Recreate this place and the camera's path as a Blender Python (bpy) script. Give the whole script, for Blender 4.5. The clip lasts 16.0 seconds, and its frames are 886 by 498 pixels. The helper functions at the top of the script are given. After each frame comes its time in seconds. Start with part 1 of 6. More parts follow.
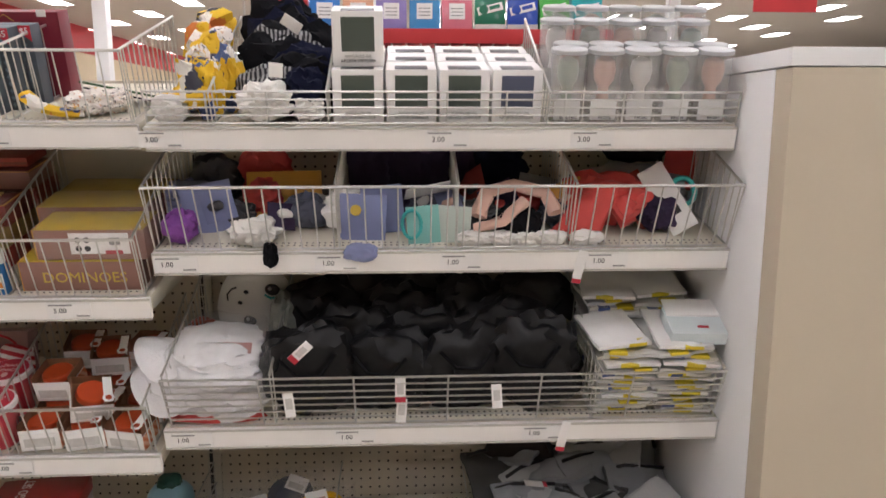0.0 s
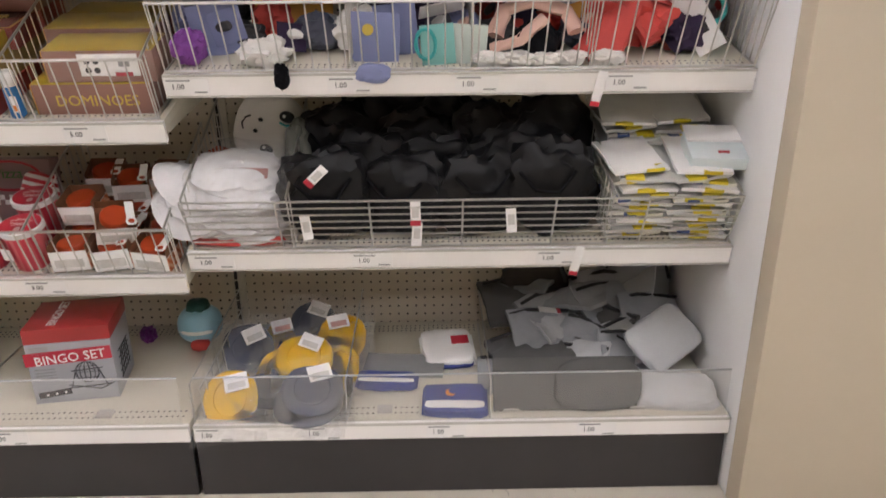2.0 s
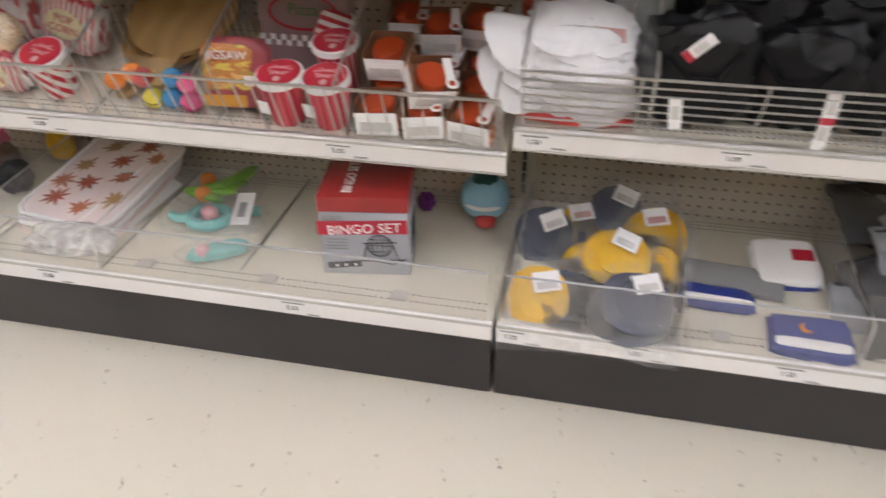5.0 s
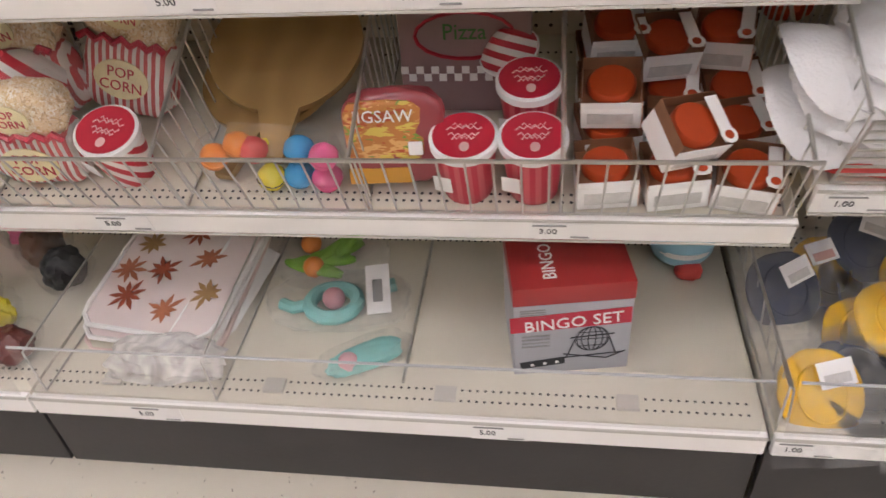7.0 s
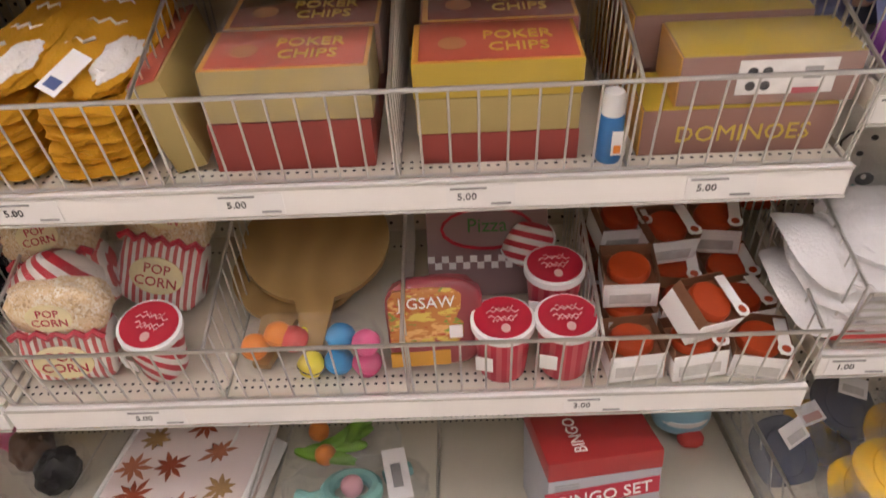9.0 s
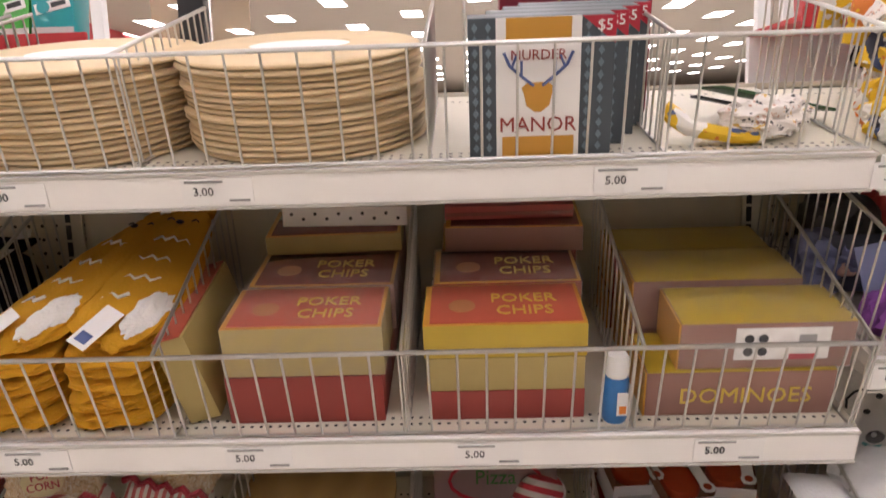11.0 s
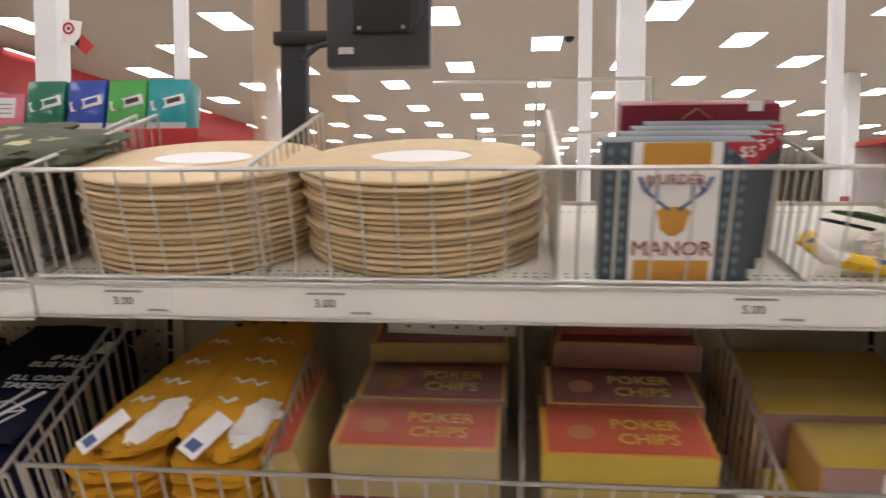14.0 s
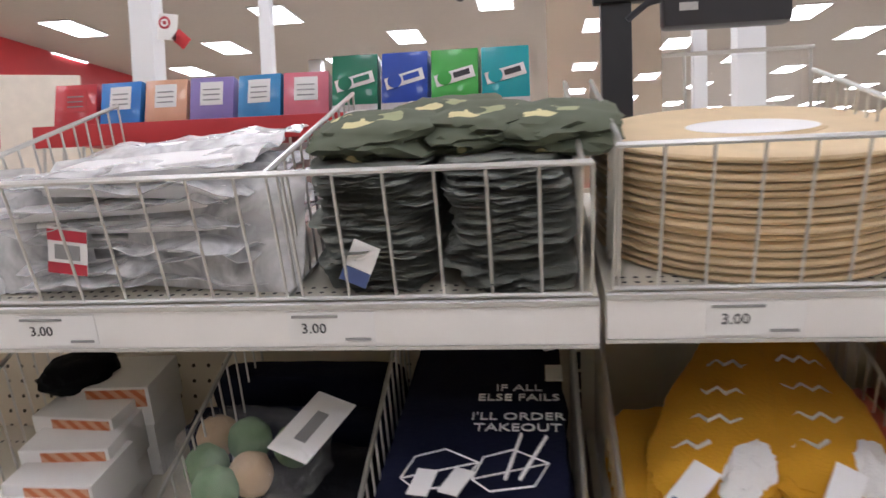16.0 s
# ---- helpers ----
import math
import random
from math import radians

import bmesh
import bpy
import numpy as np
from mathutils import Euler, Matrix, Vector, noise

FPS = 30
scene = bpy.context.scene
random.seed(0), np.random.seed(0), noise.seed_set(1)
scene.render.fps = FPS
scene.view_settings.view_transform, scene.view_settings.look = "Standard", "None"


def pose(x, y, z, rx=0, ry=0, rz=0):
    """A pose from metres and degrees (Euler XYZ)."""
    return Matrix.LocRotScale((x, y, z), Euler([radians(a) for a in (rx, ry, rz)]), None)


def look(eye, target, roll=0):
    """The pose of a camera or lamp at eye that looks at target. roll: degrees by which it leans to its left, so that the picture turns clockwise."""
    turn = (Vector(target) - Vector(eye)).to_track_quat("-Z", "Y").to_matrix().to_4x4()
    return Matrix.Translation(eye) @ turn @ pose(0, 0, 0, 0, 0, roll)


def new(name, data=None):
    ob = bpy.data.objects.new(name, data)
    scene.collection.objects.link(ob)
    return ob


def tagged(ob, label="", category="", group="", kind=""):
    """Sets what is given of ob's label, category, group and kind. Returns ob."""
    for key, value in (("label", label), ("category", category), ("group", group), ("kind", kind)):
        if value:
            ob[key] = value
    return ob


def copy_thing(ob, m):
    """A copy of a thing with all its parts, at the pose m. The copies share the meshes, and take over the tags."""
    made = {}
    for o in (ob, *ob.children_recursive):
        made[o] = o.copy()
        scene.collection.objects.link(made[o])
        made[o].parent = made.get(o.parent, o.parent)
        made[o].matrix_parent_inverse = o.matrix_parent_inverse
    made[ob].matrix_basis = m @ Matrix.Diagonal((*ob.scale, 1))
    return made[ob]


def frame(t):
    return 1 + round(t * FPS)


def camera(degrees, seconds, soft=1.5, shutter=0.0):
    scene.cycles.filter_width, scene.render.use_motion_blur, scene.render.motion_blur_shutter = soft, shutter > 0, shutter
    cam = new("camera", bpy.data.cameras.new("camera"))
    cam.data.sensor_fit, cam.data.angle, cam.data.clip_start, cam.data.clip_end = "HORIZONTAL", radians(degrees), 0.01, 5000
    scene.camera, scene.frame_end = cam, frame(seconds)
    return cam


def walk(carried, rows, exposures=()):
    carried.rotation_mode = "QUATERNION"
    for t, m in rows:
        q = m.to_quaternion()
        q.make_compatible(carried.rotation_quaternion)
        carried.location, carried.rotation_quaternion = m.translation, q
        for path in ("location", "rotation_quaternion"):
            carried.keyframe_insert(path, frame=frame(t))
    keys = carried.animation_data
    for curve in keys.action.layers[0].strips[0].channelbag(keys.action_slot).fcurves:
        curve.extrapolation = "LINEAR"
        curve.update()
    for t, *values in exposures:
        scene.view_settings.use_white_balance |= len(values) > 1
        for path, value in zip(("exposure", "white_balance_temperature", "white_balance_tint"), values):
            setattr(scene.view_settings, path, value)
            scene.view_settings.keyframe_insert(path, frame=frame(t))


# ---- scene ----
cam = camera(61.7, 16.0, shutter=0.4)
PATH = [
    (0, (-0.086, -0.013, 1.194), (0.014, 1.955, 0.855), 0.0),
    (0.5, (-0.079, -0.014, 1.179), (0.008, 1.94, 0.762), 0.1),
    (1, (-0.054, -0.015, 1.171), (0.0, 1.917, 0.657), 0.0),
    (1.5, (-0.068, -0.018, 1.15), (-0.012, 1.887, 0.543), -0.0),
    (2, (-0.064, -0.022, 1.125), (-0.037, 1.848, 0.416), -0.5),
    (2.5, (-0.057, -0.023, 1.118), (-0.063, 1.806, 0.307), -0.8),
    (3, (-0.037, -0.017, 1.088), (-0.092, 1.777, 0.205), -1.3),
    (3.5, (-0.047, 0.011, 1.1), (-0.151, 1.75, 0.116), -0.7),
    (4, (-0.149, 0.064, 1.091), (-0.308, 1.79, 0.093), 0.3),
    (4.5, (-0.33, 0.164, 1.11), (-0.574, 1.863, 0.084), 0.1),
    (5, (-0.464, 0.267, 1.114), (-0.823, 1.889, 0.001), -0.5),
    (5.2, (-0.511, 0.307, 1.095), (-0.954, 1.924, 0.004), -0.9),
    (7.5, (-1.081, 0.707, 1.129), (-1.262, 2.221, -0.165), -6.6),
    (8, (-1.171, 0.656, 1.125), (-1.215, 2.27, -0.056), -4.9),
    (8.5, (-1.158, 0.637, 1.154), (-1.177, 2.355, 0.131), -2.7),
    (9, (-1.121, 0.608, 1.171), (-1.174, 2.408, 0.301), -2.8),
    (9.5, (-1.114, 0.597, 1.184), (-1.176, 2.456, 0.45), -2.7),
    (10, (-1.114, 0.593, 1.188), (-1.185, 2.507, 0.615), -2.4),
    (12.5, (-1.12, 0.595, 1.292), (-1.175, 2.589, 1.148), -1.1),
    (13, (-1.118, 0.596, 1.284), (-1.211, 2.589, 1.153), -0.6),
    (13.5, (-1.109, 0.599, 1.275), (-1.246, 2.591, 1.157), -0.1),
    (14, (-1.209, 0.617, 1.281), (-1.405, 2.604, 1.172), 0.1),
    (14.5, (-1.452, 0.646, 1.27), (-1.678, 2.631, 1.18), 0.4),
    (15, (-1.612, 0.685, 1.273), (-1.935, 2.656, 1.17), -0.1),
    (15.5, (-1.731, 0.691, 1.289), (-2.114, 2.65, 1.161), -1.2),
    (16, (-1.889, 0.793, 1.284), (-2.148, 2.772, 1.151), -1.9),
]
EXPOSURES = [(0, -0.45, 6150, 15), (1.5, -0.3, 6150, 15), (3, -0.17, 6150, 14), (5, -0.1, 5950, 13), (7.5, -0.22, 6250, 18), (8.5, -0.22, 6450, 20), (10, -0.2, 6450, 20), (12.5, -0.66, 6450, 18), (14, -0.7, 6250, 15), (16, -0.65, 5800, 15)]
walk(cam, [(t, look(eye, target, roll)) for t, eye, target, roll in PATH], EXPOSURES)

# ---- light ----
world = bpy.data.worlds.new("store_air")
world.use_nodes = True
world.node_tree.nodes["Background"].inputs[0].default_value = (0.9, 0.93, 1.0, 1)
world.node_tree.nodes["Background"].inputs[1].default_value = 0.05
scene.world = world
scene.view_settings.exposure = 0.0
LAMP = 20.0


# ---- materials ----
def mat(name, color, rough=0.5, metal=0.0, vary=0.12, scale=12.0, bump=0.0, bscale=120.0, alpha=1.0, trans=0.0, emit=0.0, coat=0.0, piece=0.0):
    m = bpy.data.materials.new(name)
    m.use_nodes = True
    nt = m.node_tree
    b = nt.nodes["Principled BSDF"]
    b.inputs["Roughness"].default_value = rough
    b.inputs["Metallic"].default_value = metal
    b.inputs["Alpha"].default_value = alpha
    b.inputs["Transmission Weight"].default_value = trans
    b.inputs["Coat Weight"].default_value = coat
    tc = nt.nodes.new("ShaderNodeTexCoord")
    n1 = nt.nodes.new("ShaderNodeTexNoise")
    n1.inputs["Scale"].default_value = scale
    n1.inputs["Detail"].default_value = 6
    nt.links.new(tc.outputs["Object"], n1.inputs["Vector"])
    mix = nt.nodes.new("ShaderNodeMix")
    mix.data_type = "RGBA"
    mix.inputs[6].default_value = (*[c * (1 - vary) for c in color], 1)
    mix.inputs[7].default_value = (*[min(1, c * (1 + vary)) for c in color], 1)
    nt.links.new(n1.outputs["Fac"], mix.inputs[0])
    out = mix.outputs[2]
    if piece:
        oi = nt.nodes.new("ShaderNodeObjectInfo")
        hs = nt.nodes.new("ShaderNodeHueSaturation")
        mr = nt.nodes.new("ShaderNodeMapRange")
        mr.inputs[3].default_value, mr.inputs[4].default_value = 1 - piece, 1 + piece
        nt.links.new(oi.outputs["Random"], mr.inputs[0])
        nt.links.new(mr.outputs[0], hs.inputs["Value"])
        nt.links.new(out, hs.inputs["Color"])
        out = hs.outputs[0]
    nt.links.new(out, b.inputs["Base Color"])
    if emit:
        b.inputs["Emission Color"].default_value = (*color, 1)
        b.inputs["Emission Strength"].default_value = emit
    if bump:
        n2 = nt.nodes.new("ShaderNodeTexNoise")
        n2.inputs["Scale"].default_value = bscale
        n2.inputs["Detail"].default_value = 4
        nt.links.new(tc.outputs["Object"], n2.inputs["Vector"])
        bp = nt.nodes.new("ShaderNodeBump")
        bp.inputs["Strength"].default_value = bump
        bp.inputs["Distance"].default_value = 0.004
        nt.links.new(n2.outputs["Fac"], bp.inputs["Height"])
        nt.links.new(bp.outputs[0], b.inputs["Normal"])
    return m


def striped(name, c1, c2, scale, rough=0.5, axis="X", wave="BANDS", distort=0.0, sharp=True, detail=0.0):
    m = mat(name, c1, rough)
    nt = m.node_tree
    b = nt.nodes["Principled BSDF"]
    tc = nt.nodes.new("ShaderNodeTexCoord")
    w = nt.nodes.new("ShaderNodeTexWave")
    w.wave_type, w.bands_direction = wave, axis
    w.inputs["Scale"].default_value, w.inputs["Distortion"].default_value = scale, distort
    w.inputs["Detail"].default_value = detail
    nt.links.new(tc.outputs["Object"], w.inputs["Vector"])
    r = nt.nodes.new("ShaderNodeValToRGB")
    r.color_ramp.elements[0].color, r.color_ramp.elements[1].color = (*c1, 1), (*c2, 1)
    if sharp:
        r.color_ramp.elements[0].position, r.color_ramp.elements[1].position = 0.46, 0.54
    nt.links.new(w.outputs["Fac"], r.inputs[0])
    nt.links.new(r.outputs[0], b.inputs["Base Color"])
    return m


def speckled(name, base, spots, scale, amount, rough=0.5, stretch=(1, 1, 1)):
    """Coloured flecks of a cell pattern on a base colour."""
    m = mat(name, base, rough)
    nt = m.node_tree
    b = nt.nodes["Principled BSDF"]
    tc, mp, v = nt.nodes.new("ShaderNodeTexCoord"), nt.nodes.new("ShaderNodeMapping"), nt.nodes.new("ShaderNodeTexVoronoi")
    mp.inputs["Scale"].default_value = stretch
    v.inputs["Scale"].default_value = scale
    nz = nt.nodes.new("ShaderNodeTexNoise")
    nz.inputs["Scale"].default_value = scale * 1.5
    ad = nt.nodes.new("ShaderNodeMix")
    ad.data_type = "VECTOR"
    ad.inputs[0].default_value = 0.06
    nt.links.new(tc.outputs["Object"], mp.inputs[0])
    nt.links.new(mp.outputs[0], ad.inputs[4])
    nt.links.new(mp.outputs[0], nz.inputs["Vector"])
    nt.links.new(nz.outputs["Color"], ad.inputs[5])
    nt.links.new(ad.outputs[1], v.inputs["Vector"])
    lt = nt.nodes.new("ShaderNodeMath")
    lt.operation = "LESS_THAN"
    lt.inputs[1].default_value = amount
    nt.links.new(v.outputs["Distance"], lt.inputs[0])
    r = nt.nodes.new("ShaderNodeValToRGB")
    r.color_ramp.interpolation = "CONSTANT"
    els = r.color_ramp.elements
    for k, c in enumerate(spots):
        e = els[k] if k < 2 else els.new(k / len(spots))
        e.position, e.color = k / len(spots), (*c, 1)
    sp = nt.nodes.new("ShaderNodeSeparateColor")
    nt.links.new(v.outputs["Color"], sp.inputs[0])
    nt.links.new(sp.outputs[0], r.inputs[0])
    mix = nt.nodes.new("ShaderNodeMix")
    mix.data_type = "RGBA"
    mix.inputs[6].default_value = (*base, 1)
    nt.links.new(lt.outputs[0], mix.inputs[0])
    nt.links.new(r.outputs[0], mix.inputs[7])
    nt.links.new(mix.outputs[2], b.inputs["Base Color"])
    return m


def pegboard_mat():
    m = mat("cream_pegboard", (0.7, 0.63, 0.52), 0.6, bump=0.05)
    nt = m.node_tree
    b = nt.nodes["Principled BSDF"]
    src = b.inputs["Base Color"].links[0].from_socket
    tc = nt.nodes.new("ShaderNodeTexCoord")
    sx = nt.nodes.new("ShaderNodeSeparateXYZ")
    nt.links.new(tc.outputs["Object"], sx.inputs[0])
    sq = []
    for k in (0, 2):
        d = nt.nodes.new("ShaderNodeMath")
        d.operation, d.inputs[1].default_value = "DIVIDE", 0.0254
        f = nt.nodes.new("ShaderNodeMath")
        f.operation = "FLOORED_MODULO"
        f.inputs[1].default_value = 1.0
        s = nt.nodes.new("ShaderNodeMath")
        s.operation, s.inputs[1].default_value = "SUBTRACT", 0.5
        p = nt.nodes.new("ShaderNodeMath")
        p.operation, p.inputs[1].default_value = "POWER", 2.0
        nt.links.new(sx.outputs[k], d.inputs[0])
        nt.links.new(d.outputs[0], f.inputs[0])
        nt.links.new(f.outputs[0], s.inputs[0])
        nt.links.new(s.outputs[0], p.inputs[0])
        sq.append(p)
    a = nt.nodes.new("ShaderNodeMath")
    nt.links.new(sq[0].outputs[0], a.inputs[0])
    nt.links.new(sq[1].outputs[0], a.inputs[1])
    lt = nt.nodes.new("ShaderNodeMath")
    lt.operation, lt.inputs[1].default_value = "LESS_THAN", 0.016
    nt.links.new(a.outputs[0], lt.inputs[0])
    mix = nt.nodes.new("ShaderNodeMix")
    mix.data_type = "RGBA"
    nt.links.new(lt.outputs[0], mix.inputs[0])
    nt.links.new(src, mix.inputs[6])
    mix.inputs[7].default_value = (0.05, 0.04, 0.03, 1)
    nt.links.new(mix.outputs[2], b.inputs["Base Color"])
    return m


def floor_mat():
    m = speckled("vinyl_tile", (0.66, 0.61, 0.52), [(0.36, 0.32, 0.27), (0.45, 0.41, 0.35), (0.3, 0.26, 0.21)], 34, 0.1, 0.32, (1.0, 0.5, 1))
    nt = m.node_tree
    b = nt.nodes["Principled BSDF"]
    src = b.inputs["Base Color"].links[0].from_socket
    n = nt.nodes.new("ShaderNodeTexNoise")
    n.inputs["Scale"].default_value = 2.5
    n.inputs["Detail"].default_value = 8
    mix = nt.nodes.new("ShaderNodeMix")
    mix.data_type, mix.blend_type = "RGBA", "MULTIPLY"
    mix.inputs[0].default_value = 0.25
    nt.links.new(src, mix.inputs[6])
    nt.links.new(n.outputs["Color"], mix.inputs[7])
    mm = nt.nodes.new("ShaderNodeMix")
    mm.data_type = "RGBA"
    mm.inputs[0].default_value = 0.85
    nt.links.new(mix.outputs[2], mm.inputs[6])
    nt.links.new(src, mm.inputs[7])
    nt.links.new(mm.outputs[2], b.inputs["Base Color"])
    return m


def clear_mat(name, tint, alpha, rough=0.08):
    return mat(name, tint, rough, alpha=alpha, vary=0.03, bump=0.0)


def film_mat(name, tint, low, high, scale=16.0):
    """Creased clear wrap: see-through, with whitish folds."""
    m = mat(name, tint, 0.18, bump=0.9, bscale=28)
    nt = m.node_tree
    b = nt.nodes["Principled BSDF"]
    tc, n, r = nt.nodes.new("ShaderNodeTexCoord"), nt.nodes.new("ShaderNodeTexNoise"), nt.nodes.new("ShaderNodeMapRange")
    n.inputs["Scale"].default_value = scale
    n.inputs["Detail"].default_value = 5
    n.inputs["Distortion"].default_value = 1.5
    r.inputs[1].default_value, r.inputs[2].default_value = 0.35, 0.7
    r.inputs[3].default_value, r.inputs[4].default_value = low, high
    nt.links.new(tc.outputs["Object"], n.inputs["Vector"])
    nt.links.new(n.outputs["Fac"], r.inputs[0])
    nt.links.new(r.outputs[0], b.inputs["Alpha"])
    return m


M_FLOOR = floor_mat()
M_PEG = pegboard_mat()
M_SHELF = mat("cream_shelf_enamel", (0.69, 0.65, 0.55), 0.45, vary=0.06, bump=0.03)
M_RAIL = mat("white_price_rail", (0.92, 0.9, 0.88), 0.3, vary=0.04, coat=0.2)
M_RAIL_EDGE = mat("grey_rail_lip", (0.55, 0.53, 0.49), 0.4, vary=0.08)
M_WIRE = mat("zinc_wire", (0.62, 0.61, 0.58), 0.32, 0.9, vary=0.15, scale=40)
M_KICK = mat("charcoal_kick", (0.035, 0.032, 0.033), 0.42, vary=0.3, scale=6, bump=0.05)
M_BLACK = mat("black_plastic", (0.02, 0.02, 0.022), 0.45, vary=0.2, bump=0.05)
M_DKGREY = mat("dark_grey_metal", (0.07, 0.07, 0.078), 0.4, 0.3)
M_PLEXI = clear_mat("clear_acrylic", (0.9, 0.88, 0.84), 0.07)
M_WALLWHITE = mat("white_laminate", (0.84, 0.85, 0.87), 0.4, vary=0.04, scale=3)
M_WALLTAN = mat("tan_laminate", (0.56, 0.49, 0.38), 0.5, vary=0.07, scale=3, bump=0.05)
M_CEIL = mat("ceiling_tile", (0.5, 0.45, 0.41), 0.85, vary=0.05, bump=0.1, bscale=60)
M_STOREWALL = mat("beige_store_wall", (0.62, 0.52, 0.36), 0.7, vary=0.06, scale=1)
M_RED = mat("red_paint", (0.5, 0.03, 0.035), 0.5, vary=0.1, scale=2)
M_LAMP = mat("lamp_diffuser", (1.0, 0.965, 0.93), 0.5, emit=LAMP)
M_WHITE = mat("white_card", (0.89, 0.88, 0.87), 0.55, vary=0.05, bump=0.03)
M_INK = mat("black_ink", (0.03, 0.03, 0.035), 0.6)
M_GREYINK = mat("grey_ink", (0.3, 0.3, 0.3), 0.6)
M_GOLD = mat("gold_print", (0.62, 0.45, 0.07), 0.45, vary=0.08)
M_WINE = mat("wine_box", (0.3, 0.045, 0.035), 0.45, vary=0.15, scale=9, bump=0.03)
M_SALMON = mat("rose_lid", (0.5, 0.1, 0.06), 0.28, vary=0.12, coat=0.4)
M_OLIVE = mat("gilt_wood", (0.5, 0.35, 0.03), 0.38, vary=0.1, coat=0.3)
M_OLIVE2 = mat("pale_gilt_wood", (0.43, 0.33, 0.12), 0.45, vary=0.1)
M_MAUVE = mat("mauve_box", (0.3, 0.15, 0.12), 0.4, vary=0.1, coat=0.3)
M_ORANGEWOOD = mat("orange_wood", (0.6, 0.3, 0.04), 0.45, vary=0.12)
M_MUSTARD = mat("mustard_fleece", (0.62, 0.31, 0.012), 0.95, vary=0.18, scale=14, bump=0.5, bscale=220)
M_WHITEFLEECE = mat("white_fleece", (0.8, 0.78, 0.75), 0.95, vary=0.06, bump=0.4, bscale=200)
M_GREEN = mat("grey_green_fleece", (0.2, 0.21, 0.185), 0.95, vary=0.25, scale=10, bump=0.5, bscale=200)
M_GREENPRINT = speckled("avocado_print_cloth", (0.1, 0.115, 0.075), [(0.62, 0.25, 0.17), (0.66, 0.6, 0.32), (0.34, 0.36, 0.2), (0.7, 0.66, 0.6)], 15, 0.27, 0.95)
M_BLACKCLOTH = mat("black_cloth", (0.005, 0.005, 0.007), 0.9, vary=0.4, scale=10, bump=0.4, bscale=90)
M_BLACKNYLON = mat("black_nylon", (0.004, 0.004, 0.005), 0.45, vary=0.45, scale=9, bump=0.45, bscale=30)
M_NAVY = mat("navy_cloth", (0.006, 0.008, 0.026), 0.9, vary=0.3, bump=0.4, bscale=120)
M_CAP = mat("white_cotton", (0.78, 0.77, 0.78), 0.85, vary=0.06, scale=18, bump=0.4, bscale=180)
M_WOOD = striped("bamboo_board", (0.42, 0.27, 0.1), (0.36, 0.225, 0.08), 5, 0.5, "X", "BANDS", 6.0, False, 3.0)
M_PALEWOOD = mat("pale_birch", (0.68, 0.52, 0.31), 0.6, vary=0.13, scale=22, bump=0.15, bscale=70, piece=0.13)
M_BARK = mat("tan_edge", (0.55, 0.4, 0.22), 0.7, vary=0.2, scale=40)
M_REDCARD = mat("red_card", (0.5, 0.02, 0.045), 0.4, vary=0.1, coat=0.2)
M_REDSTRIPE = striped("red_white_stripe", (0.58, 0.03, 0.05), (0.82, 0.78, 0.75), 17, 0.45, "DIAGONAL")
M_REDSTRIPEV = striped("popcorn_stripe", (0.62, 0.12, 0.12), (0.82, 0.78, 0.74), 26, 0.5, "X")
M_POPCORN = speckled("popcorn_print", (0.72, 0.55, 0.33), [(0.8, 0.72, 0.55), (0.5, 0.33, 0.17), (0.83, 0.77, 0.66), (0.62, 0.43, 0.2)], 85, 0.5, 0.5)
M_CREAM = mat("cream_print", (0.8, 0.72, 0.42), 0.5)
M_TERRA = mat("terracotta_candle", (0.46, 0.055, 0.008), 0.5, vary=0.2, bump=0.1)
M_ORANGE = mat("orange_plastic", (0.8, 0.25, 0.03), 0.45)
M_YELLOW = mat("yellow_silicone", (0.86, 0.5, 0.0), 0.45, vary=0.08, bump=0.05)
M_SLATE = mat("slate_silicone", (0.075, 0.085, 0.125), 0.55, vary=0.15)
M_PINK = mat("pink_plush", (0.72, 0.12, 0.28), 0.8, bump=0.3)
M_BLUE = mat("blue_plush", (0.05, 0.28, 0.55), 0.8, bump=0.3)
M_LEMON = mat("lemon_plush", (0.75, 0.62, 0.03), 0.8, bump=0.3)
M_PERI = mat("periwinkle_card", (0.22, 0.25, 0.45), 0.6, vary=0.15)
M_PURPLE = mat("purple_scrub", (0.22, 0.06, 0.32), 0.8, bump=0.8, bscale=90)
M_DKPURPLE = mat("dark_purple_cloth", (0.035, 0.02, 0.06), 0.85, vary=0.3, bump=0.4)
M_BLUSH = mat("blush_satin", (0.66, 0.42, 0.34), 0.5, vary=0.12, bump=0.3, bscale=40)
M_CORAL = mat("coral_fabric", (0.6, 0.07, 0.06), 0.6, vary=0.15, bump=0.2)
M_TEAL = mat("teal_plastic", (0.05, 0.42, 0.42), 0.4)
M_AQUA = mat("aqua_foam", (0.25, 0.55, 0.52), 0.6)
M_GREYBAG = mat("grey_mesh_fabric", (0.33, 0.34, 0.36), 0.7, vary=0.15, scale=14, bump=0.4, bscale=150)
M_GREYMAT = mat("grey_felt", (0.1, 0.1, 0.097), 0.9, vary=0.2, bump=0.3, bscale=200)
M_FROST = mat("frosted_pouch", (0.5, 0.51, 0.52), 0.35, vary=0.1, bump=0.3)
M_SKY = mat("sky_blue_plastic", (0.3, 0.55, 0.68), 0.3)
M_NAVYPACK = mat("navy_wrapper", (0.03, 0.05, 0.26), 0.3, vary=0.15, bump=0.3, bscale=40)
M_FILM = film_mat("clear_film", (0.95, 0.95, 0.97), 0.3, 0.85)
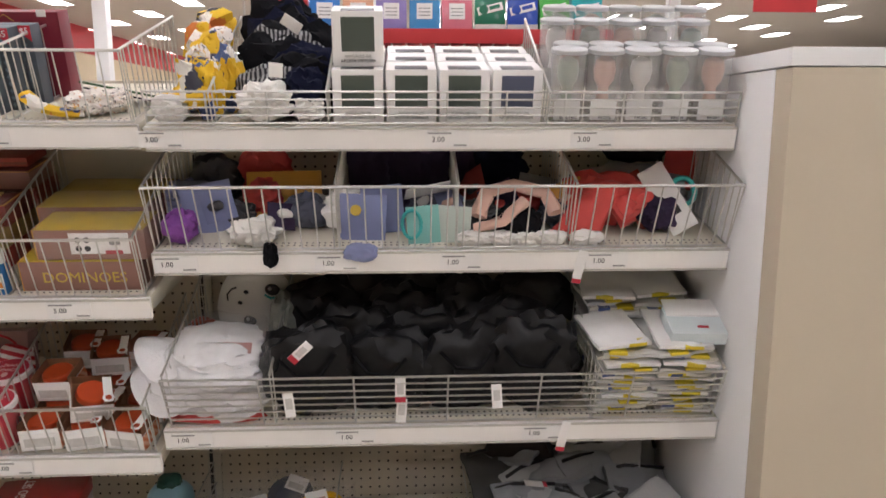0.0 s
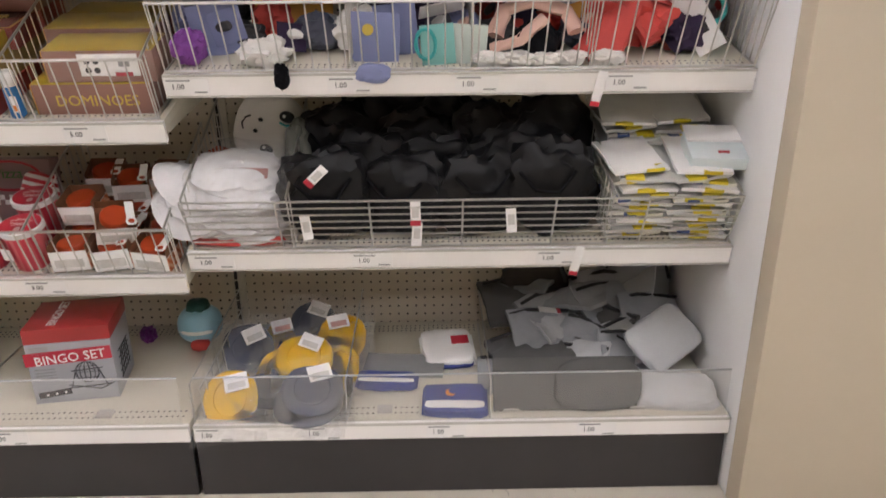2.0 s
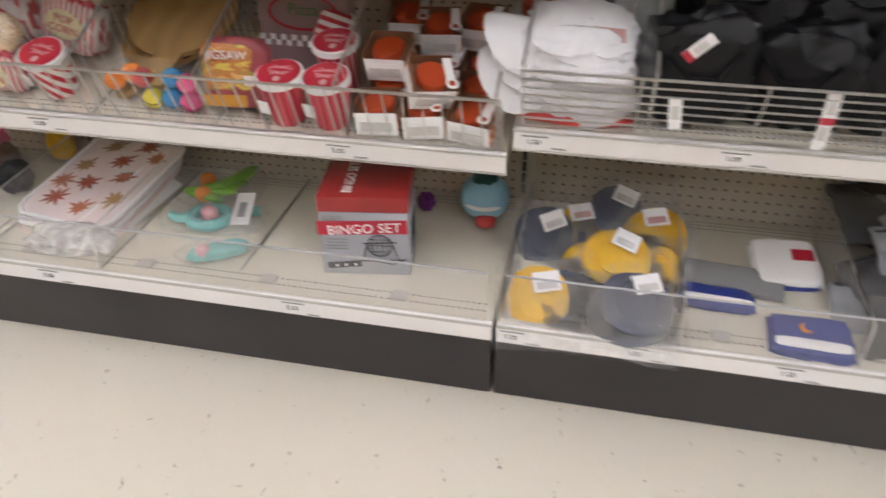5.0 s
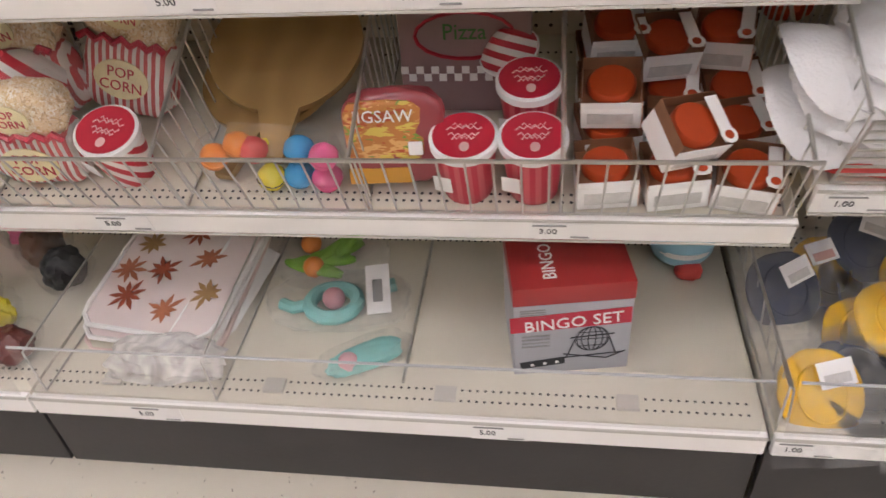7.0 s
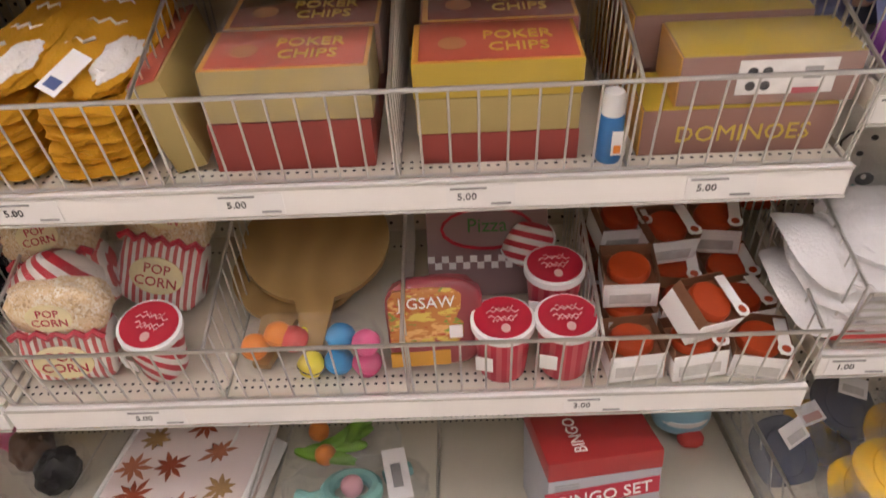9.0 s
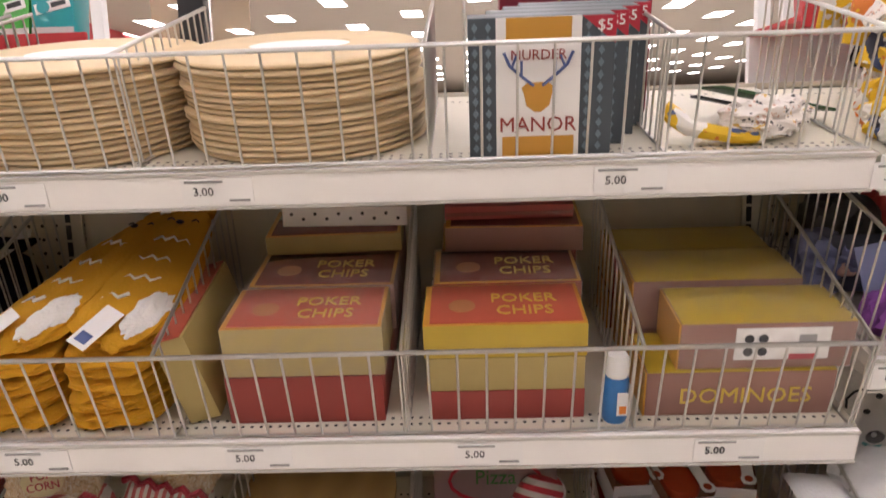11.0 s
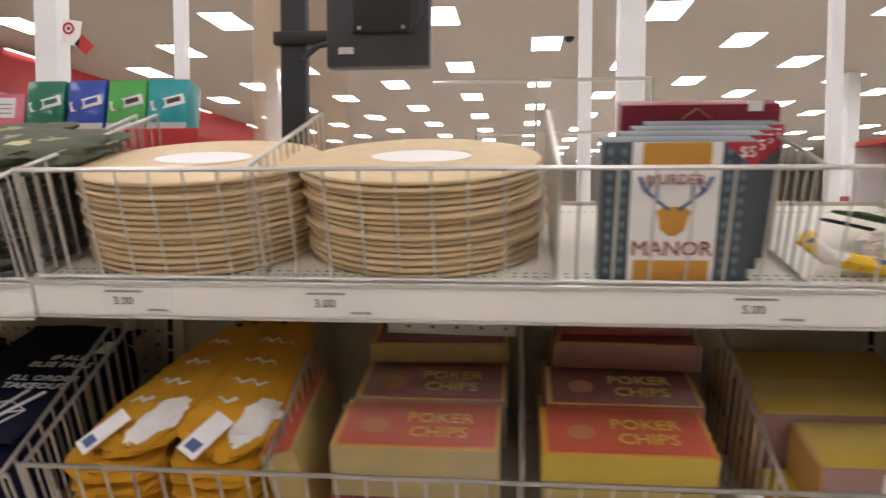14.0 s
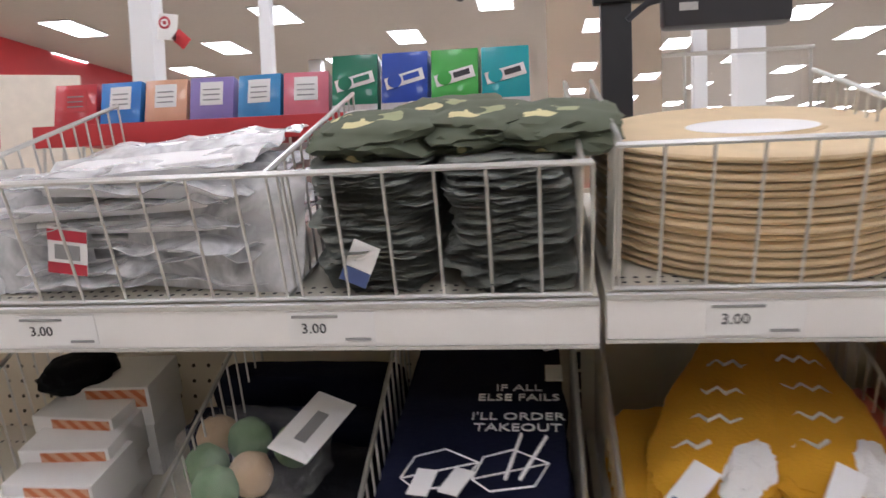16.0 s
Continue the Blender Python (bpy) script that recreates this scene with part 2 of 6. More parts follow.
M_FILMTHIN = film_mat("thin_wrap", (0.9, 0.9, 0.9), 0.0, 0.13)
M_MITTBAG = film_mat("crinkled_bag", (0.92, 0.9, 0.87), 0.0, 0.08, 26)
M_YELLOWCARD = mat("yellow_card", (0.72, 0.58, 0.03), 0.5)
M_GREYBOX = mat("silver_box", (0.4, 0.41, 0.45), 0.45, vary=0.06, scale=20)
M_TRAY = mat("blush_white_tray", (0.8, 0.7, 0.69), 0.3, vary=0.06, coat=0.3)
M_SCARF = speckled("yellow_print_scarf", (0.75, 0.47, 0.02), [(0.8, 0.76, 0.7), (0.05, 0.05, 0.07), (0.65, 0.2, 0.04), (0.1, 0.14, 0.3), (0.8, 0.76, 0.7), (0.75, 0.47, 0.02)], 24, 0.55, 0.85)
M_SCARFWHITE = speckled("white_print_scarf", (0.8, 0.75, 0.7), [(0.55, 0.3, 0.2), (0.1, 0.1, 0.1), (0.7, 0.45, 0.1)], 60, 0.3, 0.85)
M_STRIPECLOTH = striped("pinstripe_cloth", (0.012, 0.012, 0.016), (0.28, 0.28, 0.28), 34, 0.85, "X", "BANDS", 3.0)
M_GUNMETAL = mat("diamond_pattern_board", (0.07, 0.09, 0.11), 0.45)
M_TEXTBLUE = mat("blue_print", (0.08, 0.12, 0.3), 0.5)
M_CLEARTUBE = clear_mat("clear_tube", (0.86, 0.85, 0.84), 0.28, 0.12)
M_WHITECAP = mat("white_cap_plastic", (0.82, 0.82, 0.82), 0.35)
M_BUBBLE = mat("spray_blue", (0.02, 0.16, 0.42), 0.35, coat=0.3)
M_LIME = mat("lime_fabric", (0.2, 0.42, 0.04), 0.7)
M_FELTGREEN = mat("sage_ball", (0.2, 0.3, 0.17), 0.8, bump=0.5)
M_FELTTAN = mat("tan_ball", (0.52, 0.38, 0.24), 0.8, bump=0.5)
M_BLACKNYLON.node_tree.nodes["Principled BSDF"].inputs["Specular IOR Level"].default_value = 0.33
for dark in (M_BLACKCLOTH, M_NAVY):
    dark.node_tree.nodes["Principled BSDF"].inputs["Specular IOR Level"].default_value = 0.2
M_CRATE = striped("orange_slash_card", (0.62, 0.18, 0.06), (0.72, 0.4, 0.25), 30, 0.5, "DIAGONAL")


# ---- building helpers ----
def thing(name, label, category, m, group="", kind=""):
    ob = new(name)
    ob.empty_display_size = 0.05
    ob.matrix_world = m
    return tagged(ob, label, category, group, kind)


def mesh_of(bm, material, smooth=True, name="piece"):
    me = bpy.data.meshes.new(name)
    bmesh.ops.recalc_face_normals(bm, faces=bm.faces)
    bm.to_mesh(me)
    bm.free()
    if smooth:
        me.shade_smooth()
        me.set_sharp_from_angle(angle=radians(38))
    me.materials.append(material)
    return me


def part(name, bm, material, parent, label="", m=None):
    me = bm if isinstance(bm, bpy.types.Mesh) else mesh_of(bm, material, name=name)
    ob = new(name, me)
    ob.parent = parent
    if m is not None:
        ob.matrix_local = m
    return tagged(ob, label)


def box(x0, x1, y0, y1, z0, z1, bevel=0.002, bm=None):
    bm = bm or bmesh.new()
    m = Matrix.Translation(((x0 + x1) / 2, (y0 + y1) / 2, (z0 + z1) / 2)) @ Matrix.Diagonal((x1 - x0, y1 - y0, z1 - z0, 1))
    r = bmesh.ops.create_cube(bm, size=1, matrix=m)
    if bevel:
        es = list({e for v in r["verts"] for e in v.link_edges})
        bmesh.ops.bevel(bm, geom=es, offset=bevel, segments=2, affect="EDGES", profile=0.6)
    return bm


def lathe(profile, seg=28, bm=None, m=None):
    """Turn (radius, height) pairs about the upright axis, with closed ends."""
    bm = bm or bmesh.new()
    m = m or Matrix.Identity(4)
    rings = [[bm.verts.new(m @ Vector((r * math.cos(6.28318 * k / seg), r * math.sin(6.28318 * k / seg), z))) for k in range(seg)] for r, z in profile]
    for a, b in zip(rings, rings[1:]):
        for k in range(seg):
            bm.faces.new((a[k], a[(k + 1) % seg], b[(k + 1) % seg], b[k]))
    bm.faces.new(rings[0][::-1])
    bm.faces.new(rings[-1])
    return bm


def tube(pts, r, sides=6, bm=None):
    bm = bm or bmesh.new()
    pts = [Vector(p) for p in pts]
    rings = []
    for i, p in enumerate(pts):
        d = (pts[min(i + 1, len(pts) - 1)] - pts[max(i - 1, 0)]).normalized()
        u = d.cross(Vector((0.31, 0.17, 0.93))).normalized()
        v = d.cross(u)
        rings.append([bm.verts.new(p + r * (math.cos(6.28318 * k / sides) * u + math.sin(6.28318 * k / sides) * v)) for k in range(sides)])
    for a, b in zip(rings, rings[1:]):
        for k in range(sides):
            bm.faces.new((a[k], a[(k + 1) % sides], b[(k + 1) % sides], b[k]))
    bm.faces.new(rings[0][::-1])
    bm.faces.new(rings[-1])
    return bm


def soft(sx, sy, sz, seed, amp=0.12, power=3.0, level=4, freq=2.2, bm=None, m=None):
    """A rounded, rumpled lump that stands on its base: sx by sy by sz."""
    bm = bm or bmesh.new()
    r = bmesh.ops.create_icosphere(bm, subdivisions=level, radius=1)
    off = Vector((seed * 7.3, seed * 3.1, seed * 5.7))
    for v in r["verts"]:
        c = v.co.normalized()
        k = (abs(c.x) ** power + abs(c.y) ** power + abs(c.z) ** power) ** (-1 / power)
        w = 1 + amp * (noise.noise(c * freq + off) + 0.5 * noise.noise(c * freq * 2.7 + off) + 0.3 * noise.noise(c * freq * 6 + off))
        p = c * k * w
        v.co = Vector((p.x * sx / 2, p.y * sy / 2, max(p.z, -1.0) * sz / 2 + sz / 2))
        if m is not None:
            v.co = m @ v.co
    return bm


def sheet(w, d, seed, amp, thick=0.003, n=14, freq=6.0, bm=None, m=None, droop=None):
    """A thin creased sheet, w by d, centred, with thickness."""
    bm = bm or bmesh.new()
    off = Vector((seed * 3.3, seed * 1.7, seed))
    tops, bots = [], []
    for i in range(n + 1):
        for j in range(n + 1):
            x, y = (i / n - 0.5) * w, (j / n - 0.5) * d
            z = amp * (noise.noise(Vector((x * freq, y * freq, 0)) + off) + 0.5 * noise.noise(Vector((x * freq * 3, y * freq * 3, 0)) + off))
            if droop:
                z += droop(x, y)
            a, b = Vector((x, y, z + thick / 2)), Vector((x, y, z - thick / 2))
            tops.append(bm.verts.new(m @ a if m else a))
            bots.append(bm.verts.new(m @ b if m else b))
    k = n + 1
    for i in range(n):
        for j in range(n):
            q = [i * k + j, (i + 1) * k + j, (i + 1) * k + j + 1, i * k + j + 1]
            bm.faces.new([tops[a] for a in q])
            bm.faces.new([bots[a] for a in q[::-1]])
    rim = [i * k for i in range(n)] + [n * k + j for j in range(n)] + [i * k + n for i in range(n, 0, -1)] + [j for j in range(n, 0, -1)]
    for a, b in zip(rim, rim[1:] + rim[:1]):
        bm.faces.new((tops[a], bots[a], bots[b], tops[b]))
    return bm


def letters(text, size, material, parent, m, name="lettering", squash=1.0):
    """Words in Blender's own font as a thin mesh; m maps x along the line, y up, z out of the surface."""
    cu = bpy.data.curves.new("words", "FONT")
    cu.body, cu.size, cu.extrude, cu.align_x, cu.align_y = text, size, 0.0006, "CENTER", "CENTER"
    cu.resolution_u = 2
    ob = bpy.data.objects.new("words", cu)
    scene.collection.objects.link(ob)
    me = bpy.data.meshes.new_from_object(ob.evaluated_get(bpy.context.evaluated_depsgraph_get()))
    bpy.data.objects.remove(ob)
    me.materials.clear()
    me.materials.append(material)
    lt = new(name, me)
    lt.parent = parent
    lt.matrix_local = m @ Matrix.Diagonal((squash, 1, 1, 1))
    return lt


FRONT = Matrix.Rotation(radians(90), 4, "X")  # writing on an upright front face


def front(x, y, z):
    return Matrix.Translation((x, y, z)) @ FRONT


UNIT_WIRE = mesh_of(tube([(0, 0, 0), (0, 0, 1)], 1.0, 6), M_WIRE, name="wire")


def wire(parent, a, b, r=0.002, name="wire"):
    a, b = Vector(a), Vector(b)
    ob = new(name, UNIT_WIRE)
    ob.parent = parent
    q = (b - a).to_track_quat("Z", "Y")
    ob.matrix_local = Matrix.Translation(a) @ q.to_matrix().to_4x4() @ Matrix.Diagonal((r, r, (b - a).length, 1))
    return ob


# ---- plan: shelf fronts, heights and the slope of the shelves ----
FRONT_Y, BASE_Y, BACK_Y = 1.518, 1.405, 1.92
BASE_Z, FLOOR_Z = 0.172, -0.026
SLOPE = 14.0
DECK = {"R4": 1.185, "R3": 0.93, "R2": 0.545, "L4": 1.19, "L3": 0.835, "L2": 0.49, "M4": 1.185, "M3": 0.835, "M2": 0.49}
BAY = {"R": (-0.607, 0.603), "L": (-1.827, -0.617), "M": (-3.05, -1.833)}
DEPTH = 0.4


def on(level, u=0.0, v=0.0, w=0.0, rx=0, ry=0, rz=0):
    """A pose on a shelf: u along the shelf, v in from its front, w above its deck."""
    if level == "B":
        return pose(0, BASE_Y, BASE_Z) @ pose(u, v, w, rx, ry, rz)
    return pose(0, FRONT_Y, DECK[level], SLOPE) @ pose(u, v, w, rx, ry, rz)


# ---- the building ----
def structure(name, bm, material, label, category):
    return tagged(new(name, mesh_of(bm, material, name=name)), label, category, kind="structure")


structure("floor", box(-40, 40, -14, 70, -0.15, FLOOR_Z, 0), M_FLOOR, "cream speckled vinyl store floor with scuff marks", "floor")
structure("ceiling", box(-40, 40, -14, 70, 4.65, 4.8, 0), M_CEIL, "flat pale tiled store ceiling with light panels", "ceiling")
wall_w = structure("wall_west", box(-12.3, -12.0, -14, 70, FLOOR_Z, 3.7, 0), M_STOREWALL, "long beige store wall under a red band", "wall")
structure("wall_west_band", box(-12.3, -11.95, -14, 70, 3.7, 4.65, 0), M_RED, "red painted band along the top of the store wall", "wall")
structure("wall_north", box(-40, 40, 69, 69.5, FLOOR_Z, 4.65, 0), M_STOREWALL, "far beige store wall", "wall")
structure("wall_east", box(39.5, 40, -14, 70, FLOOR_Z, 4.65, 0), M_STOREWALL, "plain beige store wall", "wall")
structure("wall_south", box(-40, 40, -14, -13.6, FLOOR_Z, 4.65, 0), M_STOREWALL, "plain beige store wall", "wall")

troffer = thing("ceiling_light", "bright white rectangular fluorescent panel set in the ceiling", "ceiling light", pose(-2.55, 13.7, 4.64), "ceiling lights")
fr = box(-0.32, 0.32, -0.62, 0.62, -0.012, 0.006, 0.003)
part("frame", fr, M_WALLWHITE, troffer)
part("diffuser", box(-0.29, 0.29, -0.59, 0.59, -0.016, -0.0125, 0), M_LAMP, troffer, "glowing white diffuser")
for i in range(-5, 10):
    for j in range(-4, 9):
        if i or j:
            copy_thing(troffer, pose(-2.55 + 1.93 * i, 13.7 + 4.7 * j + (2.35 if i % 2 else 0), 4.64))

# half-height end wall beside the shelves
end = thing("wall_end", "half-height tan end wall with a white laminate side", "wall", pose(0, 0, 0), kind="structure")
part("front_panel", box(0.607, 2.6, 1.313, 1.375, FLOOR_Z, 1.29, 0.002), M_WALLTAN, end, "tan laminate with faint scratches")
part("side_panel", box(0.6065, 0.636, 1.3755, 2.35, FLOOR_Z, 1.29, 0.002), M_WALLWHITE, end, "white laminate edge")
part("core", box(0.638, 2.6, 1.377, 2.35, FLOOR_Z, 1.265, 0), M_WALLWHITE, end)
part("cap", box(0.602, 2.6, 1.311, 2.36, 1.292, 1.325, 0.003), M_WALLWHITE, end, "white top cap")

# ---- gondola: pegboard backs, uprights, decks, rails ----
for key, (x0, x1) in BAY.items():
    ob = structure("pegboard_back_" + {"R": "1", "L": "2", "M": "3"}[key], box(x0 - 0.003, x1 + 0.003, BACK_Y, BACK_Y + 0.02, FLOOR_Z, 1.28, 0), M_PEG, "cream perforated pegboard back panel of the shelving", "back panel")
structure("back_panel_plain", box(-1.8, -0.64, BACK_Y - 0.006, BACK_Y - 0.001, 0.82, 1.27, 0), M_SHELF, "plain cream steel back panel of the shelving", "back panel")
up = thing("shelf_upright", "cream slotted steel upright between the shelf bays", "upright", pose(-0.612, BACK_Y - 0.004, 0), "uprights")
part("post", box(-0.018, 0.018, -0.008, 0.0, FLOOR_Z, 1.255, 0.001), M_SHELF, up)
slot = mesh_of(box(-0.0045, 0.0045, -0.0095, -0.0082, -0.013, 0.013, 0), M_INK)
for k in range(34):
    part("slot", slot, None, up, m=pose(-0.007, 0, 0.2 + k * 0.031))
copy_thing(up, pose(-1.83, BACK_Y - 0.004, 0))
copy_thing(up, pose(0.588, BACK_Y - 0.004, 0))

TICKETS = {
    "R4": [(-0.575, "3.00"), (0.0, "3.00"), (0.3, "3.00")], "R3": [(-0.56, "1.00"), (-0.23, "1.00"), (0.03, "1.00"), (0.34, "1.00")],
    "R2": [(-0.55, "1.00"), (-0.2, "1.00"), (0.21, "1.00")], "L4": [(-1.69, "3.00"), (-1.427, "3.00"), (-0.913, "5.00")],
    "L3": [(-1.7, "5.00"), (-1.4, "5.00"), (-1.095, "5.00"), (-0.783, "5.00")], "L2": [(-1.6, "5.00"), (-0.932, "3.00")],
    "M4": [(-2.4, "3.00"), (-2.1, "3.00")], "M3": [], "M2": [(-2.3, "5.00")], "B": [],
}
BAR = mesh_of(box(-0.5, 0.5, -0.0006, 0.0006, -0.5, 0.5, 0), M_GREYINK)


def ticket(parent, u, price, v, w):
    card = part("price_ticket", box(u - 0.045, u + 0.045, v - 0.0018, v - 0.0006, w - 0.017, w + 0.017, 0), M_WHITE, parent, "paper price ticket reading " + price)
    letters(price, 0.0155, M_INK, card, front(u - 0.018, v - 0.002, w - 0.001), "price_figures")
    for (a, b, dz) in ((-0.04, 0.008, 0.0125), (0.014, 0.04, -0.0125)):
        part("print_line", BAR, None, card, m=pose(u + (a + b) / 2, v - 0.0024, w + dz) @ Matrix.Diagonal((b - a, 1, 0.0026, 1)))


def hole_rows(x0, x1, rows):
    bm = bmesh.new()
    x = x0 + 0.02
    while x < x1 - 0.015:
        for v in rows:
            a = 0.0028
            vs = [bm.verts.new((x + a * math.cos(k * 1.0472), v + a * math.sin(k * 1.0472), 0.0012)) for k in range(6)]
            bm.faces.new(vs)
        x += 0.0127
    return bm


for level in DECK:
    x0, x1 = BAY[level[0]]
    depth = DEPTH
    sh = thing("shelf", "cream enamelled steel shelf with a white price rail", "shelf", on(level), "gondola shelves")
    part("deck", box(x0, x1, 0.004, depth, -0.02, 0.0, 0.001), M_SHELF, sh)
    part("price_rail", box(x0, x1, -0.008, 0.003, -0.047, -0.001, 0.002), M_RAIL, sh, "white plastic price rail")
    part("rail_lip", box(x0, x1, -0.0105, -0.0085, -0.005, 0.0, 0.0005), M_RAIL_EDGE, sh)
    part("rail_lip", box(x0, x1, -0.0105, -0.0085, -0.05, -0.046, 0.0005), M_RAIL_EDGE, sh)
    tagged(part("perforation", hole_rows(x0, x1, (0.022, 0.036, 0.35)), M_INK, sh), kind="stuff")
    for x in (x0 + 0.003, x1 - 0.003):
        bm = bmesh.new()
        vs = [bm.verts.new((x + s, v, w)) for s in (-0.0015, 0.0015) for v, w in ((0.01, -0.021), (0.01, -0.035), (depth, -0.09), (depth, -0.021))]
        for q in ((0, 1, 2, 3), (7, 6, 5, 4), (0, 4, 5, 1), (1, 5, 6, 2), (2, 6, 7, 3), (3, 7, 4, 0)):
            bm.faces.new([vs[k] for k in q])
        part("bracket", bm, M_SHELF, sh)
    for u, price in TICKETS[level]:
        ticket(sh, u, price, -0.008, -0.025)

for key, (x0, x1) in BAY.items():
    sh = thing("base_shelf", "cream steel base shelf with a charcoal kick plate on the floor", "shelf", pose(0, BASE_Y, BASE_Z), "gondola base shelves")
    part("deck", box(x0, x1, 0.006, BACK_Y - BASE_Y - 0.014, -0.025, 0.0, 0.001), M_SHELF, sh)
    part("price_rail", box(x0, x1, -0.008, 0.004, -0.043, -0.001, 0.002), M_RAIL, sh, "white plastic price rail")
    part("rail_lip", box(x0, x1, -0.011, -0.0085, -0.006, 0.0, 0.0005), M_RAIL_EDGE, sh)
    part("kick_plate", box(x0 - 0.002, x1 - 0.002, 0.004, 0.02, FLOOR_Z - BASE_Z, -0.045, 0.003), M_KICK, sh, "charcoal plastic kick plate")
    part("plexi_front", box(x0 + 0.012, x1 - 0.012, -0.004, -0.001, 0.0, 0.118, 0.001), M_PLEXI, sh, "clear acrylic front guard")
    part("plexi_edge", box(x0 + 0.012, x1 - 0.012, -0.0045, -0.0005, 0.1183, 0.121, 0.0005), M_FROST, sh)
    tagged(part("perforation", hole_rows(x0, x1, (0.03, 0.052, 0.44, 0.455, 0.47)), M_INK, sh), kind="stuff")
    for k in range(4):
        part("clip", box(x0 + 0.12 + k * 0.29, x0 + 0.155 + k * 0.29, 0.026, 0.055, 0.0014, 0.008, 0.001), M_RAIL_EDGE, sh)
    for u, p in (((-0.56, "1.00"), (-0.32, "1.00"), (-0.04, "1.00"), (0.3, "1.00")) if key == "R" else ((-1.6, "5.00"), (-1.02, "5.00")) if key == "L" else ()):
        ticket(sh, u, p, -0.008, -0.024)

# top cap of the gondola behind the sloping top shelves
cap = thing("gondola_cap", "cream steel cap along the top of the shelving", "shelf cap", pose(0, 0, 0))
part("cap_sheet", box(-3.05, 0.6, 1.912, 2.05, 1.284, 1.294, 0.002), M_SHELF, cap)
part("back_sheet", box(-3.05, 0.6, 2.035, 2.05, FLOOR_Z, 1.283, 0.001), M_SHELF, cap)


# ---- wire baskets and dividers ----
def basket_v(level, x0, x1, h, lean, gap=0.033):
    b = thing("wire_basket", "zinc wire basket front with upright rods on the shelf edge", "wire basket", on(level), "wire basket fronts")
    wire(b, (x0, 0.0, 0.004), (x1, 0.0, 0.004), 0.0024, "bottom_rod")
    wire(b, (x0, -lean, h), (x1, -lean, h), 0.0032, "top_rod")
    n = round((x1 - x0) / gap)
    for k in range(n + 1):
        x = x0 + (x1 - x0) * k / n
        wire(b, (x, 0.0, 0.004), (x, -lean, h), 0.0017)
    return b


def basket_h(level, x0, x1, h, lean, rods, posts):
    b = thing("wire_basket", "zinc wire basket front with level rods on the shelf edge", "wire basket", on(level), "wire basket fronts")
    for k in range(rods):
        f = k / (rods - 1)
        wire(b, (x0, -lean * f, 0.006 + (h - 0.006) * f), (x1, -lean * f, 0.006 + (h - 0.006) * f), 0.0026 if k == rods - 1 else 0.002, "level_rod")
    for k in range(posts + 1):
        x = x0 + (x1 - x0) * k / posts
        wire(b, (x, 0.002, 0.004), (x, -lean + 0.002, h), 0.0022, "post_rod")
    return b


def divider(level, u, h0, h1, lean=0.0, d1=0.36, n=13, splay=0.0):
    b = thing("wire_divider", "zinc wire divider rising to the back of the shelf", "wire divider", on(level, u), "wire dividers")
    wire(b, (0, 0.0, 0.004), (0, d1, 0.004), 0.0022, "bottom_rod")
    wire(b, (0, -lean, h0), (splay, d1, h1), 0.003, "top_rod")
    for k in range(n + 1):
        f = k / n
        wire(b, (0, d1 * f, 0.004), (splay * f, -lean + (d1 + lean) * f, h0 + (h1 - h0) * f), 0.0016)
    return b


basket_h("R4", -0.6, 0.6, 0.07, 0.004, 5, 10)
basket_v("R3", -0.6, 0.598, 0.15, 0.035)
basket_h("R2", -0.59, 0.59, 0.14, 0.03, 8, 6)
basket_v("L4", -1.82, -0.625, 0.145, 0.015, 0.042)
basket_v("L3", -1.82, -0.625, 0.137, 0.02, 0.036)
basket_v("L2", -1.815, -0.625, 0.13, 0.02, 0.036)
basket_v("M4", -3.04, -1.84, 0.137, 0.02, 0.048)
basket_v("M3", -3.04, -1.84, 0.12, 0.02, 0.036)
basket_v("M2", -3.04, -1.84, 0.13, 0.02, 0.036)
for level, us, h0, h1 in (
    ("R4", (-0.47, -0.24, 0.205), 0.07, 0.17), ("R3", (-0.6, -0.225, 0.02, 0.26, 0.597), 0.15, 0.2), ("R2", (-0.59, -0.37, 0.32, 0.59), 0.14, 0.2),
    ("L4", (-1.815, -1.53, -1.16, -0.87, -0.63), 0.145, 0.165), ("L3", (-1.815, -1.51, -1.2, -0.905, -0.63), 0.137, 0.225),
    ("L2", (-1.81, -1.487, -1.21, -0.933, -0.635), 0.13, 0.2), ("M4", (-2.5, -2.145, -1.85), 0.137, 0.17), ("M3", (-2.62, -2.3, -2.08, -1.85), 0.12, 0.225),
    ("M2", (-2.4, -2.1, -1.85), 0.12, 0.2)):
    for u in us:
        divider(level, u, h0, h1, 0.015 if level[1] != "3" else 0.02)
for u, h0, h1 in ((-0.262, 0.1, 0.115), (0.06, 0.1, 0.12), (-1.8, 0.1, 0.12), (-1.49, 0.1, 0.12), (-0.605, 0.1, 0.12)):
    b = thing("shelf_divider", "clear acrylic divider standing on the base shelf", "shelf divider", on("B", u), "base shelf dividers")
    bm = bmesh.new()
    vs = [bm.verts.new((s, v, w)) for s in (-0.0015, 0.0015) for v, w in ((0.005, 0.001), (0.475, 0.001), (0.475, h1), (0.005, h0))]
    for q in ((0, 1, 2, 3), (7, 6, 5, 4), (0, 4, 5, 1), (1, 5, 6, 2), (2, 6, 7, 3), (3, 7, 4, 0)):
        bm.faces.new([vs[k] for k in q])
    part("panel", bm, M_PLEXI, b)
    wire(b, (0, 0.005, 0.004), (0, 0.475, 0.004), 0.002, "bottom_rod")
    wire(b, (0, 0.005, h0), (0, 0.475, h1), 0.0018, "top_rod")
    wire(b, (0, 0.005, 0.002), (0, 0.005, h0), 0.0018, "front_rod")
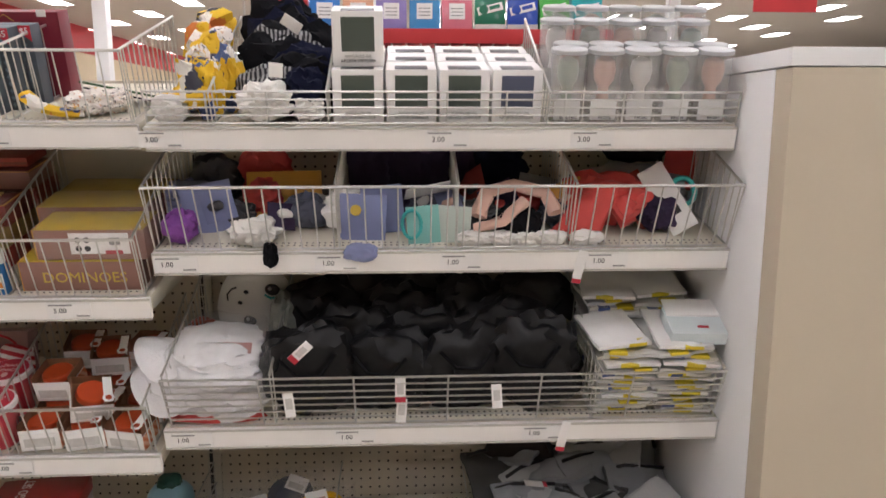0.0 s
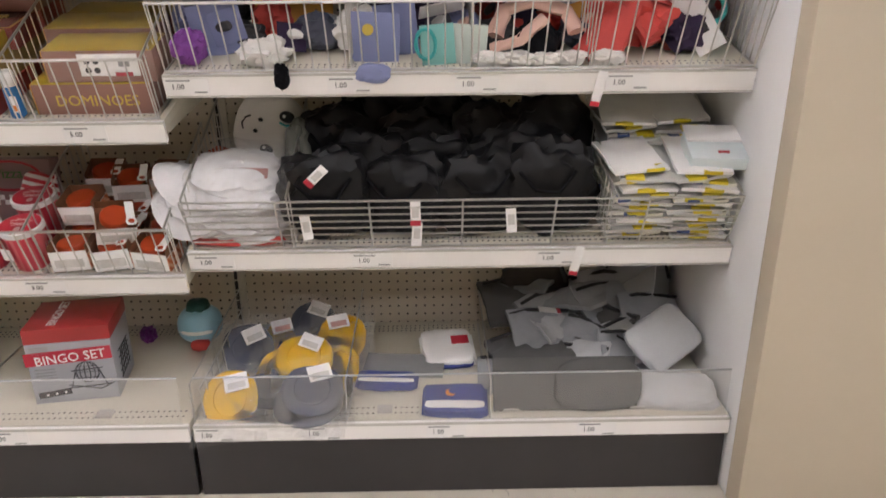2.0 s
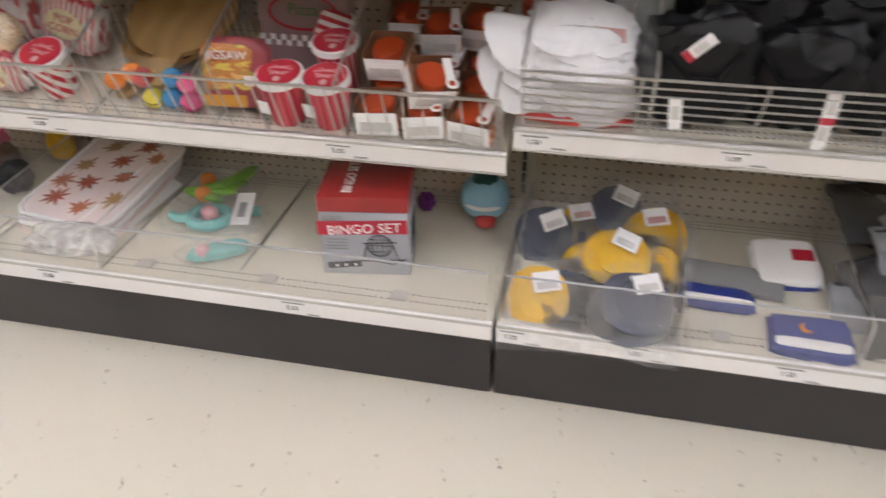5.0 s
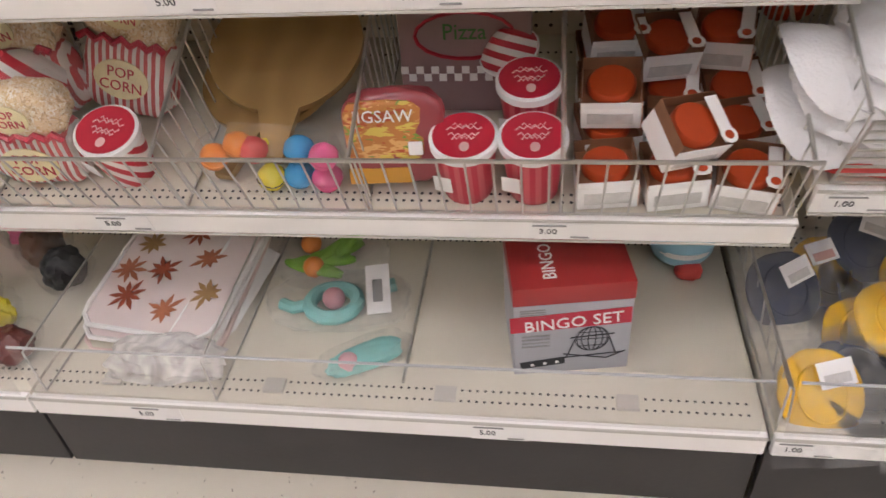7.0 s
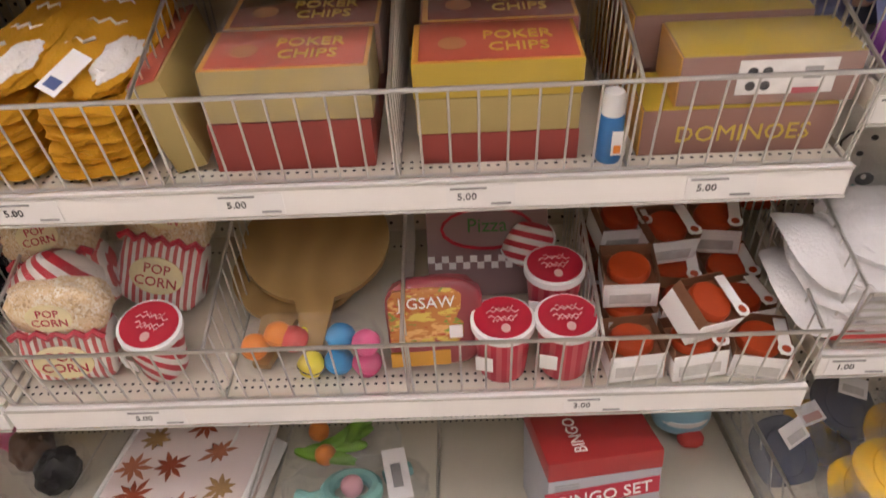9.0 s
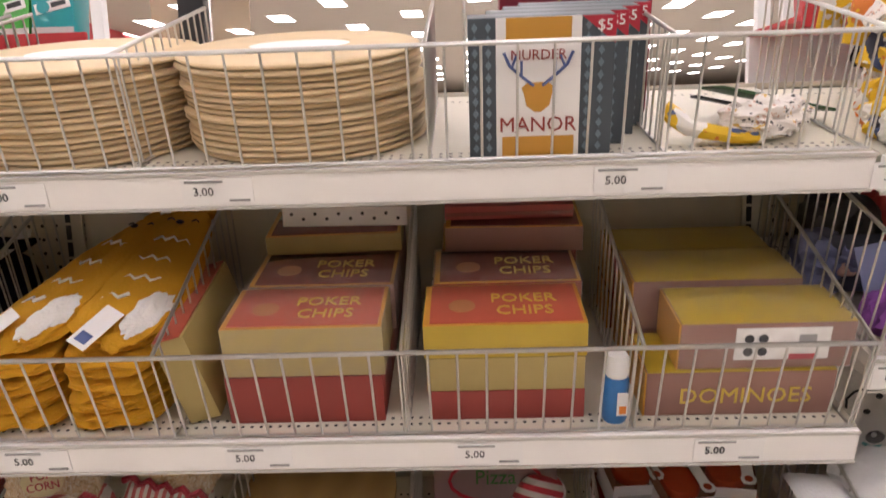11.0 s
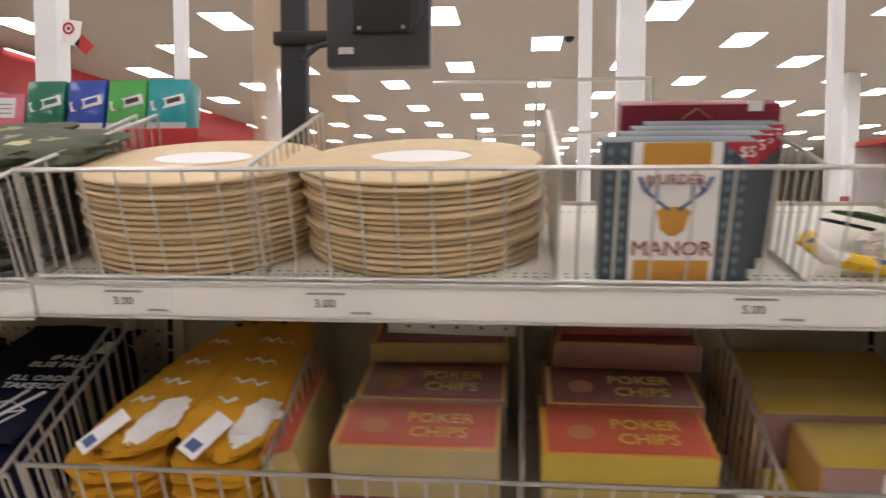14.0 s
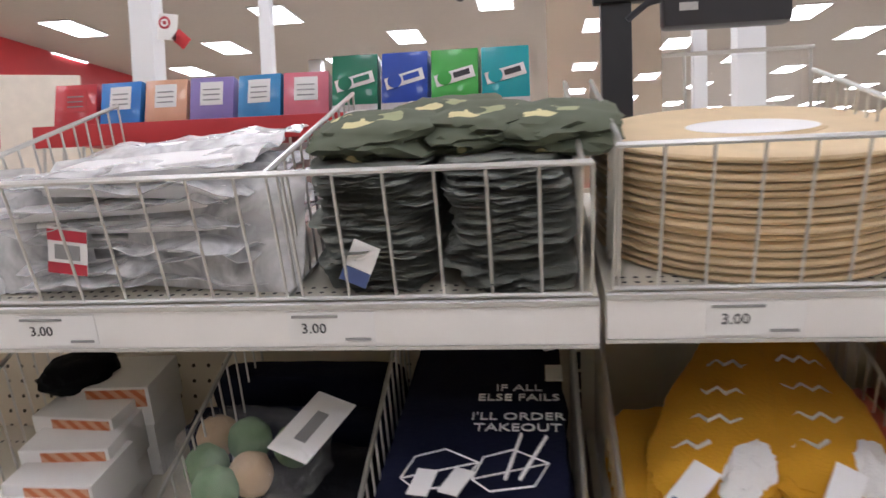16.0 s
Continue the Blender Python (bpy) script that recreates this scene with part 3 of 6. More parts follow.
wd = thing("shelf_divider", "low grey wire divider lying on the base shelf", "shelf divider", on("B", -1.183), "base shelf dividers")
wire(wd, (0, 0.06, 0.004), (0, 0.48, 0.004), 0.003, "bottom_rod")


# ---- goods: top shelves ----
def rnd(a, b):
    return random.uniform(a, b)


def plate_stack(u, v, count, tilt_seed):
    for k in range(count):
        h = 0.0084
        p = thing("wooden_plate", "round pale birch serving board in a tall stack", "board", on("L4", u + rnd(-0.005, 0.005), v + rnd(-0.005, 0.004), 0.001 + k * h, 0, 0, rnd(0, 360)), "stacked round boards")
        r = 0.168 + rnd(-0.003, 0.002)
        part("board", PLATE, None, p, m=Matrix.Diagonal((r / 0.168, r / 0.168, 1, 1)))
        if k == count - 1:
            part("paper_sticker", lathe([(0.047, 0.0084), (0.047, 0.0089)], 24, m=Matrix.Diagonal((1.5, 1, 1, 1))), M_WHITE, p, "white oval paper sticker", m=pose(0, 0, 0, 0, 0, -p.rotation_euler.z * 57.3))
            part("handle_slot", lathe([(0.03, 0.0084), (0.03, 0.0087)], 20, m=Matrix.Translation((0, 0.06, 0)) @ Matrix.Diagonal((1.4, 0.35, 1, 1))), M_BARK, p, "cut-out handle slot", m=pose(0, 0, 0, 0, 0, tilt_seed))


PLATE = mesh_of(lathe([(0.155, 0.0), (0.1655, 0.001), (0.168, 0.004), (0.1665, 0.0065), (0.16, 0.0082), (0.15, 0.0082)], 48), M_PALEWOOD, name="board")
plate_stack(-1.338, 0.17, 15, 20)
plate_stack(-1.658, 0.17, 15, -10)


def game_box(u, v, facing):
    g = thing("game_box", "mystery board game box, dark diamond pattern with a white panel", "game box", on("L4", u, v, 0.001), "board game boxes")
    part("box_body", box(0, 0.174, 0, 0.045, 0, 0.168, 0.0015), M_GUNMETAL, g, "dark blue-grey patterned board")
    part("front_panel", box(0.033, 0.134, -0.0012, 0, 0.0, 0.1675, 0), M_WHITE, g, "white front panel")
    part("gold_band", box(0.045, 0.122, -0.002, -0.0013, 0.142, 0.1675, 0), M_ORANGEWOOD, g)
    part("gold_band", box(0.04, 0.128, -0.002, -0.0013, 0.0, 0.026, 0), M_ORANGEWOOD, g)
    bm = bmesh.new()
    vs = [bm.verts.new((x, y, z)) for y in (-0.0022, -0.0014) for x, z in ((0.134, 0.1675), (0.174, 0.1675), (0.174, 0.135))]
    for q in ((0, 1, 2), (5, 4, 3), (0, 3, 4, 1), (1, 4, 5, 2), (2, 5, 3, 0)):
        bm.faces.new([vs[i] for i in q])
    tag = part("price_corner", bm, M_REDCARD, g, "red corner flash with the price")
    letters("$5", 0.018, M_WHITE, tag, front(0.161, -0.0028, 0.156))
    for k in range(11):
        for s in (0.008, 0.024, 0.142, 0.158):
            part("diamond", DIAMOND, None, g, m=pose(s, -0.0012, 0.012 + k * 0.0145))
    if facing:
        letters("MURDER", 0.017, M_WINE, g, front(0.0835, -0.0022, 0.124))
        letters("MANOR", 0.026, M_WINE, g, front(0.0835, -0.0022, 0.04))
        bm = bmesh.new()
        for s in (-1, 1):
            tube([(0.0835 + s * 0.005, -0.002, 0.088), (0.0835 + s * 0.018, -0.002, 0.098), (0.0835 + s * 0.034, -0.002, 0.112), (0.0835 + s * 0.041, -0.002, 0.128)], 0.002, 5, bm)
            tube([(0.0835 + s * 0.02, -0.002, 0.1), (0.0835 + s * 0.02, -0.002, 0.118)], 0.0016, 5, bm)
            tube([(0.0835 + s * 0.032, -0.002, 0.11), (0.0835 + s * 0.026, -0.002, 0.124)], 0.0016, 5, bm)
        part("antlers", bm, M_TEXTBLUE, g, "dark blue printed antlers")
        part("stag_head", lathe([(0.004, 0.056), (0.014, 0.064), (0.017, 0.078), (0.02, 0.086), (0.012, 0.092)], 16, m=Matrix.Translation((0.0835, -0.0015, 0)) @ Matrix.Diagonal((1, 0.04, 1, 1))), M_ORANGEWOOD, g, "printed stag head")
    return g


DIAMOND = mesh_of(lathe([(0.0048, 0.0), (0.0048, 0.0006)], 4, m=Matrix.Rotation(radians(90), 4, "X") @ Matrix.Diagonal((0.8, 1.2, 1, 1))), mat("slate_blue_print", (0.16, 0.22, 0.27), 0.5), name="diamond")
for k in range(4):
    game_box(-1.109 + k * 0.024, 0.015 + k * 0.046, k == 0)
rb = thing("game_box", "flat wine-red game box standing at the back of the shelf", "game box", on("L4", -1.06, 0.24, 0.001))
part("box_body", box(0, 0.22, 0, 0.055, 0, 0.185, 0.002), mat("crimson_box", (0.2, 0.012, 0.03), 0.45), rb)
part("white_mark", box(0.175, 0.195, -0.001, 0, 0.175, 0.19, 0), M_WHITE, rb)
part("outline_mark", tube([(0.085, -0.0005, 0.165), (0.105, -0.0005, 0.18), (0.125, -0.0005, 0.165)], 0.0008, 4), M_GOLD, rb)


def lump(name, label, cat, level, u, v, w, size, seed, material, amp=0.2, power=2.4, rot=(0, 0, 0), group="", freq=2.2, lv=4):
    t = tagged(new(name, mesh_of(soft(*size, seed, amp, power, lv, freq), material, name=name)), label, cat, group)
    t.matrix_world = on(level, u, v, w, *rot)
    return t


def ribbon(name, label, cat, level, path, width, material, group="", thick=0.004, seed=1):
    """A crumpled strip of cloth that runs along a path."""
    pts = []
    P = [Vector(p) for p in path]
    for a, b in zip(P, P[1:]):
        for k in range(6):
            pts.append(a.lerp(b, k / 6))
    pts.append(P[-1])
    bm = bmesh.new()
    rows = []
    for i, p in enumerate(pts):
        d = (pts[min(i + 1, len(pts) - 1)] - pts[max(i - 1, 0)]).normalized()
        side = d.cross(Vector((0.1, -0.3, 1))).normalized()
        upv = side.cross(d)
        ring = []
        for k in range(10):
            a = 6.28318 * k / 10
            n = 1 + 0.35 * noise.noise(p * 25 + Vector((k * 0.9, seed, 0)))
            ring.append(bm.verts.new(p + side * (width / 2 * math.cos(a) * n) + upv * (width * 0.3 * math.sin(a) * n)))
        rows.append(ring)
    for a, b in zip(rows, rows[1:]):
        for k in range(10):
            bm.faces.new((a[k], a[(k + 1) % 10], b[(k + 1) % 10], b[k]))
    bm.faces.new(rows[0][::-1])
    bm.faces.new(rows[-1])
    t = tagged(new(name, mesh_of(bm, material, name=name)), label, cat, group)
    t.matrix_world = on(level)
    return t


# leftovers on the nearly empty end of the top shelf
ribbon("headscarf", "crumpled yellow printed headscarf lying on the shelf", "scarf", "L4", [(-0.86, 0.06, 0.045), (-0.83, 0.05, 0.022), (-0.78, 0.04, 0.014), (-0.74, 0.05, 0.012)], 0.03, M_SCARF, seed=2)
lump("headscarf", "knotted white printed headscarf lying on the shelf", "scarf", "L4", -0.735, 0.07, 0, (0.09, 0.07, 0.05), 3, M_SCARFWHITE, 0.35)
lump("headscarf", "small knotted white printed scarf on the shelf", "scarf", "L4", -0.69, 0.1, 0, (0.06, 0.06, 0.045), 5, M_SCARFWHITE, 0.35)
gc = thing("folded_card", "dark green folded card lying on the shelf", "card", on("L4", -0.69, 0.16, 0.03, -12, 14, 10))
part("card", box(-0.09, 0.09, -0.03, 0.03, 0, 0.004, 0.001), mat("bottle_green", (0.03, 0.09, 0.03), 0.6), gc)
part("fold", box(-0.09, 0.09, 0.031, 0.05, -0.012, -0.008, 0.001), M_INK, gc)

# scarves heaped at the end of the next top shelf
for k in range(17):
    ribbon("headscarf", "yellow printed headscarf in a tangled heap", "scarf", "R4",
           [(-0.59 + rnd(-0.01, 0.1), 0.03 + 0.018 * k + rnd(-0.01, 0.01), 0.02 + rnd(0, 0.09) + 0.005 * k), (-0.56 + rnd(0, 0.07), 0.04 + 0.018 * k, 0.05 + rnd(0, 0.06) + 0.006 * k),
            (-0.53 + rnd(0, 0.05), 0.05 + 0.018 * k, 0.05 + rnd(0, 0.07) + 0.006 * k), (-0.49 + rnd(-0.02, 0.01), 0.03 + 0.018 * k, 0.02 + rnd(0, 0.08) + 0.005 * k)], rnd(0.035, 0.06), M_SCARFWHITE if k % 5 == 4 else M_SCARF, "heaped headscarves", seed=k)
for k in range(5):
    lump("headscarf", "knotted white printed headscarf in a heap", "scarf", "R4", -0.57 + 0.028 * k, 0.07 + 0.06 * (k % 3), 0.0, (0.06, 0.06, 0.05 + 0.02 * k), 20 + k, M_SCARFWHITE if k == 2 else M_SCARF, 0.35, group="heaped headscarves")
lump("headscarf", "white knotted scarf at the front of the shelf", "scarf", "R4", -0.56, 0.03, 0.0, (0.07, 0.05, 0.055), 31, M_WHITEFLEECE, 0.3)
for k in range(9):
    lump("knit_hat", "black and navy cloth hats in a loose pile", "hat", "R4", -0.355 + rnd(-0.06, 0.06), 0.09 + 0.035 * k, 0.0, (0.17, 0.1, 0.08 + 0.016 * k), 40 + k, [M_BLACKCLOTH, M_STRIPECLOTH, M_BLACKCLOTH, M_NAVY][k % 4], 0.3, group="piled hats")
lump("knit_hat", "white knotted cloth hat at the shelf front", "hat", "R4", -0.37, 0.045, 0.0, (0.11, 0.08, 0.08), 52, M_WHITEFLEECE, 0.35, group="piled hats")
lump("knit_hat", "small white crumpled cloth at the shelf front", "hat", "R4", -0.28, 0.035, 0.0, (0.06, 0.05, 0.05), 53, M_WHITEFLEECE, 0.35, group="piled hats")
lump("knit_hat", "navy cloth hat at the shelf front", "hat", "R4", -0.29, 0.08, 0.0, (0.09, 0.1, 0.1), 54, M_NAVY, 0.3, group="piled hats")
tg = thing("hang_tag", "blank white card hang tag on the hats", "tag", on("R4", -0.345, 0.04, 0.09, 10, 5, 0))
part("card", box(-0.014, 0.014, -0.0015, 0, 0, 0.03, 0.0005), M_WHITE, tg)
tg = thing("hang_tag", "blank white card hang tag on the hats", "tag", on("R4", -0.33, 0.16, 0.17, 30, 35, 0))
part("card", box(-0.022, 0.022, -0.0015, 0, 0, 0.03, 0.0005), M_WHITE, tg)


def diffuser_box(u, v, w, tint, rz=0, writing=True):
    b = thing("diffuser_box", "white boxed aroma diffuser with a dark window", "boxed diffuser", on("R4", u, v, w, 0, 0, rz), "boxed diffusers")
    part("carton", box(-0.051, 0.051, 0, 0.1, 0, 0.108, 0.0015), M_WHITE, b)
    part("window", box(-0.033, 0.033, -0.0012, 0, 0.03, 0.097, 0.0006), tint, b, "dark printed window")
    part("top_window", box(-0.033, 0.033, 0.004, 0.045, 0.108, 0.1088, 0.0004), M_DKGREY, b)
    if writing:
        letters("AROMA DIFFUSER", 0.0088, M_INK, b, front(0, -0.0008, 0.0115))
        letters("WATERLESS OIL", 0.0075, M_GREYINK, b, front(0, -0.0008, 0.0205))
    return b


T1, T2 = mat("dark_sage_window", (0.055, 0.075, 0.06), 0.3, coat=0.4), mat("slate_window", (0.07, 0.085, 0.14), 0.3, coat=0.4)
for c in range(4):
    for r in range(3):
        u = -0.18 + 0.108 * c
        diffuser_box(u, 0.02 + 0.108 * r, 0.001, T2 if c == 3 else T1, rnd(-2, 2), r == 0)
diffuser_box(-0.178, 0.045, 0.1105, T1, 2)

random.seed(5)
BRUSHES = [mat("brush_sage", (0.32, 0.38, 0.3), 0.5), mat("brush_blush", (0.68, 0.42, 0.34), 0.5), mat("brush_white", (0.78, 0.76, 0.74), 0.4)]
TUBE = mesh_of(lathe([(0.034, 0.0), (0.036, 0.004), (0.036, 0.136), (0.033, 0.14)], 24), M_CLEARTUBE, name="tube")
LID = mesh_of(lathe([(0.034, 0.139), (0.0372, 0.1395), (0.0372, 0.147), (0.034, 0.149)], 24), M_FROST, name="lid")
GRIP = [mesh_of(lathe([(0.012, 0.004), (0.014, 0.03), (0.011, 0.07), (0.02, 0.085), (0.023, 0.105), (0.019, 0.125), (0.008, 0.131)], 16), m, name="brush") for m in BRUSHES]
for r in range(4):
    for c in range(5):
        t = thing("facial_brush", "facial brush in a clear round plastic tube", "facial brush", on("R4", 0.25 + 0.076 * c + 0.018 * (r % 2), 0.045 + 0.075 * r, 0.001 + (0.02 * r if r > 1 else 0)), "tubed facial brushes")
        part("tube", TUBE, None, t, "clear plastic tube")
        part("lid", LID, None, t, "clear lid")
        part("brush", GRIP[(r + c) % 3], None, t, "pastel brush")
        part("insert", box(-0.027, 0.027, -0.018, -0.0172, 0.005, 0.045, 0), M_WHITE, t, "white card insert")
        if r == 0:
            letters(["ELECTRIC", "FACIAL", "FACIAL", "BRUSH", "BRUSH"][c], 0.0085, M_INK, t, front(0, -0.0368, 0.014))


# ---- third bay: clear packs and green clothes ----
for k in range(7):
    p = thing("clear_pack", "crinkled clear plastic packet of white tableware", "packet", on("M4", -2.33 + rnd(-0.03, 0.03), 0.16, 0.004 + 0.019 * k, rnd(-2, 2), rnd(-3, 3), rnd(-6, 6)), "clear packets")
    part("packed_plate", box(-0.11, 0.11, -0.11, 0.11, 0, 0.015, 0.004), M_WHITE, p, "white packed plate")
    part("wrap", sheet(0.27, 0.29, k + 60, 0.014, 0.001, 16, 14, m=Matrix.Translation((0, 0, 0.015))), M_FILM, p, "clear crinkled wrap")
for k in range(7):
    p = thing("clear_pack", "large upright clear plastic sleeve, crinkled", "packet", on("M4", -2.72 + 0.08 * k, 0.035 + 0.012 * (k % 3), 0.001, -16, rnd(-4, 4), rnd(-8, 8)), "clear packets")
    part("wrap", sheet(0.2, 0.13, k + 80, 0.01, 0.001, 16, 16, m=Matrix.Translation((0, 0, 0.066)) @ FRONT), M_FILM, p, "clear crinkled sleeve")
    part("card", box(-0.08, 0.08, 0.014, 0.016, 0.0, 0.125, 0), M_WHITE, p)
rp = thing("label_card", "white and red printed label on a clear packet", "label", on("M4", -2.39, 0.015, 0.03, -5, 8, 0))
part("card", box(-0.022, 0.022, 0, 0.001, 0, 0.05, 0), M_WHITE, rp)
part("red_band", box(-0.022, 0.022, -0.0008, -0.0001, 0.0, 0.012, 0), M_REDCARD, rp)
part("red_band", box(-0.022, 0.022, -0.0008, -0.0001, 0.036, 0.048, 0), M_REDCARD, rp)
part("print_block", box(-0.014, 0.014, -0.0008, -0.0001, 0.016, 0.032, 0), M_GREYINK, rp)


def folded(name, label, cat, level, u, v, w, wd, dp, h, material, seed, group, hem=None):
    """A folded cloth: two soft layers with a rounded front fold."""
    t = thing(name, label, cat, on(level, u, v, w, 0, 0, rnd(-3, 3)), group)
    bm = bmesh.new()
    for k in range(2):
        soft(wd, dp, h * 0.62, seed + k, 0.15, 4, 4, 2.4, bm, Matrix.Translation((rnd(-0.006, 0.006), dp / 2 + rnd(-0.004, 0.004), k * h * 0.46)))
    part("cloth", bm, material, t)
    return t


random.seed(11)
for c, u in enumerate((-2.055, -1.92)):
    for k in range(7):
        folded("fleece_garment", "folded dark green fleece garment in a stack", "garment", "M4", u + rnd(-0.006, 0.006), 0.018 + rnd(-0.008, 0.008), 0.001 + 0.0185 * k, 0.128, 0.3, 0.021, M_GREEN, 100 + 10 * c + k, "stacked green garments")
for k, (u, v) in enumerate(((-2.06, 0.14), (-1.95, 0.17), (-1.87, 0.15), (-2.0, 0.25))):
    lump("fleece_garment", "green printed garment folded on the stack", "garment", "M4", u, v, 0.125, (0.14, 0.22, 0.042), 130 + k, M_GREENPRINT, 0.2, 3.0, group="stacked green garments")
tg = thing("hang_tag", "white and navy card tag on the green garments", "tag", on("M4", -2.075, -0.002, 0.02, 0, 25, 0))
part("card", box(-0.014, 0.014, -0.001, 0, 0, 0.045, 0.0004), M_WHITE, tg)
part("navy_band", box(-0.014, 0.014, -0.0018, -0.0011, 0.0, 0.016, 0), M_TEXTBLUE, tg)

# ---- third bay, second shelf ----
ap = thing("apron", "navy cloth aprons with white hand lettering, heaped high", "apron", on("M3", -1.965, 0.02, 0.0))
part("cloth", soft(0.21, 0.36, 0.13, 140, 0.06, 6, 4, 2, m=Matrix.Translation((0, 0.19, 0))), M_NAVY, ap)
part("fold", sheet(0.2, 0.36, 141, 0.006, 0.004, 14, 9, m=Matrix.Translation((0, 0.19, 0.138)) @ pose(0, 0, 0, 1)), M_NAVY, ap)
up_m = Matrix.Translation((0.045, 0.2, 0.1475)) @ pose(0, 0, 0, 1)
for txt, dy in (("IF ALL", 0.036), ("ELSE FAILS", 0.012), ("I'LL ORDER", -0.032), ("TAKEOUT", -0.056)):
    letters(txt, 0.0225, M_WHITE, ap, up_m @ Matrix.Translation((0.0, dy, 0)))
bm = bmesh.new()
for s in (-0.045, 0.03):
    tube([(s - 0.03, 0.07, 0.149), (s - 0.02, 0.11, 0.149), (s + 0.012, 0.125, 0.149), (s + 0.05, 0.1, 0.149), (s + 0.035, 0.06, 0.149), (s - 0.01, 0.05, 0.149), (s - 0.03, 0.07, 0.149)], 0.0011, 4, bm)
    tube([(s - 0.03, 0.07, 0.149), (s + 0.05, 0.1, 0.149)], 0.001, 4, bm)
part("line_drawing", bm, M_WHITE, ap, "white takeout-box line drawing", m=pose(0, -0.03, 0))
bm = tube([(0.035, 0.085, 0.15), (0.05, 0.17, 0.15)], 0.0022, 5)
tube([(0.05, 0.085, 0.15), (0.078, 0.165, 0.15)], 0.0022, 5, bm)
part("chopstick_print", bm, M_WHITE, ap, m=pose(0, -0.045, 0))
for x, y, r in ((-0.05, 0.03, -8), (-0.015, 0.032, -20), (0.09, 0.27, 0), (0.08, 0.36, 25)):
    part("hang_tag", box(-0.011, 0.011, -0.022, 0.022, 0, 0.0015, 0.0003), M_WHITE, ap, "white card tag", m=pose(x, y, 0.151, 0, 0, r))
lump("apron", "navy folded apron at the back of the shelf", "apron", "M3", -2.22, 0.33, 0.0, (0.28, 0.06, 0.14), 143, M_NAVY, 0.03, 9)
lump("apron", "second navy folded apron at the back", "apron", "M3", -2.23, 0.27, 0.0, (0.3, 0.06, 0.1), 144, M_NAVY, 0.03, 9)
lump("apron", "dark cloth pouch lying below the packet", "pouch", "M3", -2.16, 0.16, 0.0, (0.2, 0.16, 0.09), 145, M_BLACKCLOTH, 0.12, 3)
bg = thing("ball_pack", "clear packet of green and tan felt balls with a white tag", "packet", on("M3", -2.25, 0.13, 0.085))
for k, (x, y, z, m) in enumerate(((-0.04, 0.0, 0.0, M_FELTGREEN), (0.0, 0.04, 0.012, M_FELTGREEN), (-0.045, 0.05, 0.01, M_FELTTAN), (0.02, -0.015, 0.0, M_FELTTAN), (-0.01, -0.045, 0, M_FELTGREEN), (0.055, 0.045, 0.0, M_FELTGREEN))):
    part("felt_ball", soft(0.054, 0.054, 0.054, 150 + k, 0.08, 2, 3, m=Matrix.Translation((x, y, z))), m, bg)
part("wrap", soft(0.19, 0.16, 0.075, 158, 0.16, 3, 4, m=Matrix.Translation((0.01, 0.01, -0.003))), M_FILMTHIN, bg, "clear plastic bag")
tag = part("card_tag", box(-0.028, 0.028, -0.05, 0.05, 0, 0.0015, 0.0004), M_WHITE, bg, "white printed card tag", m=pose(0.09, 0.02, 0.07, 14, 8, -22))
part("print_block", box(-0.008, 0.008, -0.026, 0.022, 0.0016, 0.0022, 0), M_GREYINK, tag)
for k in range(6):
    b = thing("small_carton", "white carton with orange slashes in a stepped stack", "box", on("M3", -2.5 + rnd(-0.015, 0.01), 0.06 + 0.05 * k, 0.001 + 0.017 * k, 0, 0, rnd(-5, 5)), "white cartons")
    part("carton", box(-0.06, 0.06, -0.05, 0.05, 0, 0.06, 0.0015), M_WHITE, b)
    part("orange_print", box(-0.03, 0.055, -0.0512, -0.0501, 0.03, 0.056, 0), M_CRATE, b, "orange slash print")
    if k:
        part("carton_below", box(-0.055, 0.055, -0.045, 0.05, -0.017 * k, -0.001, 0.0015), M_WHITE, b)
lump("pouch", "black pouch on top of the white cartons", "pouch", "M3", -2.55, 0.3, 0.125, (0.1, 0.1, 0.05), 160, M_BLACKCLOTH, 0.15)


# ---- goods: second shelf of the middle bay ----
random.seed(21)
def cat_towel(u, v, w, ln, seed, group="mustard cat towels"):
    t = thing("cat_towel", "mustard fleece cat-shaped towel with white zigzags", "towel", on("L3", u, v, w, 0, 0, rnd(-4, 4)), group)
    part("cloth", soft(0.135, ln, 0.032, seed, 0.1, 4, 4, m=Matrix.Translation((0, ln / 2, 0))), M_MUSTARD, t)
    return t


for k in range(4):
    cat_towel(-1.74, 0.015, 0.001 + 0.026 * k, 0.27, 170 + k)
    cat_towel(-1.6, 0.015, 0.001 + 0.026 * k, 0.27, 180 + k)


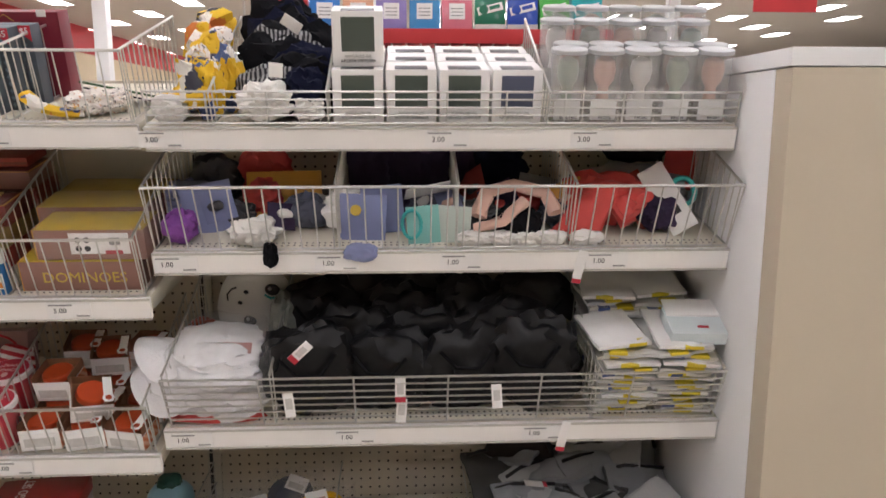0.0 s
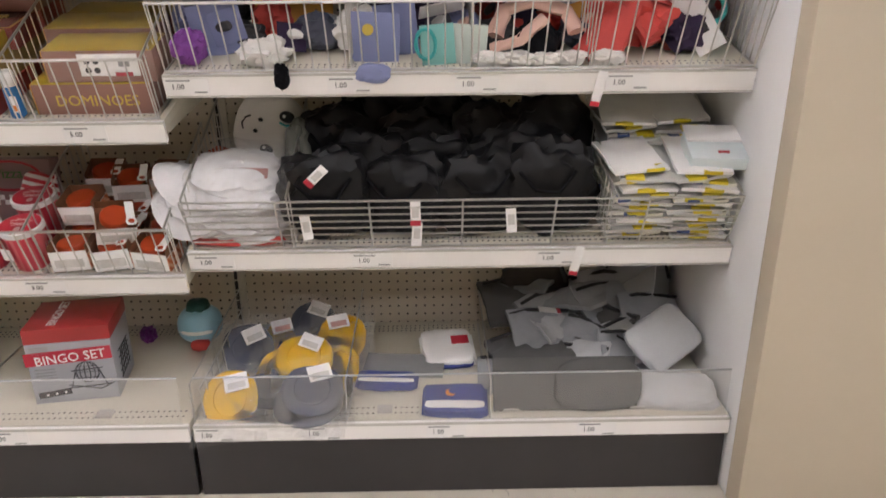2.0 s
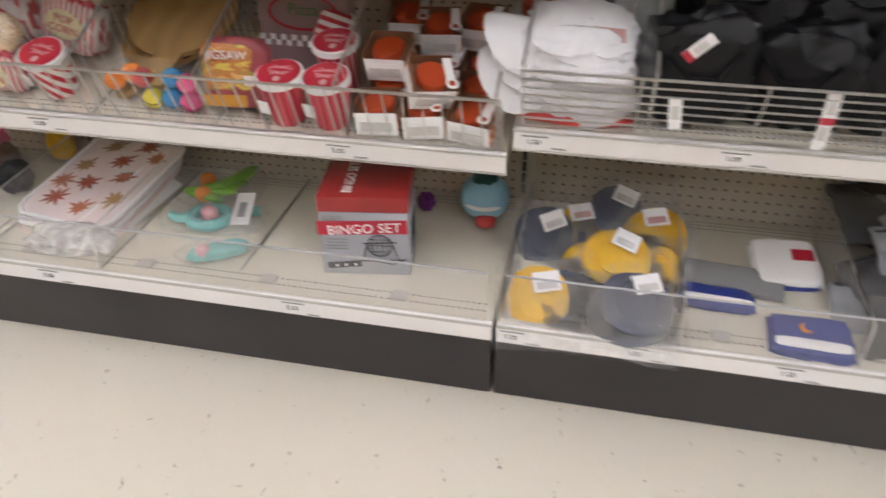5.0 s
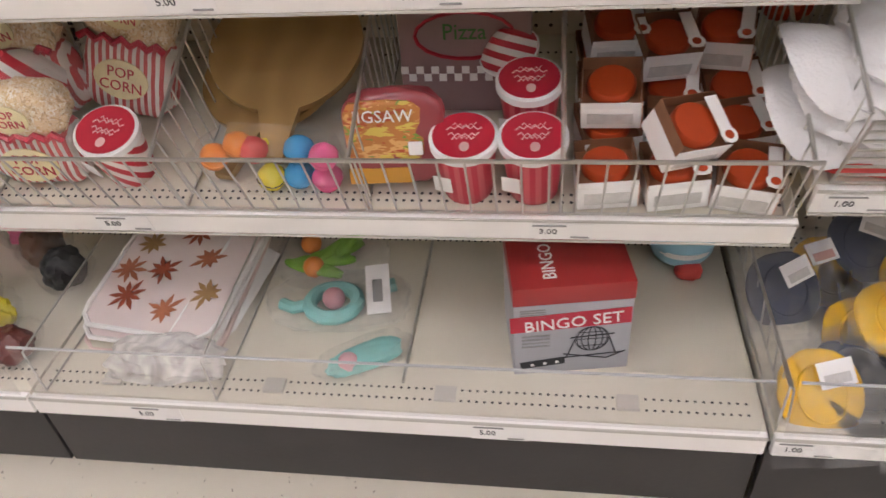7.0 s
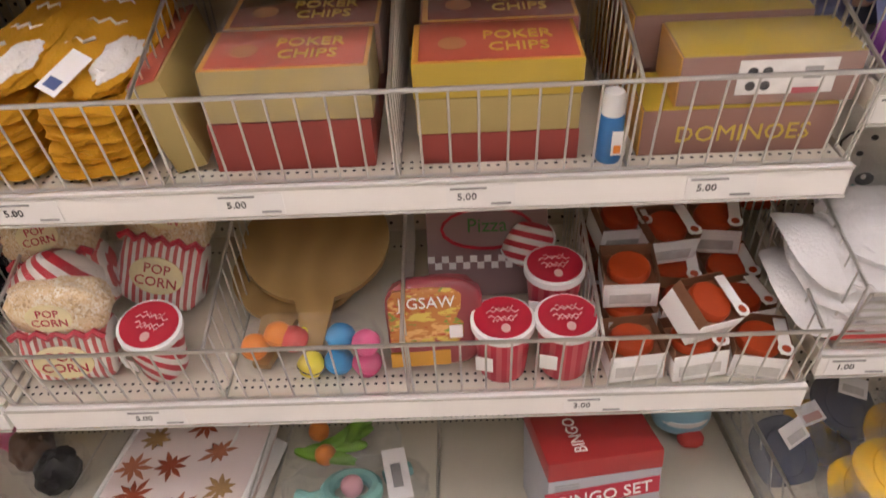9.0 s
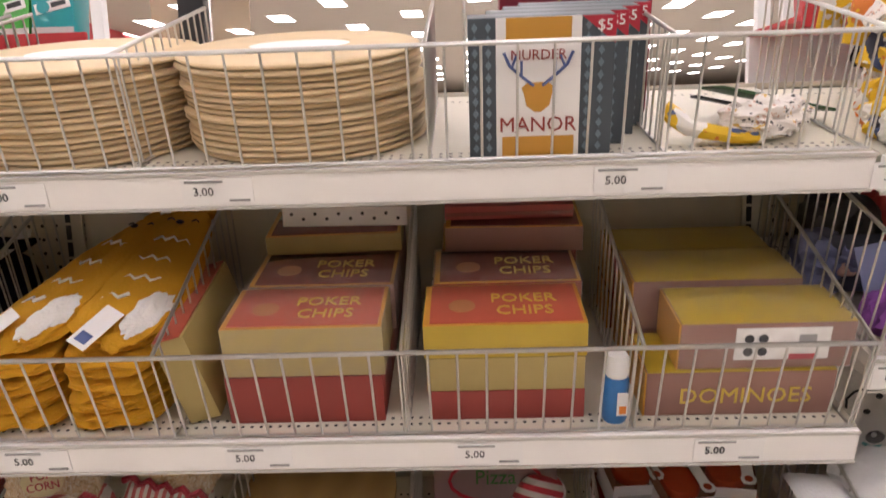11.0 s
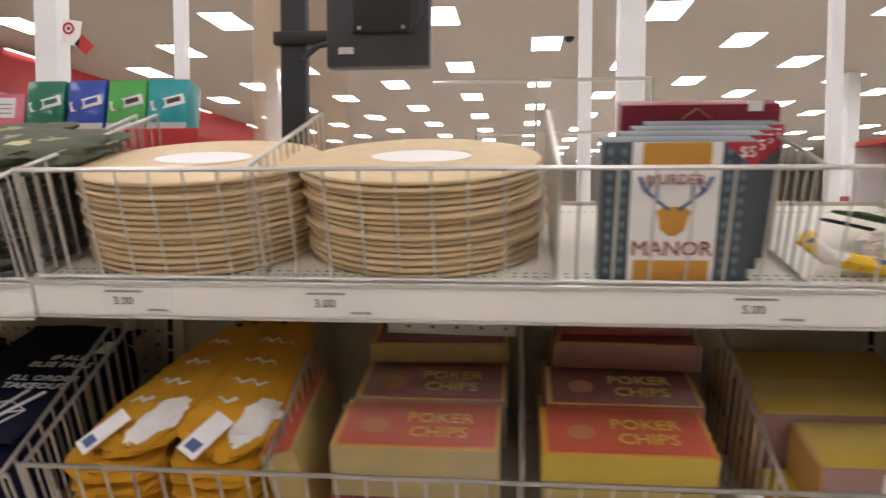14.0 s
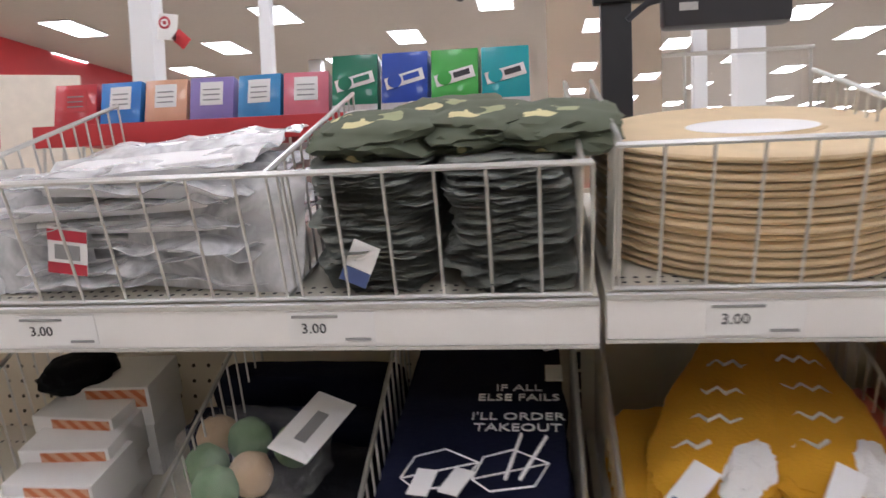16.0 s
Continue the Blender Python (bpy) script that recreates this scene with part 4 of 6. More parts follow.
def long_cat(u, seed, ry, rz, face):
    t = thing("cat_towel", "mustard cat-shaped towel with white belly lying on the stack", "towel", on("L3", u, 0.04, 0.098, 8, ry, rz), "mustard cat towels")
    bm = soft(0.155, 0.36, 0.045, seed, 0.1, 2.6, 5, 3.0, m=Matrix.Translation((0, 0.18, 0)))

    def ease(x, y):
        return x * (1.0 - 0.42 * max(0.0, min(1.0, (y - 0.06) / 0.3)))

    for v in bm.verts:
        v.co = Vector((ease(v.co.x, v.co.y), v.co.y, v.co.z * (1 + 0.9 * max(0.0, v.co.y - 0.1))))
    part("cloth", bm, M_MUSTARD, t)
    part("belly", soft(0.042, 0.09, 0.012, seed + 1, 0.35, 2.2, 4, m=pose(0.036, 0.06, 0.032, 3, 16, -14)), M_WHITEFLEECE, t, "white belly patch")
    for j, (y, x0, n) in enumerate(((0.085, -0.065, 6), (0.13, -0.06, 8), (0.18, -0.045, 9), (0.235, -0.03, 7))):
        pts = [(ease(x0 + 0.0125 * k, y), y + (0.009 if k % 2 else -0.002), 0.0445 * (1 + 0.9 * max(0.0, y - 0.1)) - 4.0 * (x0 + 0.0125 * k) ** 2 + 0.001) for k in range(n)]
        part("zigzag", tube(pts, 0.0028, 5), M_WHITEFLEECE, t, "white zigzag stitching")
    for s in (-0.026, 0.026):
        part("ear", lathe([(0.015, 0), (0.002, 0.034)], 10, m=Matrix.Translation((s, 0.345, 0.035)) @ pose(0, 0, 0, -80) @ Matrix.Diagonal((1, 0.5, 1, 1))), M_MUSTARD, t)
    if face:
        part("nose", soft(0.014, 0.01, 0.006, 3, 0.05, 2, 2, m=Matrix.Translation((0.0, 0.285, 0.052))), M_INK, t)
        for s in (-0.02, 0.02):
            part("eye", tube([(s - 0.006, 0.298, 0.05), (s, 0.303, 0.051), (s + 0.006, 0.298, 0.05)], 0.0014, 4), M_INK, t)
    tag = part("hang_tag", box(-0.015, 0.015, -0.035, 0.035, 0, 0.0012, 0.0003), M_WHITE, t, "white card tag with navy mark", m=pose(-0.012, 0.012, 0.046, 14, 10, -24))
    part("navy_mark", box(-0.009, 0.009, -0.028, -0.012, 0.0013, 0.002, 0), M_TEXTBLUE, tag)
    return t


long_cat(-1.735, 190, -6, -20, True)
long_cat(-1.6, 195, 6, -2, True)


# dimmed rose for rear boxes: under-shelf shade and reflection put into the colour
M_REARSHADE = mat("rear_shade_rose", (0.24, 0.085, 0.07), 0.25, coat=0.5)


def poker_box(u, v, w, body, top, text=True, wd=0.212, h=0.072, rz=0, lid_mat=None):
    b = thing("poker_box", "boxed poker chip set in gilt wood with a rose lid", "game box", on("L3", u, v, w, 0, 0, rz), "poker chip boxes")
    part("case", box(0, wd, 0, 0.118, 0, h, 0.002), body, b)
    if top:
        lid = part("lid", box(0.009, wd - 0.006, 0.005, 0.112, h, h + 0.0022, 0.0008), lid_mat or M_SALMON, b, "glossy rose lid")
        part("lid_edge", box(0.001, wd - 0.001, 0.001, 0.117, h - 0.004, h + 0.0006, 0.0008), M_ORANGEWOOD, b, "orange wooden rim")
        if text:
            for s, y in (("POKER", 0.07), ("CHIPS", 0.035)):
                letters(s, 0.034, M_GOLD, lid, pose(wd * 0.63, y, h + 0.0028), squash=0.85)
            part("chip_motif", lathe([(0.018, h + 0.0023), (0.018, h + 0.0029)], 20, m=Matrix.Translation((wd * 0.24, 0.05, 0))), mat("dull_gold", (0.45, 0.2, 0.08), 0.4), lid)
    return b


M_WRAP = film_mat("shrink_wrap", (0.85, 0.83, 0.8), 0.02, 0.16, 22)


def wrap_box(parent, x0, x1, y0, y1, z0, z1):
    part("shrink_wrap", box(x0, x1, y0, y1, z0, z1, 0.003), M_WRAP, parent, "clear shrink wrap")


for row in range(3):
    v = 0.03 + 0.124 * row
    poker_box(-1.444, v, 0.001, M_WINE, False)
    b = poker_box(-1.44 + (0.006 if row else 0), v, 0.0745, M_OLIVE2 if row < 1 else M_MAUVE, True, row < 2, lid_mat=None if row == 0 else M_REARSHADE)
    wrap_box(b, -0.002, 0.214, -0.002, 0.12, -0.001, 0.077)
poker_box(-1.43, 0.26, 0.151, M_OLIVE2, True, False, h=0.03, rz=2, lid_mat=M_REARSHADE)
for row in range(3):
    v = 0.03 + 0.124 * row
    poker_box(-1.17, v, 0.001, M_WINE, False, wd=0.205, h=0.045)
    poker_box(-1.174, v, 0.0465, M_OLIVE2, False, wd=0.208, h=0.05)
    b = poker_box(-1.176 + 0.01 * row, v, 0.097, M_OLIVE if row == 0 else M_WINE, True, row < 2, wd=0.212, h=0.048, lid_mat=None if row == 0 else M_REARSHADE)
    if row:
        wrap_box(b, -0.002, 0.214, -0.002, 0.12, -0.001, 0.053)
poker_box(-1.15, 0.26, 0.149, M_MAUVE, True, False, h=0.04, rz=-2, lid_mat=M_REARSHADE)
pc = thing("peg_strip", "white perforated card strip lying on the poker boxes", "card", on("L3", -1.41, 0.3, 0.183, -14, 0, -2))
part("strip", box(0, 0.2, 0, 0.004, 0, 0.03, 0.001), M_WHITE, pc)
PEG = mesh_of(lathe([(0.0028, 0), (0.0028, 0.0008)], 8, m=FRONT), M_INK, name="peg_hole")
for k in range(10):
    part("peg_hole", PEG, None, pc, m=pose(0.015 + 0.019 * k, -0.0002, 0.02 - 0.008 * (k % 2)))
wb = thing("game_box", "dark wine-red game box on top of the poker boxes", "game box", on("L3", -1.15, 0.28, 0.194))
part("case", box(0, 0.2, 0, 0.1, 0, 0.022, 0.002), M_WINE, wb)
part("edge_band", box(0.002, 0.198, -0.001, -0.0002, 0.006, 0.012, 0), M_REARSHADE, wb)
tall = thing("poker_box", "poker chip box standing on edge, leaning on the wire", "game box", on("L3", -1.5, 0.03, 0.002, 0, -14, 3), "poker chip boxes")
part("case", box(0, 0.045, 0, 0.24, 0, 0.13, 0.002), M_OLIVE2, tall)
part("lid", box(0.004, 0.041, -0.0015, 0.241, 0.1302, 0.1325, 0.0006), M_SALMON, tall, "rose face")

can = thing("spray_bottle", "small blue bottle with a white cap on the shelf", "bottle", on("L3", -0.925, 0.03, 0.0))
part("body", lathe([(0.0155, 0), (0.0165, 0.003), (0.0165, 0.062), (0.014, 0.068)], 20), M_BUBBLE, can)
part("cap", lathe([(0.0142, 0.068), (0.0148, 0.07), (0.0148, 0.094), (0.012, 0.099)], 20), M_WHITECAP, can, "white plastic cap")
part("label", box(-0.001, 0.013, -0.0175, -0.0168, 0.015, 0.05, 0), M_WHITE, can, "white label with orange mark")
part("orange_mark", box(0.002, 0.011, -0.0182, -0.0176, 0.018, 0.03, 0), M_ORANGE, can)


def domino_box(u, v, w, wd=0.245, h=0.066, lit=True, rz=0, text=False):
    b = thing("domino_box", "boxed domino set, mauve with a gilt top", "game box", on("L3", u, v, w, 0, 0, rz), "domino boxes")
    part("case", box(0, wd, 0, 0.105, 0, h, 0.002), M_MAUVE if lit else M_REARSHADE, b)
    part("top_face", box(0.001, wd - 0.001, 0.001, 0.104, h, h + 0.002, 0.0008), M_OLIVE, b, "gilt top")
    part("side_face", box(-0.0022, 0, 0.001, 0.104, 0.0, h, 0), M_ORANGEWOOD, b, "orange wooden end")
    if text:
        letters("DOMINOES", 0.033, M_GOLD, b, front(wd * 0.53, -0.0008, h * 0.45), squash=1.02)
    return b


domino_box(-0.885, 0.03, 0.001, text=True)
d = domino_box(-0.845, 0.035, 0.0695, 0.222, 0.066)
part("white_label", box(0.07, 0.19, -0.0016, -0.0004, 0.014, 0.06, 0), M_WHITE, d, "white label with domino dots")
for x in (0.087, 0.105):
    for z in (0.026, 0.045):
        part("dot_print", lathe([(0.0062, 0), (0.0062, 0.0008)], 14, m=Matrix.Translation((x, -0.0017, z)) @ FRONT), M_INK, d)
part("red_mark", box(0.14, 0.175, -0.0022, -0.0017, 0.014, 0.022, 0), M_REDCARD, d)
part("print_block", box(0.15, 0.172, -0.0022, -0.0017, 0.034, 0.05, 0), M_GREYINK, d)
wrap_box(d, -0.004, 0.225, -0.003, 0.108, -0.001, 0.071)
domino_box(-0.885, 0.15, 0.001)
d2 = domino_box(-0.882, 0.145, 0.0695, 0.235, 0.075)
wrap_box(d2, -0.004, 0.238, -0.003, 0.108, -0.001, 0.08)
# rearmost dominoes take the dimmed case colour in place of shade
domino_box(-0.89, 0.27, 0.001, lit=False)
domino_box(-0.888, 0.262, 0.0695, lit=False)

# ---- goods: third shelf of the middle bay ----
def popcorn_bag(u, v, w, rx, ry, rz, h=0.2, group="popcorn bags"):
    b = thing("popcorn_bag", "striped popcorn bag in clear wrap with a cream oval", "popcorn bag", on("L2", u, v, w, rx, ry, rz), group)
    part("bag", soft(0.14, 0.07, h * 0.6, 210 + int(u * -50), 0.06, 5, 4), M_REDSTRIPEV, b, "red and white striped paper")
    part("popcorn", soft(0.145, 0.075, h * 0.5, 220 + int(u * -50), 0.12, 3, 4, m=Matrix.Translation((0, 0, h * 0.5))), M_POPCORN, b, "heaped popcorn print")
    part("scallop", tube([(-0.068 + 0.0136 * k, -0.037, h * 0.56 + (0.01 if k % 2 else 0)) for k in range(11)], 0.006, 6), M_REDCARD, b, "red scalloped edge")
    for z, s in ((h * 0.3, 1.0), (h * 0.8, 0.75)):
        ov = part("oval", lathe([(0.04 * s, 0), (0.04 * s, 0.002)], 24, m=Matrix.Translation((0.0, -0.041, z)) @ FRONT @ Matrix.Diagonal((1.1, 0.8, 1, 1))), M_CREAM, b, "cream oval label")
        letters("POP", 0.024 * s, M_REDCARD, ov, front(0.0, -0.0435, z + 0.011 * s))
        letters("CORN", 0.024 * s, M_REDCARD, ov, front(0.0, -0.0435, z - 0.011 * s))
    part("wrap", soft(0.165, 0.095, h * 1.08, 230, 0.05, 4, 3, m=Matrix.Translation((0, 0, -0.001))), M_FILMTHIN, b, "clear wrap")
    return b


popcorn_bag(-1.735, 0.07, 0.003, -6, 4, 4, 0.17)
popcorn_bag(-1.64, 0.2, 0.02, -24, 14, -4, 0.21)
popcorn_bag(-1.75, 0.17, 0.04, -16, -8, 6, 0.19)
sk = thing("striped_cone", "red and white striped paper cone in clear wrap", "popcorn cone", on("L2", -1.75, 0.13, 0.13, 8, 10, 0))
part("cone", lathe([(0.07, 0.0), (0.045, 0.035), (0.008, 0.07)], 24), M_REDSTRIPE, sk)


def cup(u, v, w, rx=0, ry=0, rz=0, h=0.105, r=0.046):
    c = thing("snack_cup", "red striped snack cup with a round red lid", "snack cup", on("L2", u, v, w, rx, ry, rz), "snack cups")
    part("cup", lathe([(r * 0.74, 0), (r * 0.77, 0.002), (r * 0.95, h - 0.014)], 28), M_REDSTRIPE if rx or ry else M_CUPRED, c)
    part("lid_rim", lathe([(r * 0.97, h - 0.014), (r * 1.04, h - 0.012), (r * 1.04, h - 0.001), (r * 0.98, h + 0.001)], 32), M_WHITECAP, c, "white lid rim")
    part("lid_top", lathe([(r * 0.93, h + 0.0012), (r * 0.93, h + 0.002)], 32), M_REDCARD, c, "red printed lid")
    bm = bmesh.new()
    for j, (y, half, bend) in enumerate(((0.02, 0.016, -0.004), (0.01, 0.024, 0.003), (0.001, 0.021, -0.003), (-0.008, 0.015, 0.002))):
        n = 9
        tube([(-half + 2 * half * i / n, y + bend * math.sin(3.14 * i / n) + (0.003 if i % 2 else -0.002), h + 0.0022) for i in range(n + 1)], 0.0012 if j else 0.0008, 4, bm)
    part("lid_print", bm, M_LIDPRINT, c, "pale scrawled print")
    part("lid_emblem", lathe([(0.0085, h + 0.0021), (0.0085, h + 0.0028)], 16, m=Matrix.Translation((0.003, -0.023, 0)) @ Matrix.Diagonal((0.8, 1, 1, 1))), M_LIDPRINT, c)
    part("side_label", box(-0.032, -0.006, -r * 0.93, -r * 0.9, h * 0.35, h * 0.65, 0.001), M_WHITE, c, m=pose(0, 0, 0, 4, 0, -14))
    return c


M_LIDPRINT = mat("rose_white_print", (0.72, 0.5, 0.48), 0.5)
M_CUPRED = striped("rose_red_cup", (0.55, 0.03, 0.06), (0.62, 0.12, 0.14), 20, 0.45, "X")
cup(-1.066, 0.05, 0.001)
cup(-0.972, 0.05, 0.001)
cup(-0.98, 0.145, 0.018)
cup(-1.6, 0.075, 0.004, 8, 6, -8)
cn = thing("striped_cone", "red and white striped snack carton leaning behind the cups", "snack carton", on("L2", -1.0, 0.24, 0.055, 6, -18, 10) @ Matrix.Diagonal((0.88, 0.88, 0.88, 1)), "striped cartons")
part("carton", lathe([(0.03, 0.0), (0.052, 0.05), (0.05, 0.058), (0.012, 0.095)], 24), M_REDSTRIPE, cn)
part("white_fold", tube([(0.051 * math.cos(a), 0.051 * math.sin(a), 0.053) for a in [6.28318 * j / 24 for j in range(25)]], 0.003, 5), M_WHITE, cn, "white folded edge")


def pizza_board(u, v, w, rx, ry, rz, r, seed):
    b = thing("pizza_board", "round bamboo pizza paddle with a short handle", "paddle board", on("L2", u, v, w, rx, ry, rz), "bamboo paddles")
    bm = bmesh.new()
    n = 48
    ring = []
    for k in range(n):
        a = 6.28318 * k / n - math.pi / 2
        x, y = r * math.cos(a), r * math.sin(a)
        if abs(x) < 0.03 and y < 0:
            y = -r - 0.085
            x *= 0.85
        ring.append((x, y))
    top = [bm.verts.new((x, y, 0.012)) for x, y in ring]
    bot = [bm.verts.new((x, y, 0)) for x, y in ring]
    bm.faces.new(top)
    bm.faces.new(bot[::-1])
    for k in range(n):
        bm.faces.new((bot[k], bot[(k + 1) % n], top[(k + 1) % n], top[k]))
    part("board", bm, M_WOOD, b)
    part("paper_label", box(-0.03, 0.03, r * 0.45, r * 0.75, 0.0121, 0.0128, 0), mat("kraft_label", (0.24, 0.13, 0.05), 0.7), b, "brown paper label")
    return b


pizza_board(-1.37, 0.265, 0.085, 14, 0, 4, 0.125, 1)
pizza_board(-1.4, 0.25, 0.045, 10, -4, -12, 0.12, 2)
for k, (u, v, w, s, m) in enumerate(((-1.445, 0.06, 0.03, 0.042, M_ORANGE), (-1.41, 0.075, 0.04, 0.042, M_ORANGE), (-1.385, 0.07, 0.034, 0.042, M_CORAL), (-1.36, 0.045, 0.003, 0.042, M_LEMON), (-1.375, 0.09, 0.02, 0.036, M_LEMON),
                                  (-1.318, 0.05, 0.002, 0.044, M_BLUE), (-1.312, 0.065, 0.04, 0.044, M_BLUE), (-1.274, 0.045, 0.001, 0.044, M_PINK), (-1.272, 0.05, 0.042, 0.042, M_PINK))):
    t = thing("dog_toy_ball", "bright plush ball in a clear packet", "toy ball", on("L2", u, v, max(w - 0.0, 0.001)), "plush balls")
    part("ball", soft(s, s, s, 240 + k, 0.06, 2, 3), m, t)
    part("seam", tube([(s * 0.503 * math.cos(a), s * 0.503 * math.sin(a), s * 0.5 + 0.004 * math.sin(2 * a)) for a in [6.28318 * j / 16 for j in range(17)]], 0.0014, 4), M_INK if m is M_LEMON else m, t)
wrp = thing("clear_pack", "clear plastic bag over the plush balls", "packet", on("L2", -1.36, 0.055, 0.0))
part("wrap", soft(0.22, 0.09, 0.095, 250, 0.1, 4, 4), M_FILMTHIN, wrp)

jg = thing("jigsaw_pouch", "burger picture jigsaw puzzle in a shaped pouch", "jigsaw", on("L2", -1.165, 0.05, 0.015, -22, 0, 3))
part("pouch", soft(0.145, 0.045, 0.14, 260, 0.06, 4, 4), mat("plum_pouch", (0.28, 0.05, 0.06), 0.35, coat=0.3), jg)
BURGER = speckled("burger_print", (0.5, 0.2, 0.05), [(0.65, 0.5, 0.1), (0.45, 0.09, 0.03), (0.2, 0.3, 0.05), (0.7, 0.4, 0.15)], 55, 0.5, 0.35, (0.5, 1, 1.6))
part("picture_panel", soft(0.115, 0.02, 0.095, 261, 0.05, 6, 3, m=Matrix.Translation((-0.012, -0.014, 0.035))), BURGER, jg, "burger picture print")
letters("JIGSAW", 0.025, M_WHITE, jg, front(-0.012, -0.0262, 0.108))
part("orange_foot", box(-0.07, 0.02, -0.0235, -0.019, 0.006, 0.03, 0.002), M_ORANGEWOOD, jg)
part("puzzle_mark", box(0.02, 0.04, -0.0262, -0.024, 0.05, 0.07, 0.002), M_WHITE, jg)
pz = thing("pizza_box_pack", "pack of red checked paper pizza boxes in wrap", "paper trays", on("L2", -1.08, 0.22, 0.002, -20, 0, 0))
part("wrapped_card", box(-0.1, 0.1, -0.02, 0.03, 0, 0.16, 0.003), mat("grey_film", (0.3, 0.2, 0.2), 0.3), pz)
letters("Pizza", 0.034, mat("pizza_green", (0.06, 0.2, 0.05), 0.5), pz, front(0, -0.021, 0.125))
part("red_arc", tube([(0.075 * math.cos(a), -0.0205, 0.12 + 0.035 * math.sin(a)) for a in [radians(20 * k) for k in range(19)]], 0.003, 5), M_REDCARD, pz)
for j in range(17):
    for r in range(2):
        if (j + r) % 2:
            part("check", box(-0.1 + 0.0118 * j, -0.0882 + 0.0118 * j, -0.0212, -0.0203, 0.05 + 0.0118 * r, 0.0618 + 0.0118 * r, 0), M_WHITE, pz)


def candle_box(u, v, w, rx=0, ry=0, rz=0, ring=True):
    b = thing("candle_box", "white carton holding a terracotta candle with a ring tag", "boxed candle", on("L2", u, v, w, rx, ry, rz), "boxed candles")
    part("tray", box(-0.041, 0.041, -0.038, 0.038, 0, 0.04, 0.0015), M_WHITE, b, "white card tray")
    part("orange_side", box(0.0412, 0.0422, -0.036, 0.036, 0.001, 0.039, 0), M_CRATE, b)
    for x0, x1, y0, y1 in ((-0.0408, 0.0408, -0.0378, -0.0368), (-0.0408, 0.0408, 0.0368, 0.0378), (-0.0408, -0.0398, -0.0366, 0.0366), (0.0398, 0.0408, -0.0366, 0.0366)):
        part("carton_wall", box(x0, x1, y0, y1, 0.0402, 0.05 if y1 < 0 else 0.062, 0), M_WHITE if y1 < 0 else M_KRAFT, b, "thin printed card wall")
    part("well", box(-0.0396, 0.0396, -0.0366, 0.0366, 0.0402, 0.0408, 0), M_KRAFT, b, "brown card inside")
    part("candle", lathe([(0.03, 0.0409), (0.033, 0.042), (0.033, 0.051), (0.03, 0.055)], 24), M_TERRA, b, "terracotta candle")
    part("print_block", box(-0.032, 0.03, -0.0392, -0.0381, 0.01, 0.03, 0), M_PRINTGREY, b, "pale grey print")
    if ring:
        tag = part("tag", box(0.02, 0.038, -0.039, 0.03, 0.0625, 0.0645, 0.0006), M_WHITE, b, "white card tag with a ring hole")
        part("ring", lathe([(0.012, 0.0647), (0.012, 0.0655)], 18, m=Matrix.Translation((0.029, -0.03, 0))), M_WHITE, tag)
        part("ring_hole", lathe([(0.0065, 0.0656), (0.0065, 0.0661)], 16, m=Matrix.Translation((0.029, -0.03, 0))), M_TERRA, tag)
    return b


M_KRAFT = mat("brown_card", (0.24, 0.11, 0.055), 0.7, vary=0.3, scale=40)
M_PRINTGREY = mat("pale_grey_print", (0.6, 0.59, 0.57), 0.6, vary=0.2, scale=90)
random.seed(31)
for r in range(4):
    for c in range(3):
        candle_box(-0.868 + 0.092 * c + rnd(-0.004, 0.004), 0.045 + 0.083 * r, 0.004, rnd(-6, 6), rnd(-6, 6), rnd(-12, 12), c != 0)
candle_box(-0.78, 0.07, 0.07, 18, 12, 25)
candle_box(-0.865, 0.14, 0.07, 4, -3, -3, False)
candle_box(-0.79, 0.24, 0.07, 6, 4, 12)
candle_box(-0.7, 0.26, 0.07, 4, -4, -12)
candle_box(-0.86, 0.27, 0.07, 4, 4, 8)


# ---- goods: base shelf ----
M_PACKWHITE = [M_WHITE, mat("ivory_wrap", (0.72, 0.7, 0.62), 0.4, bump=0.2), mat("grey_white_wrap", (0.62, 0.62, 0.61), 0.4, bump=0.2)]
random.seed(41)
bx = thing("bingo_box", "boxed bingo set with a red top and silver sides", "game box", on("B", -1.0, 0.09, 0.001, 0, 0, 9))
part("carton", box(0, 0.187, 0, 0.16, 0, 0.155, 0.002), M_GREYBOX, bx, "silver printed carton")
part("top_face", box(-0.001, 0.188, -0.001, 0.161, 0.1555, 0.192, 0.003), mat("bingo_red", (0.36, 0.03, 0.03), 0.4, coat=0.2), bx, "dark red top")
part("red_band", box(-0.0015, 0.1885, -0.0018, -0.0006, 0.1, 0.133, 0), M_REDCARD, bx, "red title band", m=pose(0, 0, 0, 0, -2))
letters("BINGO SET", 0.032, M_WHITE, bx, pose(0.094, -0.0025, 0.116, 90, 0, 0) @ pose(0, 0, 0, 0, 0, 4), squash=0.98)
letters("BINGO SET", 0.03, M_WHITE, bx, pose(0.06, 0.085, 0.1925, 0, 0, 90), squash=0.9)
bm = bmesh.new()
for k in range(7):
    a = radians(26 * k)
    tube([(0.125 + 0.027 * math.cos(a) * math.cos(b), -0.0012, 0.075 + 0.027 * math.sin(b)) for b in [6.28318 * j / 20 for j in range(21)]], 0.0007, 4, bm)
for z in (-0.015, 0.0, 0.015):
    w = math.sqrt(0.027 ** 2 - z * z)
    tube([(0.125 - w, -0.0012, 0.075 + z), (0.125 + w, -0.0012, 0.075 + z)], 0.0007, 4, bm)
